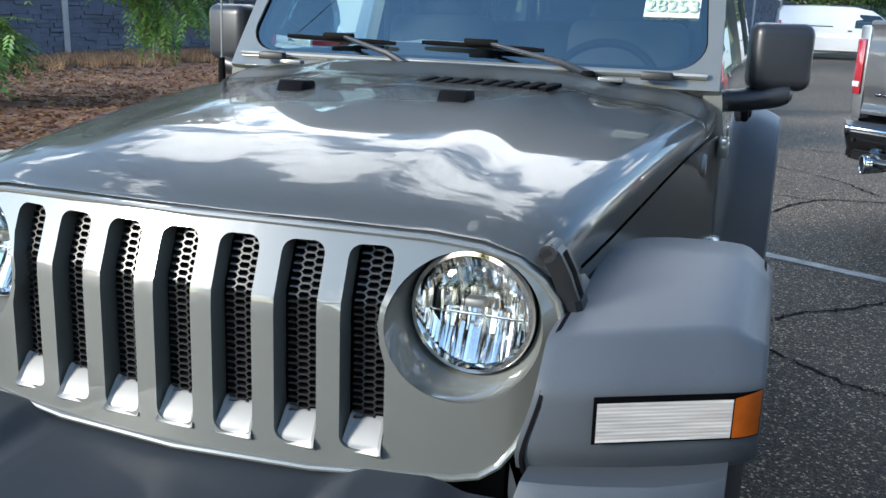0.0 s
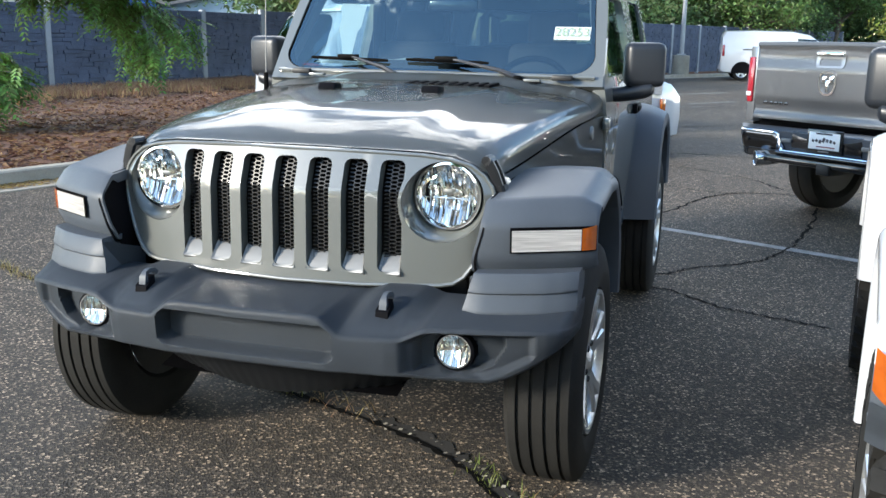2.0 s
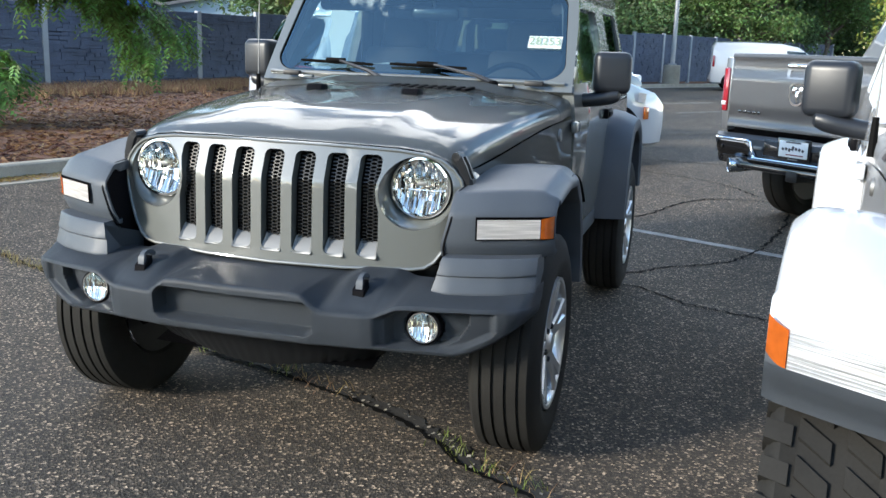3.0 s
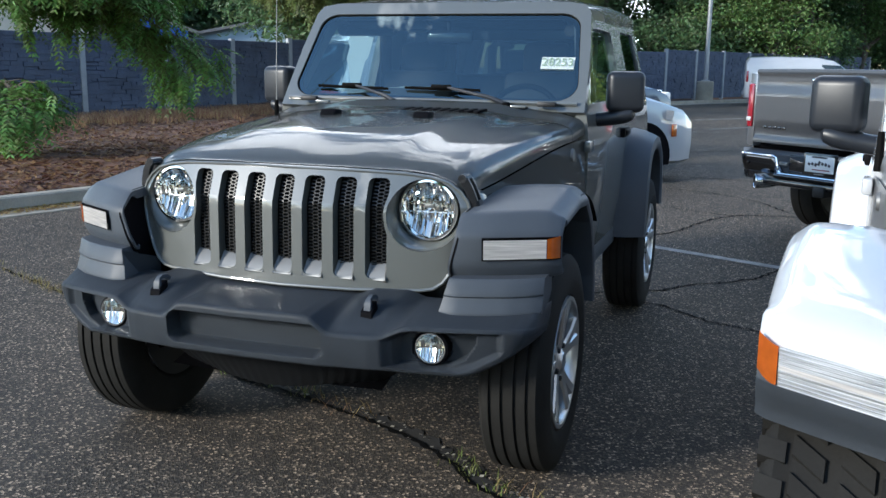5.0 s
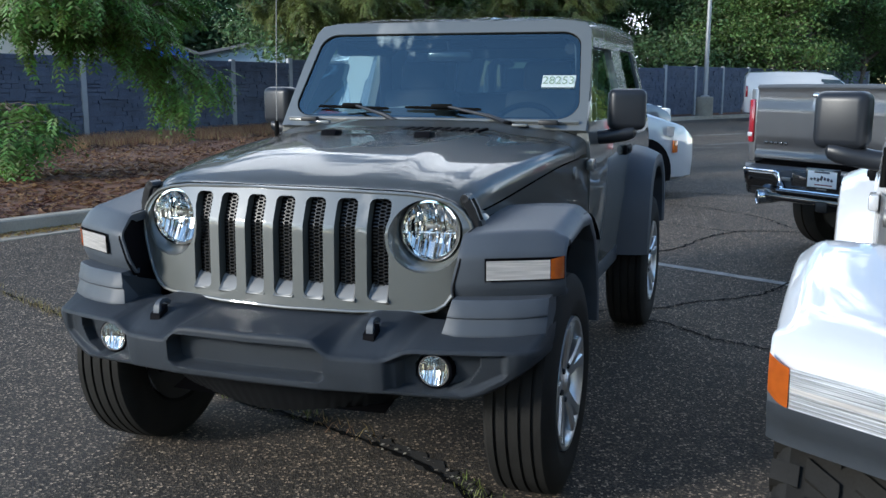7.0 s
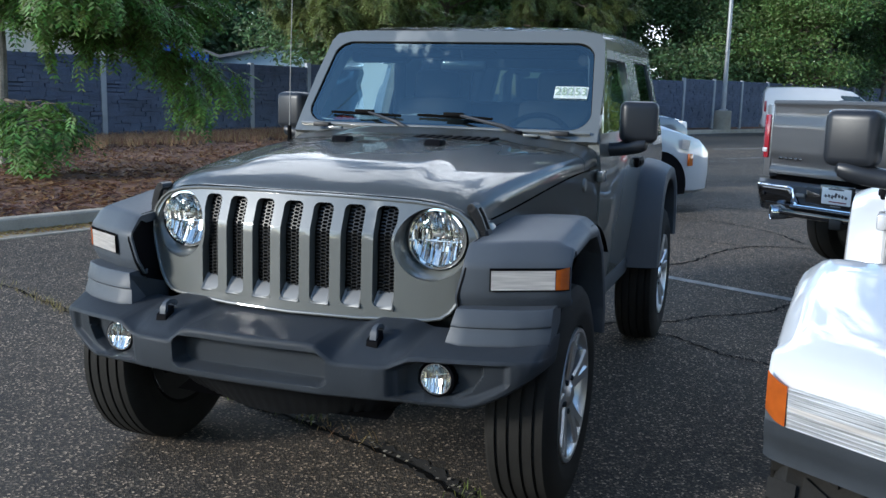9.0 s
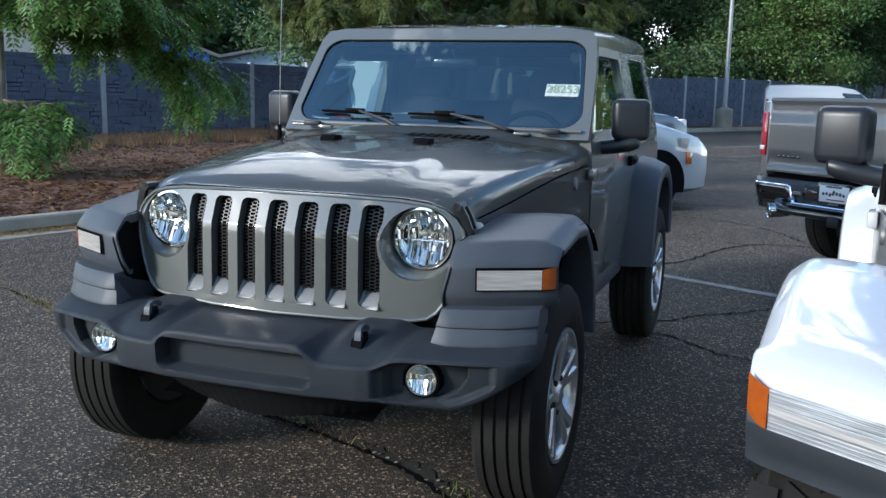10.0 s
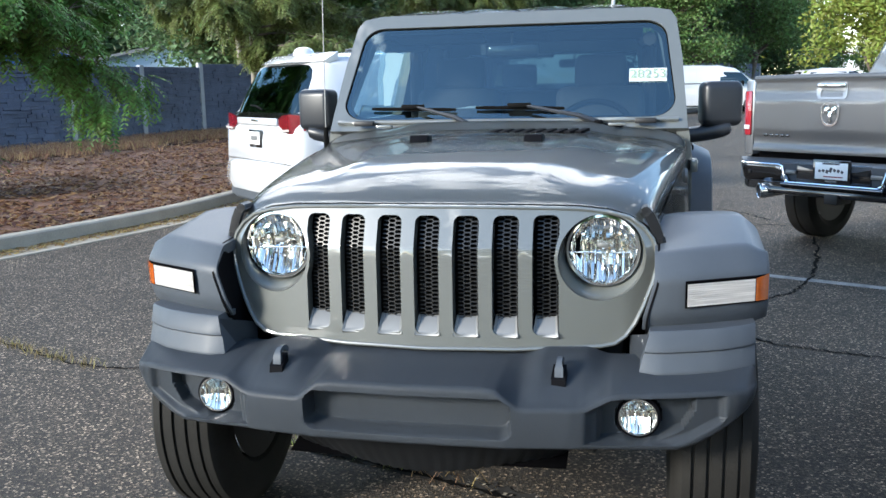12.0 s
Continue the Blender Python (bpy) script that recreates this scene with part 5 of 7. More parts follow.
def cabin(root, paint, door_label=""):
    for s in (-1, 1):
        # door: outer skin with the window cut through
        door = [(1.0, 0.56), (1.93, 0.56), (1.97, 0.70), (2.06, 0.95), (2.13, 1.10), (2.14, 1.22), (2.12, 1.66), (1.318, 1.668), (1.03, 1.255), (1.0, 1.23)]
        win = [(1.115, 1.265), (2.04, 1.265), (2.04, 1.615), (1.385, 1.615), (1.36, 1.60)]
        d = part("door", sheet(door, [win], lambda y, z: (s * (body_half(y, z) + 0.004), y, z), [1.1, 1.25, 1.4, 1.55, 1.7, 1.85], [0.7, 0.85, 1.0, 1.1, 1.2, 1.3, 1.45, 1.6], (-s * 0.05, 0, 0)), paint, root, "front door with a dark window")
        bv = d.modifiers.new("bevel", "BEVEL")
        bv.width, bv.segments, bv.limit_method, bv.angle_limit = 0.006, 2, "ANGLE", radians(50)
        pane = part("door_glass", sheet([(1.10, 1.25), (2.05, 1.25), (2.05, 1.63), (1.375, 1.63)], [], lambda y, z: (s * (body_half(y, z) - 0.015), y, z), [1.2, 1.4], [1.35, 1.5]), CLEAR_GLASS, d)
        pane.visible_shadow = False
        part("door_handle", join(box((s * 0.812, 1.98, 1.085), (0.022, 0.13, 0.03), 0.008), box((s * 0.80, 1.98, 1.085), (0.03, 0.17, 0.055), 0.01)), DARK_PLASTIC, d)
        for hz in (0.80, 1.08):
            part("door_hinge", box((s * 0.782, 0.985, hz), (0.03, 0.10, 0.05), 0.008), paint, d)
        # rear quarter with its window
        q = [(1.95, 0.52), (3.10, 0.56), (3.12, 1.22), (3.06, 1.70), (2.135, 1.69), (2.155, 1.22), (2.145, 1.10), (2.07, 0.95), (1.985, 0.70)]
        qw = [(2.40, 1.27), (2.98, 1.27), (2.94, 1.63), (2.40, 1.63)]
        qp = part("quarter_panel", sheet(q, [qw], lambda y, z: (s * body_half(y, z), y, z), [2.2, 2.5, 2.8], [0.7, 0.9, 1.1, 1.2, 1.3, 1.45, 1.6], (-s * 0.04, 0, 0)), paint, root)
        part("quarter_glass", sheet([(2.38, 1.25), (3.00, 1.25), (2.96, 1.65), (2.38, 1.65)], [], lambda y, z: (s * (body_half(y, z) - 0.012), y, z), [2.6, 2.8], [1.35, 1.5]), PRIVACY, qp)
        part("sill", prism([(0.44, 0.46), (2.02, 0.46), (2.02, 0.565), (0.44, 0.565)], "x", s * 0.62, s * 0.765, 0.02), PLASTIC, root)
        # mirror: shell, glass and arm
        mx, my, mz = s * 0.896, 1.235, 1.318
        m = part("door_mirror", box((mx, my, mz), (0.172, 0.11, 0.188), 0.032, 4, pose(0, 0, 0, 0, 0, s * 14)), MIRROR_PLASTIC, root, "black plastic door mirror")
        part("mirror_glass", box((mx - s * 0.013, my + 0.057, mz), (0.135, 0.006, 0.15), 0.002, m=pose(0, 0, 0, 0, 0, s * 14)), CHROME, m)
        part("mirror_arm", loft([[(s * x, my - 0.01 + k * 0.048 * math.copysign(abs(math.cos(w)) ** 0.7, math.cos(w)), zc + k * 0.036 * math.sin(w)) for w in [2 * math.pi * i / 16 for i in range(16)]] for x, zc, k in ((0.762, 1.186, 0.95), (0.79, 1.189, 0.92), (0.83, 1.195, 0.96), (0.87, 1.203, 1.0), (0.91, 1.211, 0.98), (0.935, 1.217, 0.80), (0.944, 1.219, 0.45))]), MIRROR_PLASTIC, m)
    # roof with its raised panels
    def roof_pt(u, v):
        x = (u - 0.5) * 2
        y = 1.345 + 1.74 * v
        w = 0.675 - 0.01 * v
        xs = math.copysign(abs(math.sin(x * math.pi / 2)) ** 0.45, x)
        z = 1.660 + (0.083 + 0.05 * math.sin(v * 2.2)) * abs(math.cos(x * math.pi / 2)) ** 0.35
        z += 0.010 * (ease(0.10, 0.14, abs(xs)) - ease(0.30, 0.34, abs(xs)) + ease(0.42, 0.46, abs(xs)) - ease(0.72, 0.78, abs(xs))) * ease(0.0, 0.06, v)
        return (xs * w, y, z)
    r = part("roof", surf(96, 20, roof_pt, 0.02), paint, root, "grey hardtop roof", angle=60)
    part("roof_seam", surf(4, 1, lambda u, v: ((u - 0.5) * 0.012, 1.34 + 0.6 * v, 1.744 + 0.02 * v), 0.004), SEAL, r)
    part("rear_wall", sheet([(-0.74, 0.52), (0.74, 0.52), (0.76, 1.2), (0.66, 1.70), (-0.66, 1.70), (-0.76, 1.2)], [[(-0.56, 1.27), (0.56, 1.27), (0.52, 1.60), (-0.52, 1.60)]], lambda x, z: (x, 3.10 - 0.05 * ease(1.2, 1.7, z), z), (), (), (0, -0.04, 0)), paint, root)
    part("rear_glass", sheet([(-0.58, 1.25), (0.58, 1.25), (0.54, 1.62), (-0.54, 1.62)], [], lambda x, z: (x, 3.075, z)), PRIVACY, root)
    part("floor_pan", box((0, 1.3, 0.50), (1.40, 3.0, 0.05), 0.01), DARK_PLASTIC, root)
    part("fire_wall", box((0, 0.62, 0.80), (1.24, 0.04, 0.60), 0.01), DARK_PLASTIC, root)
    part("chassis_rail", join(box((0.40, 1.15, 0.46), (0.08, 2.7, 0.11), 0.01), box((-0.40, 1.15, 0.46), (0.08, 2.7, 0.11), 0.01), tube([(-0.72, 0, 0.36), (0.72, 0, 0.36)], 0.045, 10), tube([(-0.72, 2.459, 0.36), (0.72, 2.459, 0.36)], 0.045, 10), box((0, 0.1, 0.62), (1.10, 0.75, 0.30), 0.03)), DARK_METAL, root)


def seat(root, s):
    cx = s * 0.36
    se = part("seat", join(box((cx, 1.62, 0.86), (0.46, 0.48, 0.16), 0.05, 3)), FABRIC, root)
    part("seat_back", box((cx, 1.86, 1.14), (0.44, 0.14, 0.52), 0.05, 3, pose(0, 0, 0, -14, 0, 0)), FABRIC, se)
    part("head_rest", box((cx, 1.94, 1.47), (0.26, 0.10, 0.17), 0.04, 3, pose(0, 0, 0, -10, 0, 0)), FABRIC, se)


def interior(root):
    prof = [(0.98, 0.95), (0.98, 1.235), (1.10, 1.265), (1.28, 1.235), (1.36, 1.17), (1.36, 0.98), (1.20, 0.90)]
    part("dashboard", prism(prof, "x", -0.68, 0.68, 0.02), DARK_PLASTIC, root)
    c, ax = Vector((0.36, 1.42, 1.165)), pose(0, 0, 0, -28, 0, 0)
    ring = [c + (ax.to_3x3() @ Vector((0.185 * math.cos(2 * math.pi * i / 40), 0, 0.185 * math.sin(2 * math.pi * i / 40)))) for i in range(40)]
    sw = part("steering_wheel", tube(ring, 0.015, 8, closed=True), SEAL, root)
    part("wheel_hub", join(box((0.36, 1.41, 1.155), (0.14, 0.06, 0.13), 0.03, 3, ax), box((0.36, 1.42, 1.165), (0.34, 0.03, 0.035), 0.01, 2, ax)), DARK_PLASTIC, sw)
    seat(root, 1), seat(root, -1)
    part("rear_bench", join(box((0, 2.45, 0.95), (0.95, 0.45, 0.15), 0.05), box((0, 2.66, 1.15), (0.95, 0.13, 0.45), 0.05)), FABRIC, root)
    part("roll_bar", join(tube([(-0.60, 1.95, 0.6), (-0.60, 1.95, 1.58), (-0.52, 1.95, 1.655), (0.52, 1.95, 1.655), (0.60, 1.95, 1.58), (0.60, 1.95, 0.6)], 0.035, 10),
                          tube([(-0.57, 1.95, 1.62), (-0.60, 1.36, 1.60)], 0.03, 8), tube([(0.57, 1.95, 1.62), (0.60, 1.36, 1.60)], 0.03, 8)), FABRIC, root)
    part("cabin_mirror", join(box((0, 1.33, 1.565), (0.24, 0.03, 0.065), 0.02, 3), tube([(0, 1.33, 1.58), (0, 1.30, 1.64)], 0.008, 6)), GLOSS_BLACK, root)
    for s in (-1, 1):
        part("sun_visor", box((s * 0.36, 1.42, 1.635), (0.42, 0.16, 0.02), 0.008, 2, pose(0, 0, 0, -12, 0, 0)), FABRIC, root)


def off_roader(name, m, label, paint, flare_paint, tyre_r=0.392, tyre_w=0.238, white=False):
    root = thing(name, m, label, "car")
    grille(root, paint)
    hood(root, paint)
    cowl(root, paint)
    windscreen(root, paint)
    wiper(root, 0.40, 0.075), wiper(root, -0.14, -0.385)
    bumper(root, PLASTIC, 0.66 if white else 0.905)
    for s in (-1, 1):
        headlamp(root, s, paint)
        front_flare(root, s, flare_paint, "led" if white else "halogen")
        rear_flare(root, s, flare_paint)
        tx = 0.800 if not white else 0.775
        wheel(root, s * tx, 0.0 if white else -0.018, tyre_r, tyre_w, s, blocks=white, lift=m.translation.z)
        wheel(root, s * tx, 2.459, tyre_r, tyre_w, s, blocks=white, lift=m.translation.z)
        part("side_badge", lathe([(s * 0.752, 0.0), (s * 0.752, 0.026), (s * 0.742, 0.030)], 20, "x", (0, 0.80, 1.055)), SATIN, root)
    cabin(root, paint)
    interior(root)
    mast = part("aerial", tube([(-0.757, 0.93, 1.13), (-0.757, 0.93, 1.25)], [0.014, 0.010], 8), SEAL, root, "thin whip aerial on the scuttle")
    part("aerial_rod", tube([(-0.757, 0.93, 1.24), (-0.757, 0.945, 1.60), (-0.757, 0.97, 2.05)], [0.0026, 0.0022, 0.0018], 6), SATIN, mast)
    return root


def ink_text(body, size, m, material, parent):
    """Writing as a mesh, in the built-in font."""
    cu = bpy.data.curves.new("text", "FONT")
    cu.body, cu.size, cu.align_x, cu.align_y, cu.extrude = body, size, "CENTER", "CENTER", 0.0006
    ob = bpy.data.objects.new("text", cu)
    scene.collection.objects.link(ob)
    me = bpy.data.meshes.new_from_object(ob.evaluated_get(bpy.context.evaluated_depsgraph_get()))
    bpy.data.objects.remove(ob)
    me.materials.clear()
    me.materials.append(material)
    o = new("writing", me)
    o.parent = parent
    o.matrix_local = m
    return o


off_roader("off_road_car", pose(0, 0, 0), "dark grey two-door off-road car with black flares, parked on asphalt", GREY_PAINT, PLASTIC)

# slips of paper behind and on the windscreen
tag = part("stock_tag", surf(4, 2, lambda u, v: ws_point(0.519 + 0.153 * u, 0.345 + 0.145 * v, 0.008), 0.001), PAPER, None)
tagged(tag, "white paper stock tag with a handwritten number on the windscreen", "label")
tp = Vector(ws_point(0.5955, 0.418, 0.0135))
slope = math.degrees(math.atan2(WS_TOP[1] - WS_BOT[1], WS_TOP[0] - WS_BOT[0]))
ink_text("28253", 0.060, pose(*tp, slope, 0, 3), INK, tag)
sheet_a = part("window_sheet", sheet([(1.57, 1.555), (1.60, 1.605), (1.67, 1.605), (1.72, 1.583), (1.91, 1.58), (1.895, 1.47), (1.855, 1.44), (1.845, 1.317), (1.72, 1.318), (1.66, 1.40), (1.60, 1.455), (1.61, 1.52)], [], lambda y, z: (0.030 - body_half(y, z), y, z)), THIN_PAPER, None)
tagged(sheet_a, "pale price sheet taped inside the side window", "paper")
sheet_b = part("dash_paper", surf(8, 3, lambda u, v: ws_point(-0.38 + 0.44 * u, 0.130 + 0.012 * math.sin(u * 3) + (0.085 - 0.02 * (u < 0.5)) * v, -0.035 - 0.04 * v)), THIN_PAPER, None)
tagged(sheet_b, "pale papers lying on the dashboard", "paper")

# dark lettering on the white car's hood side, as plain bars
def hood_bars(root):
    for i in range(7):
        v0 = 0.50 + 0.068 * i
        def at(u, v):
            px, py, pz = hood_point(0.022 + 0.040 * v, v0 + 0.046 * u)
            return (px - 0.003, py, pz)
        part("decal_bar", surf(3, 4, at, 0.001), DECAL, root, "dark decal bar on the hood side")


# ---- pickup truck, seen from behind ----
def road_wheel(root, x, y, r, w, s, label="black tyre on an alloy rim"):
    h = w / 2
    rr = r * 0.62
    t = part("tyre", lathe([(x - h * 0.75, rr), (x - h, rr + 0.05), (x - h, r - 0.08), (x - h * 0.85, r - 0.012), (x - h * 0.5, r), (x - h * 0.12, r), (x - h * 0.10, r - 0.01), (x + h * 0.10, r - 0.01), (x + h * 0.12, r), (x + h * 0.5, r), (x + h * 0.85, r - 0.012), (x + h, r - 0.08), (x + h, rr + 0.05), (x + h * 0.75, rr)], 48, "x", (0, y, r)), RUBBER, root, label)
    xo = x + s * h * 0.8
    rim = part("rim", lathe([(x - s * h * 0.7, rr), (x, rr - 0.03), (xo - s * 0.01, rr - 0.012), (xo, rr + 0.004), (xo - s * 0.02, rr + 0.006)], 40, "x", (0, y, r)), ALLOY, t)
    for i in range(5):
        a = 2 * math.pi * i / 5 + 0.2
        rings = []
        for q, wd, dx in ((0.03, 0.045, -0.02), (rr * 0.5, 0.034, -0.012), (rr - 0.01, 0.045, -0.006)):
            c, tv = Vector((xo + s * dx, y + q * math.cos(a), r + q * math.sin(a))), Vector((0, -math.sin(a), math.cos(a)))
            rings.append([c + tv * wd, c - tv * wd, c - tv * wd - Vector((s * 0.03, 0, 0)), c + tv * wd - Vector((s * 0.03, 0, 0))])
        part("spoke", loft(rings), ALLOY, rim)
    # near-black disc stands in for shade inside the wheel
    part("inner_shade_disc", lathe([(x - s * h * 0.74, 0.0), (x - s * h * 0.78, rr + 0.004)], 30, "x", (0, y, r)), DARK_METAL, rim)
    part("brake_disc", lathe([(x, 0.02), (x, rr - 0.06), (x + s * 0.01, rr - 0.06), (x + s * 0.01, 0.02)], 24, "x", (0, y, r)), DARK_METAL, rim)
    return t


# chrome whose colour carries the dark ground that the bumper mirrors
DARKENED_CHROME = mat("darkened_chrome", (0.10, 0.105, 0.115), 0.10, metal=1.0, vary=0.05)


def pickup(m):
    root = thing("pickup_truck", m, "silver-grey metallic pickup truck with a chrome rear bumper, parked", "truck")
    TG = 0.12                                              # the tailgate's outer face, ahead of the bumper's rearmost point

    def tail_y(x, z):
        return TG - 0.016 * ease(0.93, 1.02, z) + 0.018 * ease(1.22, 1.32, z) * (1 - 0.6 * ease(1.38, 1.41, z)) + 0.03 * (x / 0.8) ** 2 - 0.012 * ease(0.90, 0.86, z)

    tg = part("tailgate", surf(48, 40, lambda u, v: ((u - 0.5) * 1.66, tail_y((u - 0.5) * 1.66, 0.835 + 0.575 * v), 0.835 + 0.575 * v), 0.05), SILVER_PAINT, root, "silver-grey tailgate with a pressed panel", angle=60)
    part("tailgate_cap", tube([(-0.84, TG + 0.045, 1.412), (-0.4, TG + 0.012, 1.418), (0.4, TG + 0.012, 1.418), (0.84, TG + 0.045, 1.412)], 0.022, 10), PLASTIC, tg)
    hz = 1.315
    hy = tail_y(0, hz)
    part("handle_bezel", sheet(rrect(-0.215, 0.055, hz - 0.065, hz + 0.062, 0.03), [rrect(-0.18, 0.02, hz - 0.05, hz + 0.002, 0.012)], lambda x, z: (x, tail_y(x, z) - 0.006, z), (), (), (0, 0.012, 0)), SILVER_PAINT, tg)
    part("handle_pocket", box((-0.08, hy + 0.004, hz - 0.024), (0.20, 0.006, 0.052), 0.002), GLOSS_BLACK, tg)
    part("tailgate_handle", box((-0.08, hy - 0.018, hz + 0.036), (0.25, 0.022, 0.032), 0.009, 3), CHROME, tg, "chrome handle bar")
    # emblem: plain eight-sided badge
    ez = 1.135
    oct_out = [(-0.055, 0.085), (0.055, 0.085), (0.080, 0.062), (0.080, -0.015), (0.060, -0.065), (0.025, -0.088), (-0.025, -0.088), (-0.060, -0.065), (-0.080, -0.015), (-0.080, 0.062)]
    part("badge_rim", sheet([(x - 0.08, ez + z) for x, z in oct_out], [[(x * 0.84 - 0.08, ez + z * 0.84) for x, z in oct_out]], lambda x, z: (x, tail_y(x, z) - 0.012, z), (), (), (0, 0.016, 0)), CHROME, tg)
    part("badge_field", prism([(x * 0.85 - 0.08, ez + z * 0.85) for x, z in oct_out], "y", hy - 0.012, hy + 0.0, 0), GLOSS_BLACK, tg)
    part("badge_shape", join(*[box((dx - 0.08, hy - 0.020, ez + dz), (w, 0.016, h), 0.007, 2, pose(0, 0, 0, 0, r, 0)) for dx, dz, w, h, r in ((-0.034, 0.03, 0.04, 0.055, 15), (0.034, 0.03, 0.04, 0.055, -15), (0, -0.02, 0.036, 0.09, 0))]), CHROME, tg, "plain chrome emblem shape")
    for i, (x, w) in enumerate(((-0.70, 0.05), (-0.64, 0.045), (-0.585, 0.045), (-0.53, 0.045), (-0.475, 0.04))):
        part("letter_bar", box((x, tail_y(x, 0.965) - 0.006, 0.965), (w * 0.8, 0.008, 0.018), 0.003), DARKENED_CHROME, tg)
    for i in range(5):
        part("letter_bar", box((0.44 + i * 0.06, tail_y(0.5, 0.905) - 0.006, 0.905), (0.045, 0.008, 0.02), 0.003), DARKENED_CHROME, tg)
    for s in (-1, 1):
        # bed corner with its lamp
        prof = [(s * 0.845, TG + 0.035), (s * 0.93, TG + 0.05), (s * 0.985, TG + 0.11), (s * 1.0, TG + 0.25), (s * 0.90, TG + 0.30), (s * 0.845, TG + 0.25)]
        part("bed_corner", prism(prof, "z", 0.80, 1.40, 0.012), SILVER_PAINT, root)
        lens = [(s * 0.862, TG + 0.018), (s * 0.935, TG + 0.034), (s * 0.993, TG + 0.10), (s * 1.004, TG + 0.22), (s * 0.95, TG + 0.2), (s * 0.87, TG + 0.1)]
        lamp = part("tail_lamp", prism(lens, "z", 0.955, 1.315, 0.014), RED_LENS, root, "tall red tail lamp")
        part("reverse_lens", prism([(s * 0.872, TG + 0.010), (s * 0.935, TG + 0.026), (s * 0.975, TG + 0.07), (s * 0.95, TG + 0.1), (s * 0.88, TG + 0.06)], "z", 1.005, 1.040, 0.006), STRIP_LENS, lamp)
        part("bed_side", sheet([(0.45, 0.62), (0.80, 0.66), (0.92, 0.95), (1.2, 1.06), (1.48, 0.95), (1.6, 0.62), (1.95, 0.62), (1.95, 1.40), (0.45, 1.40)], [], lambda y, z: (s * (0.985 + 0.02 * ease(1.3, 1.0, z)), y, z), (), (), (-s * 0.06, 0, 0)), SILVER_PAINT, root)
        road_wheel(root, s * 0.86, 1.22, 0.405, 0.29, s)
        road_wheel(root, s * 0.86, 4.80, 0.405, 0.29, s)
        # tail pipe, its mouth turned outwards
        way = Vector((s * 0.55, -0.83, -0.06)).normalized()
        end = Vector((s * 0.68, 0.05, 0.52))
        ex = part("exhaust_pipe", tube([end - way * 0.20, end - way * 0.03, end - way * 0.002], [0.050, 0.058, 0.056], 24), DARK_METAL, root, "chrome exhaust tip")
        part("pipe_rim", tube([end + (way.orthogonal().normalized() * math.cos(k) + way.cross(way.orthogonal().normalized()) * math.sin(k)) * 0.058 + way * 0.002 for k in [2 * math.pi * i / 28 for i in range(28)]], 0.0065, 8, closed=True), CHROME, ex)
        part("pipe_sleeve", loft([[end - way * q + (way.orthogonal().normalized() * math.cos(k) + way.cross(way.orthogonal().normalized()) * math.sin(k)) * w for k in [2 * math.pi * i / 28 for i in range(28)]] for q, w in ((0.12, 0.0605), (0.004, 0.0635))], cap=False), CHROME, ex)
    part("bed_floor", box((0, 1.1, 0.80), (1.86, 1.7, 0.06), 0.01), DARK_PLASTIC, root)
    part("bed_front", box((0, 1.98, 1.1), (1.9, 0.06, 0.6), 0.01), SILVER_PAINT, root)

    # bumper: chrome wings that drop to a low middle with the plate
    def wing_y(a):
        return 0.035 + 0.05 * (a / 1.0) ** 2 + 0.17 * ease(0.86, 1.03, a)

    for s in (-1, 1):
        rings = []
        for i in range(15):
            a = 0.40 + 0.63 * i / 14
            y = wing_y(a)
            top = 0.745 - 0.125 * ease(0.47, 0.42, a)
            low = 0.595 + 0.05 * ease(0.85, 1.03, a) - 0.02 * ease(0.47, 0.42, a)
            rings.append([(s * a, y + 0.02, top + 0.012), (s * a, y + 0.006, top + 0.012), (s * a, y, top), (s * a, y - 0.010, top - 0.03), (s * a, y + 0.022, low + 0.02), (s * a, y + 0.035, low), (s * a, y + 0.06, low), (s * a, y + 0.05, top)])
        wing = part("bumper_wing", loft(rings), DARKENED_CHROME, root, "chrome bumper wing, darkened as if mirroring the ground", angle=50)
        # plain chrome bead puts the bright line along the top edge
        part("chrome_edge", tube([(s * a, wing_y(a) + 0.002, 0.738 - 0.125 * ease(0.47, 0.42, a)) for a in [0.40 + 0.63 * i / 20 for i in range(21)]], 0.013, 8), CHROME, wing)
        part("bumper_foot", loft([[(s * a, wing_y(a) + 0.035, 0.60), (s * a, wing_y(a) + 0.035, 0.535 + 0.03 * ease(0.8, 1.0, a)), (s * a, wing_y(a) + 0.16, 0.54), (s * a, wing_y(a) + 0.16, 0.62)] for a in [0.42 + 0.06 * i for i in range(11)]]), GLOSS_BLACK, root)
        part("step_grip", box((s * 0.38, 0.045, 0.69), (0.10, 0.012, 0.032), 0.006), SATIN, root)
        part("parking_sensor", lathe([(-0.004, 0.0), (-0.004, 0.014), (0.01, 0.016)], 14, "y", (s * 0.80, wing_y(0.8) - 0.004, 0.668)), GLOSS_BLACK, root)
    part("bumper_step", loft([[(x, 0.045 + 0.05 * x * x + 0.16 * ease(0.86, 1.03, abs(x)), 0.757), (x, TG + 0.10, 0.775), (x, TG + 0.10, 0.60), (x, 0.065 + 0.05 * x * x + 0.16 * ease(0.86, 1.03, abs(x)), 0.60)] for x in [-1.01 + 0.101 * i for i in range(21)]]), PLASTIC, root, "black ribbed bumper step")
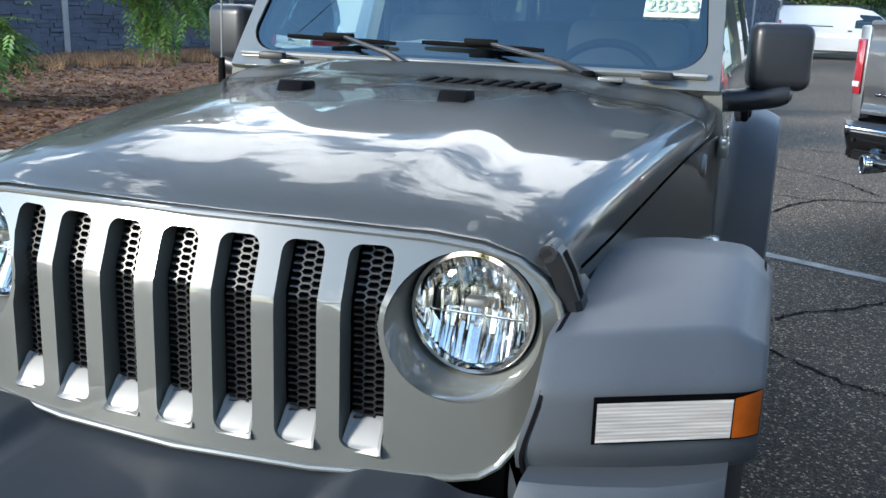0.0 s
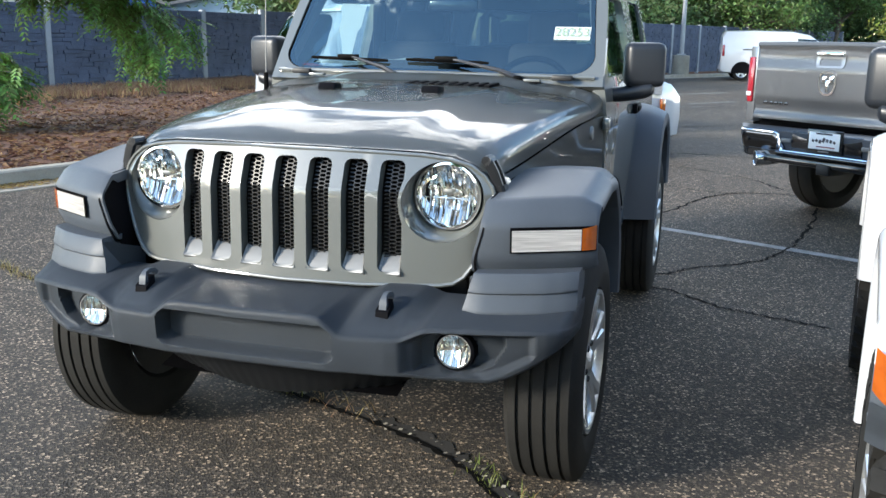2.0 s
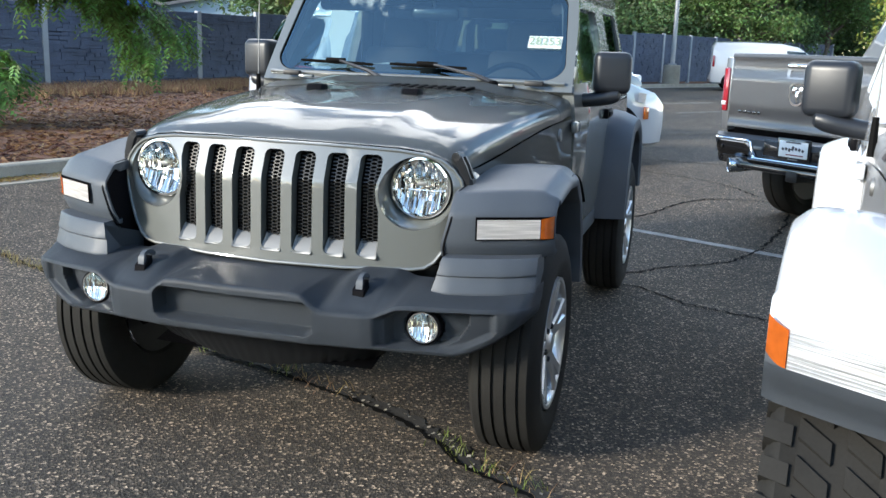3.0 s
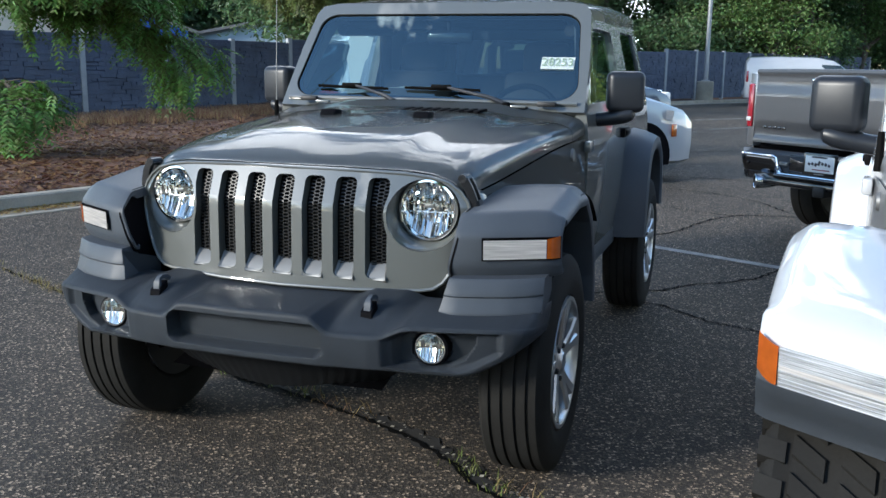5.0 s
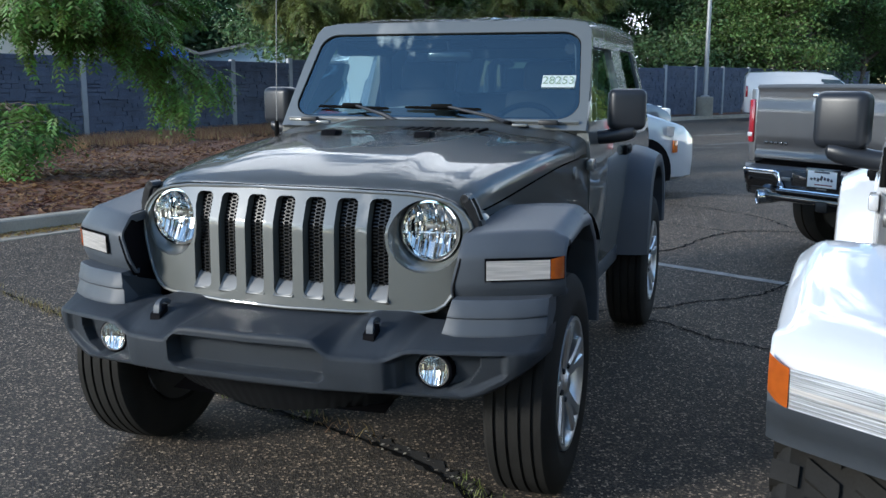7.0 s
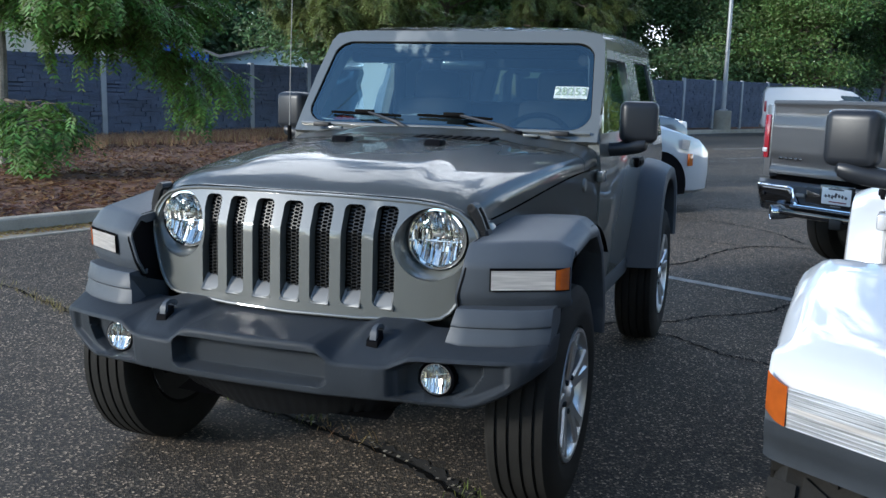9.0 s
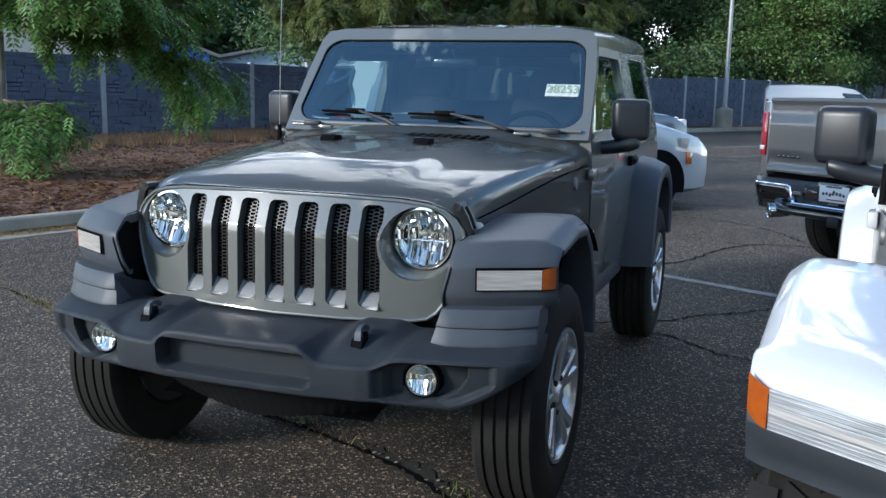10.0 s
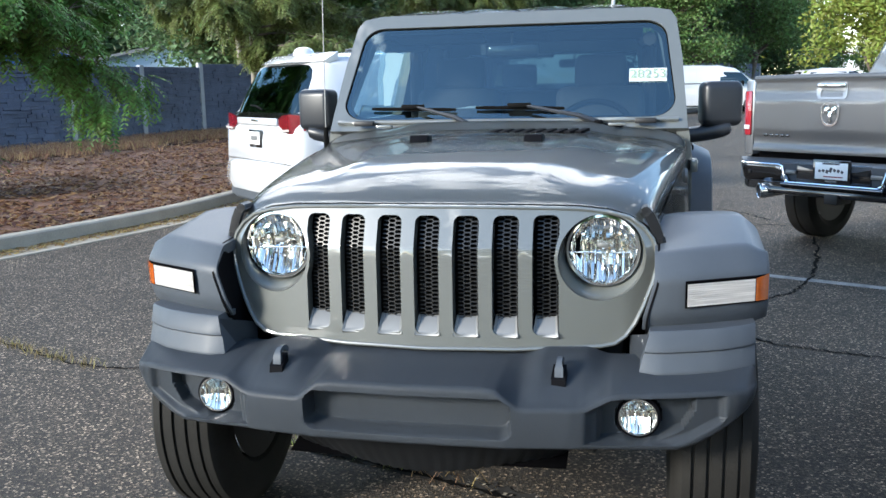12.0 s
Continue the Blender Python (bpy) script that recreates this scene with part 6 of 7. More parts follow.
    part("bumper_middle", loft([[(x, 0.028, 0.618), (x, 0.012, 0.60), (x, 0.012, 0.585), (x, 0.035, 0.565), (x, 0.07, 0.56), (x, 0.07, 0.62)] for x in (-0.45, -0.2, 0.0, 0.2, 0.45)]), DARKENED_CHROME, root, "chrome lower lip, darkened as if mirroring the ground", angle=50)
    part("chrome_lip", tube([(x, 0.018, 0.612) for x in (-0.41, -0.2, 0, 0.2, 0.41)], 0.008, 8), CHROME, root)
    part("bumper_skirt", box((0, 0.13, 0.535), (1.3, 0.15, 0.06), 0.02), GLOSS_BLACK, root)
    part("plate_recess", box((0, 0.062, 0.69), (0.66, 0.02, 0.15), 0.008), GLOSS_BLACK, root)
    pf = part("plate_frame", box((0, 0.040, 0.712), (0.335, 0.014, 0.178), 0.006), GLOSS_BLACK, root)
    part("plate", box((0, 0.031, 0.717), (0.285, 0.006, 0.125), 0.002), PLATE_WHITE, pf, "white paper dealer plate with dark scrawl")
    rng = random.Random(4)
    for i in range(7):                                     # unreadable writing as bars
        part("writing_bar", box((-0.10 + i * 0.033, 0.0265, 0.72 + rng.uniform(-0.008, 0.008)), (0.022, 0.003, rng.uniform(0.016, 0.042)), 0, m=pose(0, 0, 0, 0, 25, 0)), DECAL, pf)
    part("writing_bar", box((0.02, 0.0265, 0.675), (0.17, 0.003, 0.008)), RED_LENS, pf)
    part("writing_bar", box((0, 0.0265, 0.772), (0.15, 0.003, 0.012)), DECAL, pf)
    part("frame_writing", box((0, 0.0315, 0.640), (0.10, 0.003, 0.010)), SATIN, pf)
    part("rear_axle", join(tube([(-0.8, 1.22, 0.42), (0.8, 1.22, 0.42)], 0.05, 10), box((0, 1.2, 0.42), (0.3, 0.3, 0.26), 0.08, 3), box((0.45, 1.2, 0.60), (0.1, 2.2, 0.14), 0.02), box((-0.45, 1.2, 0.60), (0.1, 2.2, 0.14), 0.02)), DARK_METAL, root)
    part("hitch", box((0, 0.14, 0.50), (0.12, 0.2, 0.08), 0.01), DARK_METAL, root)

    # cab and bonnet
    def ring(y, zr, w, wr, zb=0.55):
        return [(-w * 0.92, y, zb), (-w, y, zb + 0.15), (-w, y, 1.30), (-w * 0.97, y, 1.38), (-wr, y, zr - 0.06), (-wr * 0.85, y, zr), (0, y, zr + 0.015), (wr * 0.85, y, zr), (wr, y, zr - 0.06), (w * 0.97, y, 1.38), (w, y, 1.30), (w, y, zb + 0.15), (w * 0.92, y, zb)]
    part("cab", loft([ring(2.02, 1.80, 1.0, 0.72), ring(2.12, 1.92, 1.0, 0.76), ring(2.8, 1.98, 1.0, 0.76), ring(3.6, 1.95, 1.0, 0.74), ring(4.05, 1.62, 1.0, 0.80), ring(4.3, 1.40, 1.0, 0.86)]), SILVER_PAINT, root, angle=40)
    part("bonnet", loft([ring(4.3, 1.36, 1.0, 0.86), ring(5.2, 1.30, 0.99, 0.84), ring(5.55, 1.18, 0.95, 0.8), ring(5.62, 0.98, 0.9, 0.75)]), SILVER_PAINT, root, angle=40)
    part("rear_window", sheet([(-0.66, 1.45), (0.66, 1.45), (0.60, 1.80), (-0.60, 1.80)], [], lambda x, z: (x, 1.99 + 0.12 * ease(1.70, 1.90, z) * 0.4, z), (), (), (0, 0.01, 0)), PRIVACY, root)
    for s in (-1, 1):
        part("side_window", sheet([(2.25, 1.42), (4.0, 1.42), (3.55, 1.84), (2.3, 1.86)], [], lambda y, z: (s * (0.985 - 0.235 * ease(1.36, 1.92, z) + 0.006), y, z), (2.6, 3.0, 3.4), (1.5, 1.6, 1.7, 1.8), (-s * 0.008, 0, 0)), PRIVACY, root)
    return root


pickup(pose(1.92, 4.50, 0, 0, 0, -41) @ Matrix.Diagonal((0.92, 1, 1, 1)))


# ---- minivan and cargo van ----
def van_ring(y, w, zb, zbelt, zr, inset, k=0.80):
    """One cross section, from the sill over the roof to the other sill."""
    half = [(w * 0.86, zb), (w * 0.97, zb + 0.05), (w, zb + 0.25), (w * 1.0, zbelt - 0.15), (w * 0.985, zbelt), (w - inset * 0.45, (zbelt + zr) / 2), (w - inset, zr - 0.10), (w - inset - 0.06, zr - 0.03), (w - inset - 0.22, zr), (0, zr + 0.02)]
    return [(x, y, z) for x, z in half] + [(-x, y, z) for x, z in reversed(half[:-1])]


def minivan(m):
    """Long axis +y forwards, origin under the middle of the rear bumper."""
    root = thing("minivan", m, "white minivan with a dark rear window and red tail lamps, parked", "car")
    st = [(0.02, 0.84, 0.42, 0.80, 0.86, 0.05), (0.06, 0.93, 0.30, 0.98, 1.06, 0.05), (0.14, 0.975, 0.24, 1.05, 1.14, 0.08), (0.26, 0.99, 0.22, 1.06, 1.40, 0.15), (0.42, 1.0, 0.22, 1.06, 1.66, 0.19), (0.56, 1.0, 0.22, 1.06, 1.735, 0.20), (1.2, 1.005, 0.22, 1.05, 1.775, 0.20), (2.2, 1.005, 0.22, 1.03, 1.775, 0.20), (3.0, 1.0, 0.22, 1.01, 1.70, 0.20), (3.5, 0.995, 0.22, 1.0, 1.50, 0.16), (3.95, 0.985, 0.22, 0.98, 1.18, 0.07), (4.4, 0.965, 0.22, 0.94, 1.06, 0.06), (4.8, 0.92, 0.22, 0.86, 0.96, 0.06), (5.02, 0.84, 0.23, 0.74, 0.82, 0.08), (5.14, 0.70, 0.25, 0.60, 0.66, 0.1), (5.17, 0.55, 0.3, 0.52, 0.55, 0.1)]
    body = part("body", loft([van_ring(*a) for a in st]), WHITE_PAINT, root, angle=38)

    def back_y(z):                                         # the tailgate's slope
        return lerp_at([(0.80, 0.03), (1.06, 0.07), (1.14, 0.14), (1.40, 0.27), (1.66, 0.43), (1.74, 0.56)], z)

    gl = [(-0.74, 1.16), (0.74, 1.16), (0.80, 1.18), (0.82, 1.24), (0.80, 1.36), (0.74, 1.50), (0.68, 1.585), (0.58, 1.635), (0.40, 1.65), (-0.40, 1.65), (-0.58, 1.635), (-0.68, 1.585), (-0.74, 1.50), (-0.80, 1.36), (-0.82, 1.24), (-0.80, 1.18)]
    part("rear_window", sheet(gl, [], lambda x, z: (x, back_y(z) - 0.050 + 0.06 * (x / 0.8) ** 4, z), [-0.6, -0.3, 0, 0.3, 0.6], [1.25, 1.35, 1.45, 1.55], (0, 0.012, 0)), PRIVACY, root, "dark tinted rear window")
    part("window_sill", surf(16, 2, lambda u, v: ((u - 0.5) * 1.76, 0.065 + 0.06 * abs(2 * u - 1) ** 4 + 0.03 * v, 1.105 + 0.06 * v), 0.012), GLOSS_BLACK, root)
    part("spoiler", loft([[(x, 0.40 + 0.10 * (x / 0.78) ** 4, 1.70), (x, 0.34 + 0.12 * (x / 0.78) ** 4, 1.675), (x, 0.42 + 0.1 * (x / 0.78) ** 4, 1.655), (x, 0.62, 1.69), (x, 0.62, 1.765)] for x in [-0.78 + 0.13 * i for i in range(13)]]), WHITE_PAINT, root, angle=50)
    part("garnish", box((0, 0.035, 1.075), (1.05, 0.03, 0.075), 0.02, 3), WHITE_PAINT, root)
    part("emblem", box((0, 0.016, 1.085), (0.19, 0.012, 0.022), 0.006), CHROME, root)
    part("rear_wiper", tube([(0.0, 0.105, 1.19), (-0.22, 0.13, 1.225), (-0.42, 0.15, 1.235)], 0.010, 6), SEAL, root)
    pl = part("plate_frame", box((0, 0.012, 0.895), (0.31, 0.02, 0.185), 0.006), GLOSS_BLACK, root)
    part("plate", box((0, 0.0, 0.90), (0.26, 0.006, 0.13), 0.003), PLATE_WHITE, pl)
    part("writing_bar", box((0, -0.0045, 0.90), (0.18, 0.003, 0.05)), SATIN, pl)
    part("writing_bar", box((0, 0.0, 0.818), (0.07, 0.004, 0.012)), SATIN, pl)
    for x in (-0.45, 0.55):
        part("badge_bar", box((x, 0.03, 0.86), (0.16, 0.012, 0.022), 0.004), SATIN, root)
    part("rear_bumper", loft([[(s * 1.0, y, 0.34), (s * 1.0, y - 0.03, 0.42), (s * 1.0, y - 0.01, 0.62), (s * 1.0, y + 0.06, 0.66), (s * 1.0, y + 0.1, 0.50), (s * 1.0, y + 0.08, 0.33)] for s, y in ((-1.0, 0.42), (-0.985, 0.20), (-0.90, 0.04), (-0.6, -0.03), (0, -0.05), (0.6, -0.03), (0.90, 0.04), (0.985, 0.20), (1.0, 0.42))]), WHITE_PAINT, root, angle=50)
    part("lower_valance", loft([[(s, y + 0.03, 0.22), (s, y, 0.25), (s, y, 0.345), (s, y + 0.1, 0.345), (s, y + 0.1, 0.22)] for s, y in ((-0.98, 0.30), (-0.90, 0.06), (-0.6, -0.01), (0, -0.03), (0.6, -0.01), (0.90, 0.06), (0.98, 0.30))]), PLASTIC, root)
    for s in (-1, 1):
        def lamp(u, v):
            a = u * 1.0
            x = 0.56 + 0.425 * min(1, a * 1.7)
            y = back_y(1.0) - 0.020 + 0.10 * ease(0.80, 1.0, x) + (0.62 * max(0, a - 0.58))
            bow = math.sin(math.pi * min(1.0, u * 1.25 + 0.06))
            z0, z1 = 1.060 - 0.095 * bow, 1.100 + 0.055 * bow
            return (s * x, y - 0.004, z0 + (z1 - z0) * v)
        tl = part("tail_lamp", surf(24, 5, lamp, 0.03), RED_LENS, root, "wide red tail lamp", angle=50)
        part("reverse_lens", surf(8, 2, lambda u, v: (s * (0.64 + 0.20 * u), 0.016, 0.978 + 0.022 * v + 0.012 * u), 0.02), FROST_LENS, tl)
        for (a, b, c, d) in ((0.72, 1.55, 1.45, 0.92), (1.68, 2.72, 2.66, 1.68), (2.84, 3.62, 3.22, 2.84)):
            part("side_window", sheet([(a, 1.10), (b, 1.10), (c, 1.56 if b < 3 else 1.50), (d, 1.56)], [], lambda y, z: (s * (0.992 - 0.185 * ease(1.04, 1.72, z) ** 0.9), y, z), (), (1.2, 1.3, 1.4, 1.5), (-s * 0.01, 0, 0)), PRIVACY, root)
        part("roof_rail", tube([(s * 0.70, 0.75, 1.775), (s * 0.71, 0.9, 1.80), (s * 0.71, 2.6, 1.80), (s * 0.70, 2.8, 1.765)], 0.014, 8), SATIN, root)
        part("front_lamp", surf(10, 4, lambda u, v: (s * (0.985 - 0.28 * u ** 1.5), 4.46 + 0.50 * u, 0.80 + 0.10 * v - 0.03 * u + 0.02 * (1 - u) * v), 0.03), FROST_LENS, root, "clear headlamp")
        part("side_marker", box((s * 0.955, 4.63, 0.66), (0.03, 0.085, 0.16), 0.012, 2, pose(0, 0, 0, 0, 0, s * 10)), AMBER_LENS, root, "amber side marker")
        for wy in (1.02, 4.11):
            road_wheel(root, s * 0.885, wy, 0.345, 0.235, s)
            ring_o = [(wy + 0.43 * math.cos(a), 0.345 + 0.43 * math.sin(a)) for a in [i * math.pi / 14 - 0.25 for i in range(18)]]
            part("wheel_arch", sheet(ring_o, [], lambda y, z: (s * 1.004, y, max(0.2, z)), (), (), (-s * 0.02, 0, 0)), DARK_PLASTIC, root)
        part("door_mirror", box((s * 1.08, 3.32, 1.10), (0.16, 0.10, 0.13), 0.03, 3), WHITE_PAINT, root)
    part("wind_screen", sheet([(-0.80, 0.05), (0.80, 0.05), (0.66, 0.95), (-0.66, 0.95)], [], lambda x, q: (x, 3.98 - 0.86 * q, 1.17 + 0.53 * q + 0.02), (-0.4, 0, 0.4), (0.25, 0.5, 0.75), (0, 0.01, 0.01)), PRIVACY, root)
    part("roof_pod", lathe([(0.0, 0.12), (0.04, 0.115), (0.075, 0.09), (0.092, 0.05), (0.096, 0.001)], 24, "z", (-0.10, 0.66, 1.748)), WHITE_PAINT, root, "small white roof dome")
    part("front_grille", box((0, 5.15, 0.55), (0.9, 0.05, 0.10), 0.02), GLOSS_BLACK, root)
    return root


minivan(pose(-3.46, 6.30, 0, 0, 0, -44))


def cargo_van(m):
    root = thing("cargo_van", m, "small white cargo van parked beside the far fence", "van")
    st = [(0.02, 0.86, 0.40, 0.95, 1.1, 0.05), (0.06, 0.90, 0.30, 1.05, 1.70, 0.08), (0.16, 0.915, 0.27, 1.08, 1.84, 0.10), (1.2, 0.92, 0.27, 1.08, 1.88, 0.10), (2.6, 0.92, 0.27, 1.06, 1.86, 0.11), (3.2, 0.92, 0.27, 1.05, 1.74, 0.13), (3.55, 0.92, 0.27, 1.04, 1.52, 0.12), (3.95, 0.91, 0.27, 1.02, 1.20, 0.06), (4.4, 0.89, 0.27, 0.95, 1.06, 0.06), (4.65, 0.82, 0.27, 0.84, 0.92, 0.08), (4.74, 0.70, 0.30, 0.62, 0.70, 0.1)]
    part("body", loft([van_ring(*a) for a in st]), WHITE_PAINT, root, angle=38)
    for s in (-1, 1):
        part("front_window", sheet([(2.62, 1.12), (3.85, 1.12), (3.42, 1.56), (2.66, 1.60)], [], lambda y, z: (s * (0.925 - 0.115 * ease(1.05, 1.8, z)), y, z), (), (1.2, 1.3, 1.4, 1.5), (-s * 0.01, 0, 0)), PRIVACY, root)
        part("slide_rail", box((s * 0.925, 1.35, 1.16), (0.012, 1.1, 0.03), 0.004), SEAL, root)
        part("side_panel", sheet(rrect(0.5, 1.75, 1.22, 1.70, 0.06), [rrect(0.515, 1.735, 1.235, 1.685, 0.05)], lambda y, z: (s * (0.926 - 0.095 * ease(1.05, 1.85, z)), y, z), (), (1.3, 1.4, 1.5, 1.6), (-s * 0.01, 0, 0)), WHITE_PAINT, root)
        part("tail_lamp", box((s * 0.90, 0.10, 1.12), (0.06, 0.09, 0.42), 0.02), RED_LENS, root)
        for wy in (0.82, 3.93):
            road_wheel(root, s * 0.80, wy, 0.325, 0.21, s)
            part("wheel_arch", sheet([(wy + 0.39 * math.cos(a), 0.325 + 0.39 * math.sin(a)) for a in [i * math.pi / 14 - 0.1 for i in range(16)]], [], lambda y, z: (s * 0.924, y, max(0.28, z)), (), (), (-s * 0.02, 0, 0)), DARK_PLASTIC, root)
        part("door_handle", box((s * 0.928, 2.48, 1.02), (0.02, 0.14, 0.035), 0.008), SEAL, root)
        part("door_mirror", box((s * 1.02, 3.45, 1.15), (0.16, 0.10, 0.2), 0.03), SEAL, root)
    part("wind_screen", sheet([(-0.72, 0.05), (0.72, 0.05), (0.62, 0.95), (-0.62, 0.95)], [], lambda x, q: (x, 4.0 - 0.82 * q, 1.20 + 0.55 * q), (-0.3, 0.3), (0.3, 0.6), (0, 0.01, 0.01)), PRIVACY, root)
    return root


cargo_van(pose(0.525, 37.3, 0, 0, 0, -84) @ Matrix.Scale(1.04, 4))


def far_suv(name, m, label, paint):
    """A car far off: full shape, plainer parts."""
    root = thing(name, m, label, "car")
    st = [(0.02, 0.84, 0.45, 0.95, 1.1, 0.05), (0.10, 0.93, 0.34, 1.08, 1.35, 0.08), (0.4, 0.96, 0.32, 1.10, 1.70, 0.16), (1.4, 0.97, 0.32, 1.10, 1.80, 0.18), (2.6, 0.97, 0.32, 1.08, 1.76, 0.18), (3.2, 0.96, 0.32, 1.06, 1.46, 0.13), (3.6, 0.95, 0.32, 1.04, 1.14, 0.06), (4.4, 0.93, 0.32, 0.98, 1.06, 0.06), (4.72, 0.86, 0.34, 0.86, 0.95, 0.06), (4.80, 0.74, 0.40, 0.66, 0.72, 0.08)]
    part("body", loft([van_ring(*a) for a in st]), paint, root, angle=38)
    for s in (-1, 1):
        for a, b, c, d in ((0.5, 1.5, 1.46, 0.7), (1.6, 2.5, 2.44, 1.6), (2.58, 3.35, 2.95, 2.56)):
            part("side_window", sheet([(a, 1.16), (b, 1.16), (c, 1.60), (d, 1.60)], [], lambda y, z: (s * (0.968 - 0.16 * ease(1.08, 1.72, z)), y, z), (), (1.3, 1.45), (-s * 0.01, 0, 0)), PRIVACY, root)
        part("front_lamp", box((s * 0.70, 4.66, 0.90), (0.30, 0.12, 0.16), 0.03), FROST_LENS, root)
        for wy in (0.95, 3.85):
            road_wheel(root, s * 0.83, wy, 0.38, 0.25, s)
            part("wheel_arch", sheet([(wy + 0.45 * math.cos(a), 0.38 + 0.45 * math.sin(a)) for a in [i * math.pi / 14 - 0.1 for i in range(16)]], [], lambda y, z: (s * 0.974, y, max(0.33, z)), (), (), (-s * 0.02, 0, 0)), DARK_PLASTIC, root)
    g = part("front_grille", box((0, 4.80, 0.80), (0.95, 0.05, 0.40), 0.04), GLOSS_BLACK, root)
    part("grille_cross", join(box((0, 4.84, 0.80), (0.90, 0.03, 0.06), 0.01), box((0, 4.84, 0.80), (0.07, 0.03, 0.38), 0.01), box((0, 4.84, 0.985), (0.95, 0.03, 0.03), 0.01)), CHROME, g)
    part("wind_screen", sheet([(-0.78, 0.05), (0.78, 0.05), (0.68, 0.95), (-0.68, 0.95)], [], lambda x, q: (x, 3.62 - 0.78 * q, 1.17 + 0.50 * q), (-0.3, 0.3), (0.3, 0.6), (0, 0.01, 0.01)), PRIVACY, root)
    part("rear_window", sheet([(-0.7, 1.2), (0.7, 1.2), (0.62, 1.62), (-0.62, 1.62)], [], lambda x, z: (x, 0.02 + 0.32 * ease(1.0, 1.8, z), z), (), (), (0, 0.01, 0)), PRIVACY, root)
    return root


far_suv("dark_car", pose(-4.18, 9.27, 0, 0, 0, -45) @ Matrix.Scale(1.08, 4), "dark navy car with a chrome cross grille, parked behind the minivan", NAVY_PAINT)
far_suv("white_car", pose(7.6, 48.0, 0, 0, 0, -80), "white sport-utility car parked far off under trees", WHITE_PAINT)

# ---- white off-road car ----
white_car = off_roader("white_off_road_car", pose(2.50, -1.10, 0.0, 0, 0, -6.5), "white off-road car with painted flares and blocky tyres, parked on asphalt", WHITE_PAINT, WHITE_PAINT, 0.410, 0.285, True)
hood_bars(white_car)


# ---- houses beyond the fence ----
BLUE_WALL = mat("blue_siding", (0.02, 0.10, 0.42), 0.6, vary=0.08, scale=1.0, bump=0.2, bump_scale=8)
PALE_WALL = mat("pale_blue_siding", (0.42, 0.52, 0.60), 0.7, vary=0.08, scale=1.0, bump=0.2, bump_scale=8)
BEIGE_WALL = mat("beige_siding", (0.55, 0.50, 0.42), 0.7, vary=0.08, scale=1.0, bump=0.2, bump_scale=8)
ROOF_TILE = mat("roof_shingle", (0.09, 0.085, 0.085), 0.9, vary=0.2, scale=1.5, bump=0.6, bump_scale=14, fine=0.2)
FASCIA_GREY = mat("grey_fascia", (0.16, 0.16, 0.165), 0.6, vary=0.08)
TRIM_WHITE = mat("white_trim", (0.70, 0.70, 0.68), 0.5, vary=0.05)


def house(m, w, d, eave, ridge, peak, wall, label):
    """Gable to the front; peak: where the ridge stands across the front, 0 to 1."""
    root = thing("house", m, label, "house")
    px = -w / 2 + w * peak
    part("wall", prism([(-w / 2, 0), (w / 2, 0), (w / 2, eave), (px, ridge), (-w / 2, eave)], "y", 0, d), wall, root)
    for a, b in (((-w / 2, eave), (px, ridge)), ((px, ridge), (w / 2, eave))):
        t = (Vector(b) - Vector(a)).normalized()
        e0, e1 = Vector(a) - t * (0.45 if a[0] != px else 0), Vector(b) + t * (0.45 if b[0] != px else 0)
        nrm = Vector((-t.y, t.x)) * 0.14
        r = part("roof", prism([tuple(e0), tuple(e1), tuple(e1 + nrm), tuple(e0 + nrm)], "y", -0.4, d + 0.4), ROOF_TILE, root)
        part("fascia", prism([tuple(e0 - nrm * 0.1), tuple(e1 - nrm * 0.1), tuple(e1 + nrm), tuple(e0 + nrm)], "y", -0.44, -0.402), FASCIA_GREY, r)
    win = part("window", box((0.25 * w, -0.01, 1.5), (1.2, 0.08, 1.1), 0.01), TRIM_WHITE, root)
    part("pane", box((0.25 * w, -0.06, 1.5), (1.05, 0.02, 0.95)), PRIVACY, win)
    return root


house(pose(-27.6, 36.6, 0, 0, 0, 37), 3.9, 8, 2.95, 3.9, 0.30, BLUE_WALL, "bright blue house with a dark shingle gable roof beyond the fence")
house(pose(-25.2, 45.5, 0, 0, 0, 33), 9.5, 8, 2.9, 3.9, 0.5, PALE_WALL, "pale blue house with a long dark roof beyond the fence")
house(pose(-33.0, 31.0, 0, 0, 0, 46), 11.0, 9, 3.0, 4.6, 0.5, BEIGE_WALL, "beige house with a low gable roof beyond the fence")

# ---- lamp post ----
POLE_METAL = mat("pole_metal", (0.30, 0.31, 0.32), 0.5, metal=0.5, vary=0.1, scale=2.0)
lp = thing("lamp_post", pose(-1.0, 38.5, 0), "grey steel lamp post on a round concrete footing", "lamp post")
part("footing", lathe([(0.0, 0.0), (0.0, 0.36), (0.88, 0.35), (0.92, 0.32), (0.92, 0.0)], 28, "z"), CONCRETE, lp)
part("base_plate", box((0, 0, 0.95), (0.34, 0.34, 0.05), 0.01), POLE_METAL, lp)
part("pole", tube([(0, 0, 0.95), (0, 0, 4.5), (0, 0, 8.4)], [0.10, 0.085, 0.07], 14), POLE_METAL, lp)
part("lamp_head", box((0.35, 0, 8.4), (0.9, 0.35, 0.14), 0.04), POLE_METAL, lp)

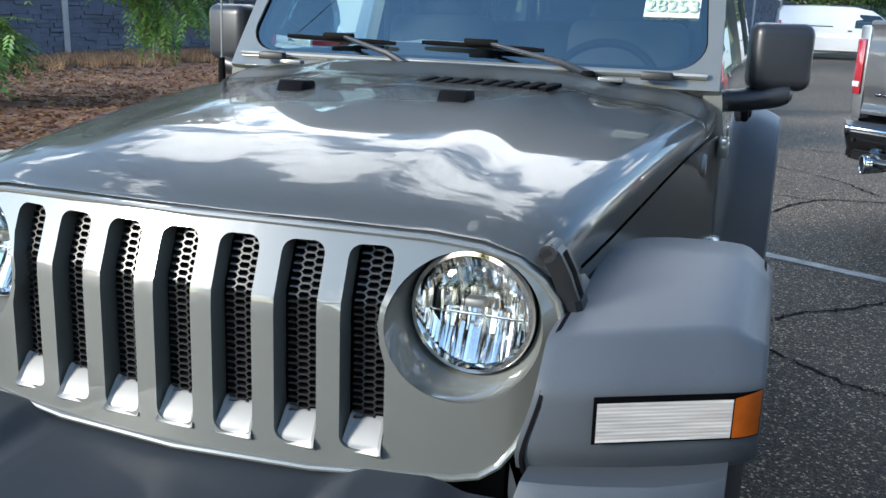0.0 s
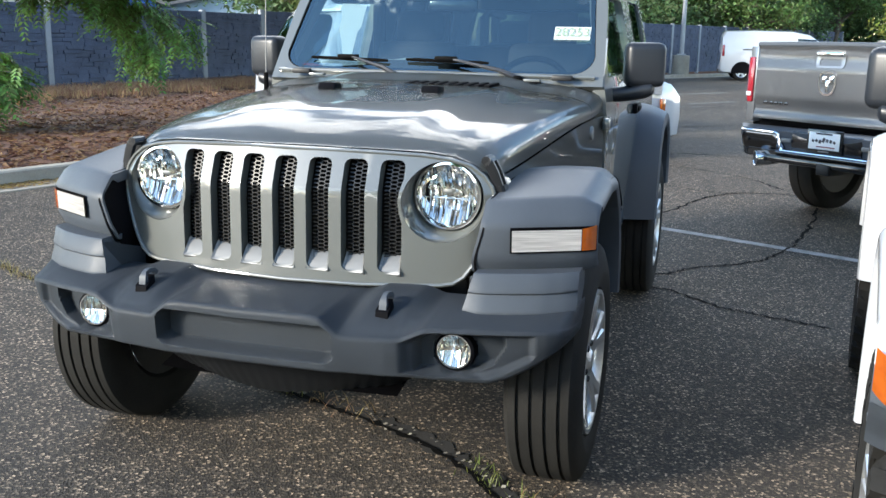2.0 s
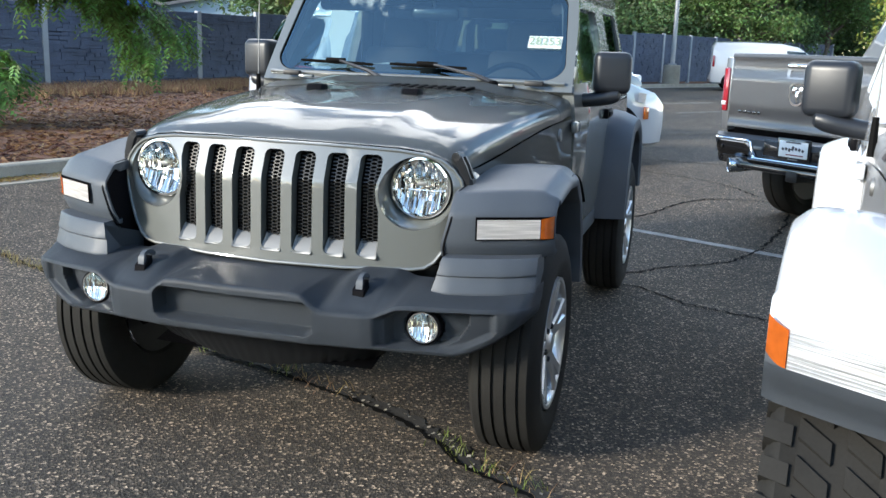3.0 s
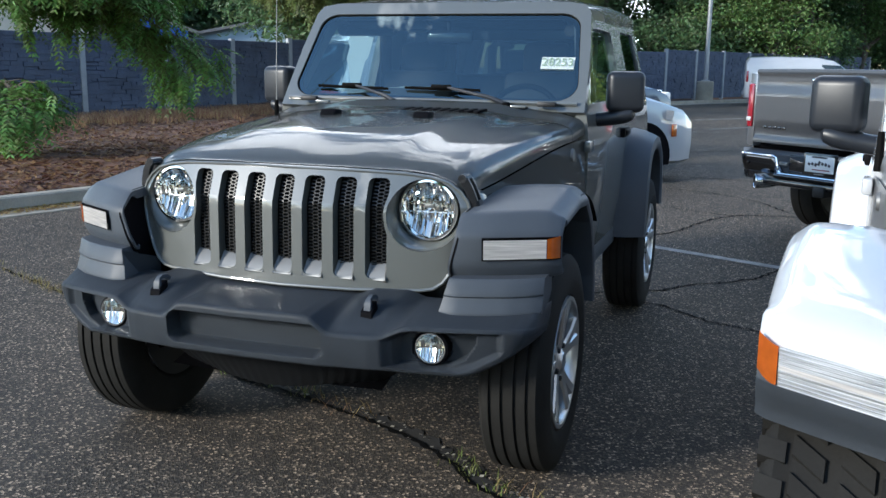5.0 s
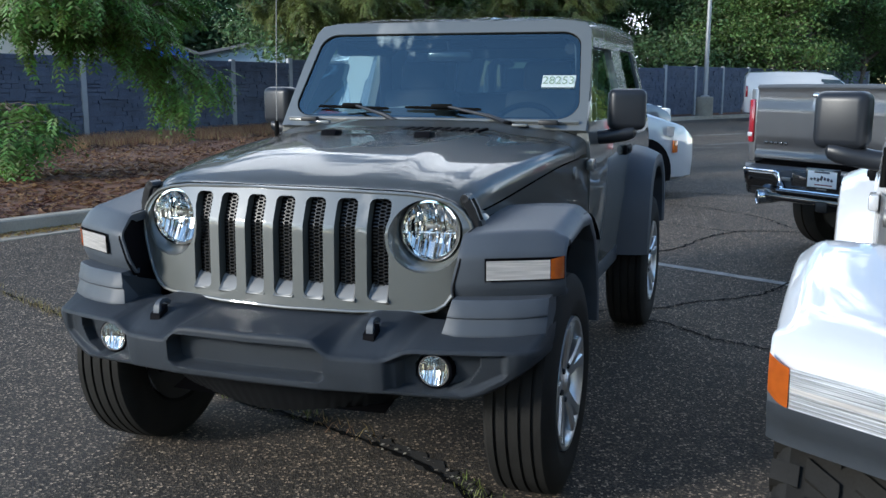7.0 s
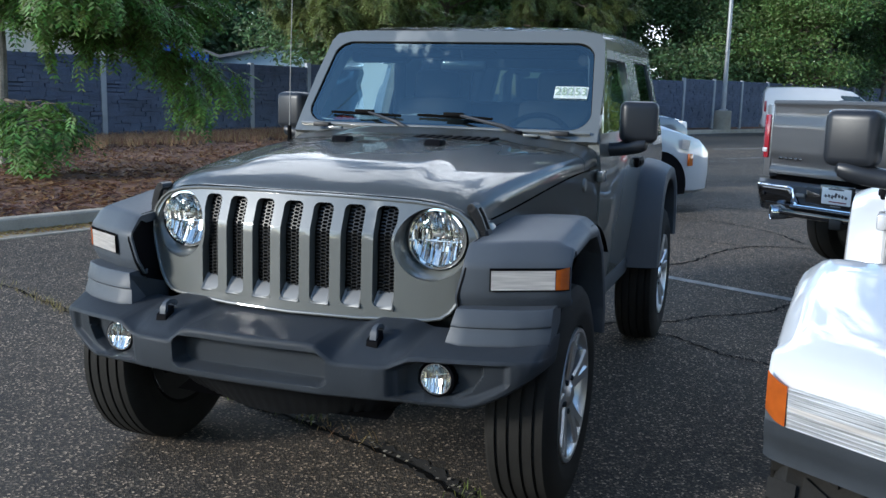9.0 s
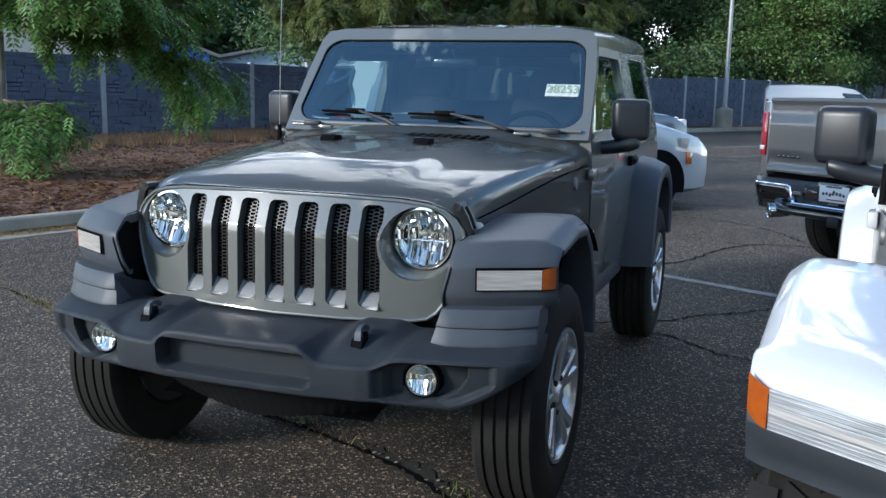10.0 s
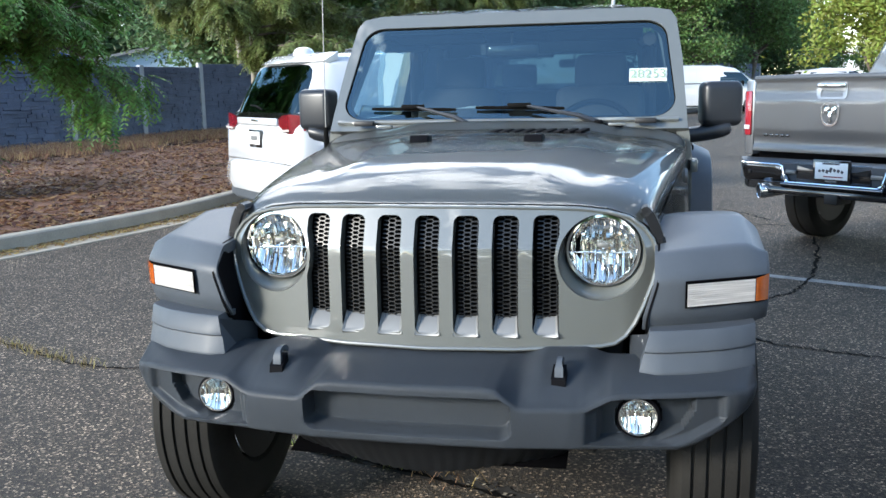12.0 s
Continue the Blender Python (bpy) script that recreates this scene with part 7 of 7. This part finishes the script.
# ---- cracks in the asphalt ----
CRACK_BLACK = mat("crack_black", (0.004, 0.004, 0.004), 0.9, vary=0.2, spec=0.05)
def crack(name, pts, w, label, rough=0.03, seed=1, z=0.0045, material=None):
    """A jagged open seam, drawn as a thin dark bead."""
    rng = random.Random(seed)
    line = smooth_line(pts, 10)
    bm = bmesh.new()
    prev = None
    for i, (x, y) in enumerate(line):
        a, b = Vector(line[max(0, i - 1)]), Vector(line[min(len(line) - 1, i + 1)])
        t = (b - a).normalized()
        n = Vector((-t.y, t.x))
        c = Vector((x, y)) + n * rng.uniform(-rough, rough)
        q = w * rng.uniform(0.4, 1.3)
        cur = [bm.verts.new((c.x + n.x * q, c.y + n.y * q, z)), bm.verts.new((c.x - n.x * q, c.y - n.y * q, z))]
        if prev:
            bm.faces.new((prev[0], cur[0], cur[1], prev[1]))
        prev = cur
    return tagged(part(name, bm, material or TAR, smooth=False), label, "crack", kind="structure")


MAIN = [(-1.15, 0.62), (-0.80, 0.47), (-0.43, 0.35), (-0.14, 0.24), (0.09, 0.15), (0.33, 0.03), (0.55, -0.13), (0.69, -0.28), (0.94, -0.41), (1.25, -0.62), (1.6, -0.80)]
crack("tar_band", MAIN, 0.050, "dark tar band over a wide asphalt crack", 0.008, 2)
crack("wide_crack", [(x - 0.016, y - 0.034) for x, y in MAIN], 0.013, "open black asphalt crack with weeds in it", 0.008, 3, 0.009, CRACK_BLACK)
for k, (pts, w) in enumerate((([(0.2, 2.45), (0.93, 2.87), (1.08, 3.08), (1.35, 3.30), (1.58, 3.58), (1.74, 4.01), (1.84, 4.39), (1.96, 5.03), (2.06, 5.85)], 0.012), ([(0.7, 2.62), (1.07, 2.44), (1.28, 2.22), (1.44, 2.16), (1.62, 2.10), (1.84, 2.02)], 0.010),
                              ([(0.3, 4.6), (0.81, 5.18), (1.01, 5.82), (1.34, 6.42), (1.77, 6.54), (2.25, 6.50)], 0.014), ([(0.66, 6.72), (1.06, 6.45), (1.39, 6.40)], 0.010), ([(0.2, 8.4), (0.58, 8.28), (0.99, 8.08), (1.50, 7.53), (1.81, 6.83)], 0.014),
                              ([(-0.5, 9.6), (0.41, 9.59), (1.0, 9.62), (1.92, 9.42)], 0.018), ([(-3.9, 2.0), (-3.08, 1.65), (-2.81, 1.52), (-2.56, 1.41), (-2.2, 1.28), (-1.6, 1.30), (-1.1, 0.9)], 0.009), ([(-0.1, 13.2), (1.2, 14.3), (3.5, 15.5)], 0.02))):
    crack("crack", pts, w, "thin crack in worn asphalt", 0.02, 10 + k, material=CRACK_BLACK)


WORN = mat("worn_asphalt", (0.11, 0.104, 0.095), 0.85, vary=0.3, scale=6.0, bump=0.4, bump_scale=90, fine=0.3)
for k, (pts, w) in enumerate((([(-0.4, 24.3), (0.3, 25.2), (1.0, 26.3)], 0.16), ([(0.2, 20.2), (0.7, 20.9), (1.3, 21.8)], 0.12), ([(-0.5, 18.7), (0.1, 19.1), (0.6, 19.3)], 0.08), ([(4.6, 24.4), (5.6, 27.0), (7.2, 31.0)], 0.22), ([(3.2, 15.2), (3.9, 16.6), (4.8, 18.2)], 0.14))):
    crack("worn_streak", pts, w, "pale worn streak on the asphalt", 0.08, 30 + k, 0.005, WORN)


# ---- weeds, litter and mulch ----
STRAW = leaf_mat("straw", (0.30, 0.20, 0.09), 0.4)
CHIP = leaf_mat("bark_chip", (0.150, 0.072, 0.040), 0.9)
WEED = leaf_mat("weed_green", (0.14, 0.17, 0.04), 0.35)
DRY_LEAF = leaf_mat("dry_leaf", (0.26, 0.17, 0.06), 0.5)
GRIT = leaf_mat("grit", (0.32, 0.29, 0.25), 0.5)


def blades(rng, spots, count, h, lean, w):
    vs, fs = [], []
    for _ in range(count):
        x, y, z = rng.choice(spots)
        a = rng.uniform(0, 6.28)
        d = Vector((math.cos(a), math.sin(a), 0))
        side = Vector((-d.y, d.x, 0)) * w
        b = Vector((x + rng.gauss(0, 0.03), y + rng.gauss(0, 0.03), z))
        hh = h * rng.uniform(0.4, 1.2)
        m1, tip = b + d * lean * hh * 0.4 + Vector((0, 0, hh * 0.6)), b + d * lean * hh + Vector((0, 0, hh * 0.9))
        k = len(vs)
        vs += [b - side, b + side, m1 + side * 0.7, m1 - side * 0.7, tip]
        fs += [(k, k + 1, k + 2, k + 3), (k + 3, k + 2, k + 4)]
    return raw(vs, fs)


def flakes(rng, spots, count, jit, size, thin=0.35, lift=0.5):
    vs, fs = [], []
    for _ in range(count):
        x, y, z = rng.choice(spots)
        c = Vector((x + rng.gauss(0, jit), y + rng.gauss(0, jit), z + rng.uniform(0.002, 0.012)))
        a = rng.uniform(0, 6.28)
        d = Vector((math.cos(a), math.sin(a), rng.uniform(-lift, lift) * 0.6))
        e = Vector((-d.y, d.x, rng.uniform(-lift, lift)))
        s = size * rng.uniform(0.5, 1.4)
        k = len(vs)
        vs += [c - d * s - e * s * thin, c + d * s - e * s * thin, c + d * s * 0.9 + e * s * thin, c - d * s * 0.9 + e * s * thin]
        fs.append((k, k + 1, k + 2, k + 3))
    return raw(vs, fs)


rng = random.Random(41)
ml = smooth_line(MAIN, 8)
weed_spots = [(x, y, 0.0) for x, y in ml[int(len(ml) * 0.12):int(len(ml) * 0.30)]] + [(x, y, 0.0) for x, y in ml[int(len(ml) * 0.60):int(len(ml) * 0.80)]]
tagged(part("crack_weeds", blades(rng, weed_spots[::5], 130, 0.05, 0.8, 0.0022), WEED, smooth=False), "small green weeds growing from a crack", "weeds", kind="stuff")
tagged(part("crack_straw", blades(rng, [(x, y, 0.0) for x, y in ml[int(len(ml) * 0.22):int(len(ml) * 0.42)]] + [(x, y, 0.0) for x, y in ml[int(len(ml) * 0.72):int(len(ml) * 0.86)]], 90, 0.05, 1.4, 0.0018), STRAW, smooth=False), "dry straw lying in a crack", "straw", kind="stuff")
left_line = smooth_line([(-3.9, 2.0), (-3.08, 1.65), (-2.81, 1.52), (-2.56, 1.41), (-2.2, 1.28)], 8)
tagged(part("lot_weeds", blades(rng, [(x, y, 0.0) for x, y in left_line], 260, 0.045, 1.0, 0.002), leaf_mat("weed_dry", (0.22, 0.17, 0.06), 0.4), smooth=False), "dry weeds growing along an asphalt crack", "weeds", kind="stuff")
tagged(part("crack_grit", flakes(rng, [(x, y, 0.004) for x, y in ml], 70, 0.02, 0.006, 0.8, 0.3), GRIT, smooth=False), "pale grit in an asphalt crack", "grit", kind="stuff")

near = [(i, p) for i, p in enumerate(KL) if -2 < p[1] < 13]
gut = []
for d in (0.03, 0.06, 0.10, 0.14, 0.18, 0.23):
    gut += [(*offset_line(KL, d)[i], 0.014) for i, p in near]
fine_gut = []
for a, b in zip(gut, gut[1:]):
    if math.dist(a, b) < 1.2:
        fine_gut += [tuple(a[q] + (b[q] - a[q]) * k / 8 for q in range(3)) for k in range(8)]
tagged(part("gutter_leaves", flakes(rng, fine_gut, 5200, 0.035, 0.016, 0.45, 0.5), DRY_LEAF, smooth=False), "dry yellow-brown leaves lying in the gutter", "leaves", kind="stuff")

bed_spots, grass_spots = [], []
for _ in range(26000):
    y = rng.uniform(0.5, 21)
    k = lerp_at([(p[1], p[0]) for p in KERB], y)
    f = lerp_at([(p[1], p[0]) for p in FENCE], y) + 0.1
    x = k - 0.2 - (k - f - 0.3) * rng.random() ** 1.3
    d = k - 0.15 - x
    bed_spots.append((x, y, bed_z(x, y, max(0, d)) + 0.004))
for _ in range(2600):
    y = rng.uniform(6, 22)
    f = lerp_at([(p[1], p[0]) for p in FENCE], y)
    x = f + 0.15 + abs(rng.gauss(0, 0.9))
    k = lerp_at([(p[1], p[0]) for p in KERB], y)
    grass_spots.append((x, y, bed_z(x, y, k - 0.15 - x)))
tagged(part("bark_chips", flakes(rng, bed_spots, 46000, 0.03, 0.042, 0.25, 0.7), CHIP, smooth=False), "reddish-brown bark chips and twigs on the bed", "mulch", kind="stuff")
tagged(part("dry_litter", flakes(rng, bed_spots, 9000, 0.03, 0.045, 0.10, 0.4), STRAW, smooth=False), "dry straw and needles on the bed", "litter", kind="stuff")
tagged(part("dry_grass", blades(rng, grass_spots, 26000, 0.22, 0.7, 0.006), leaf_mat("dry_grass", (0.42, 0.24, 0.13), 0.4), smooth=False), "tan dry grass along the fence foot", "grass", kind="stuff")
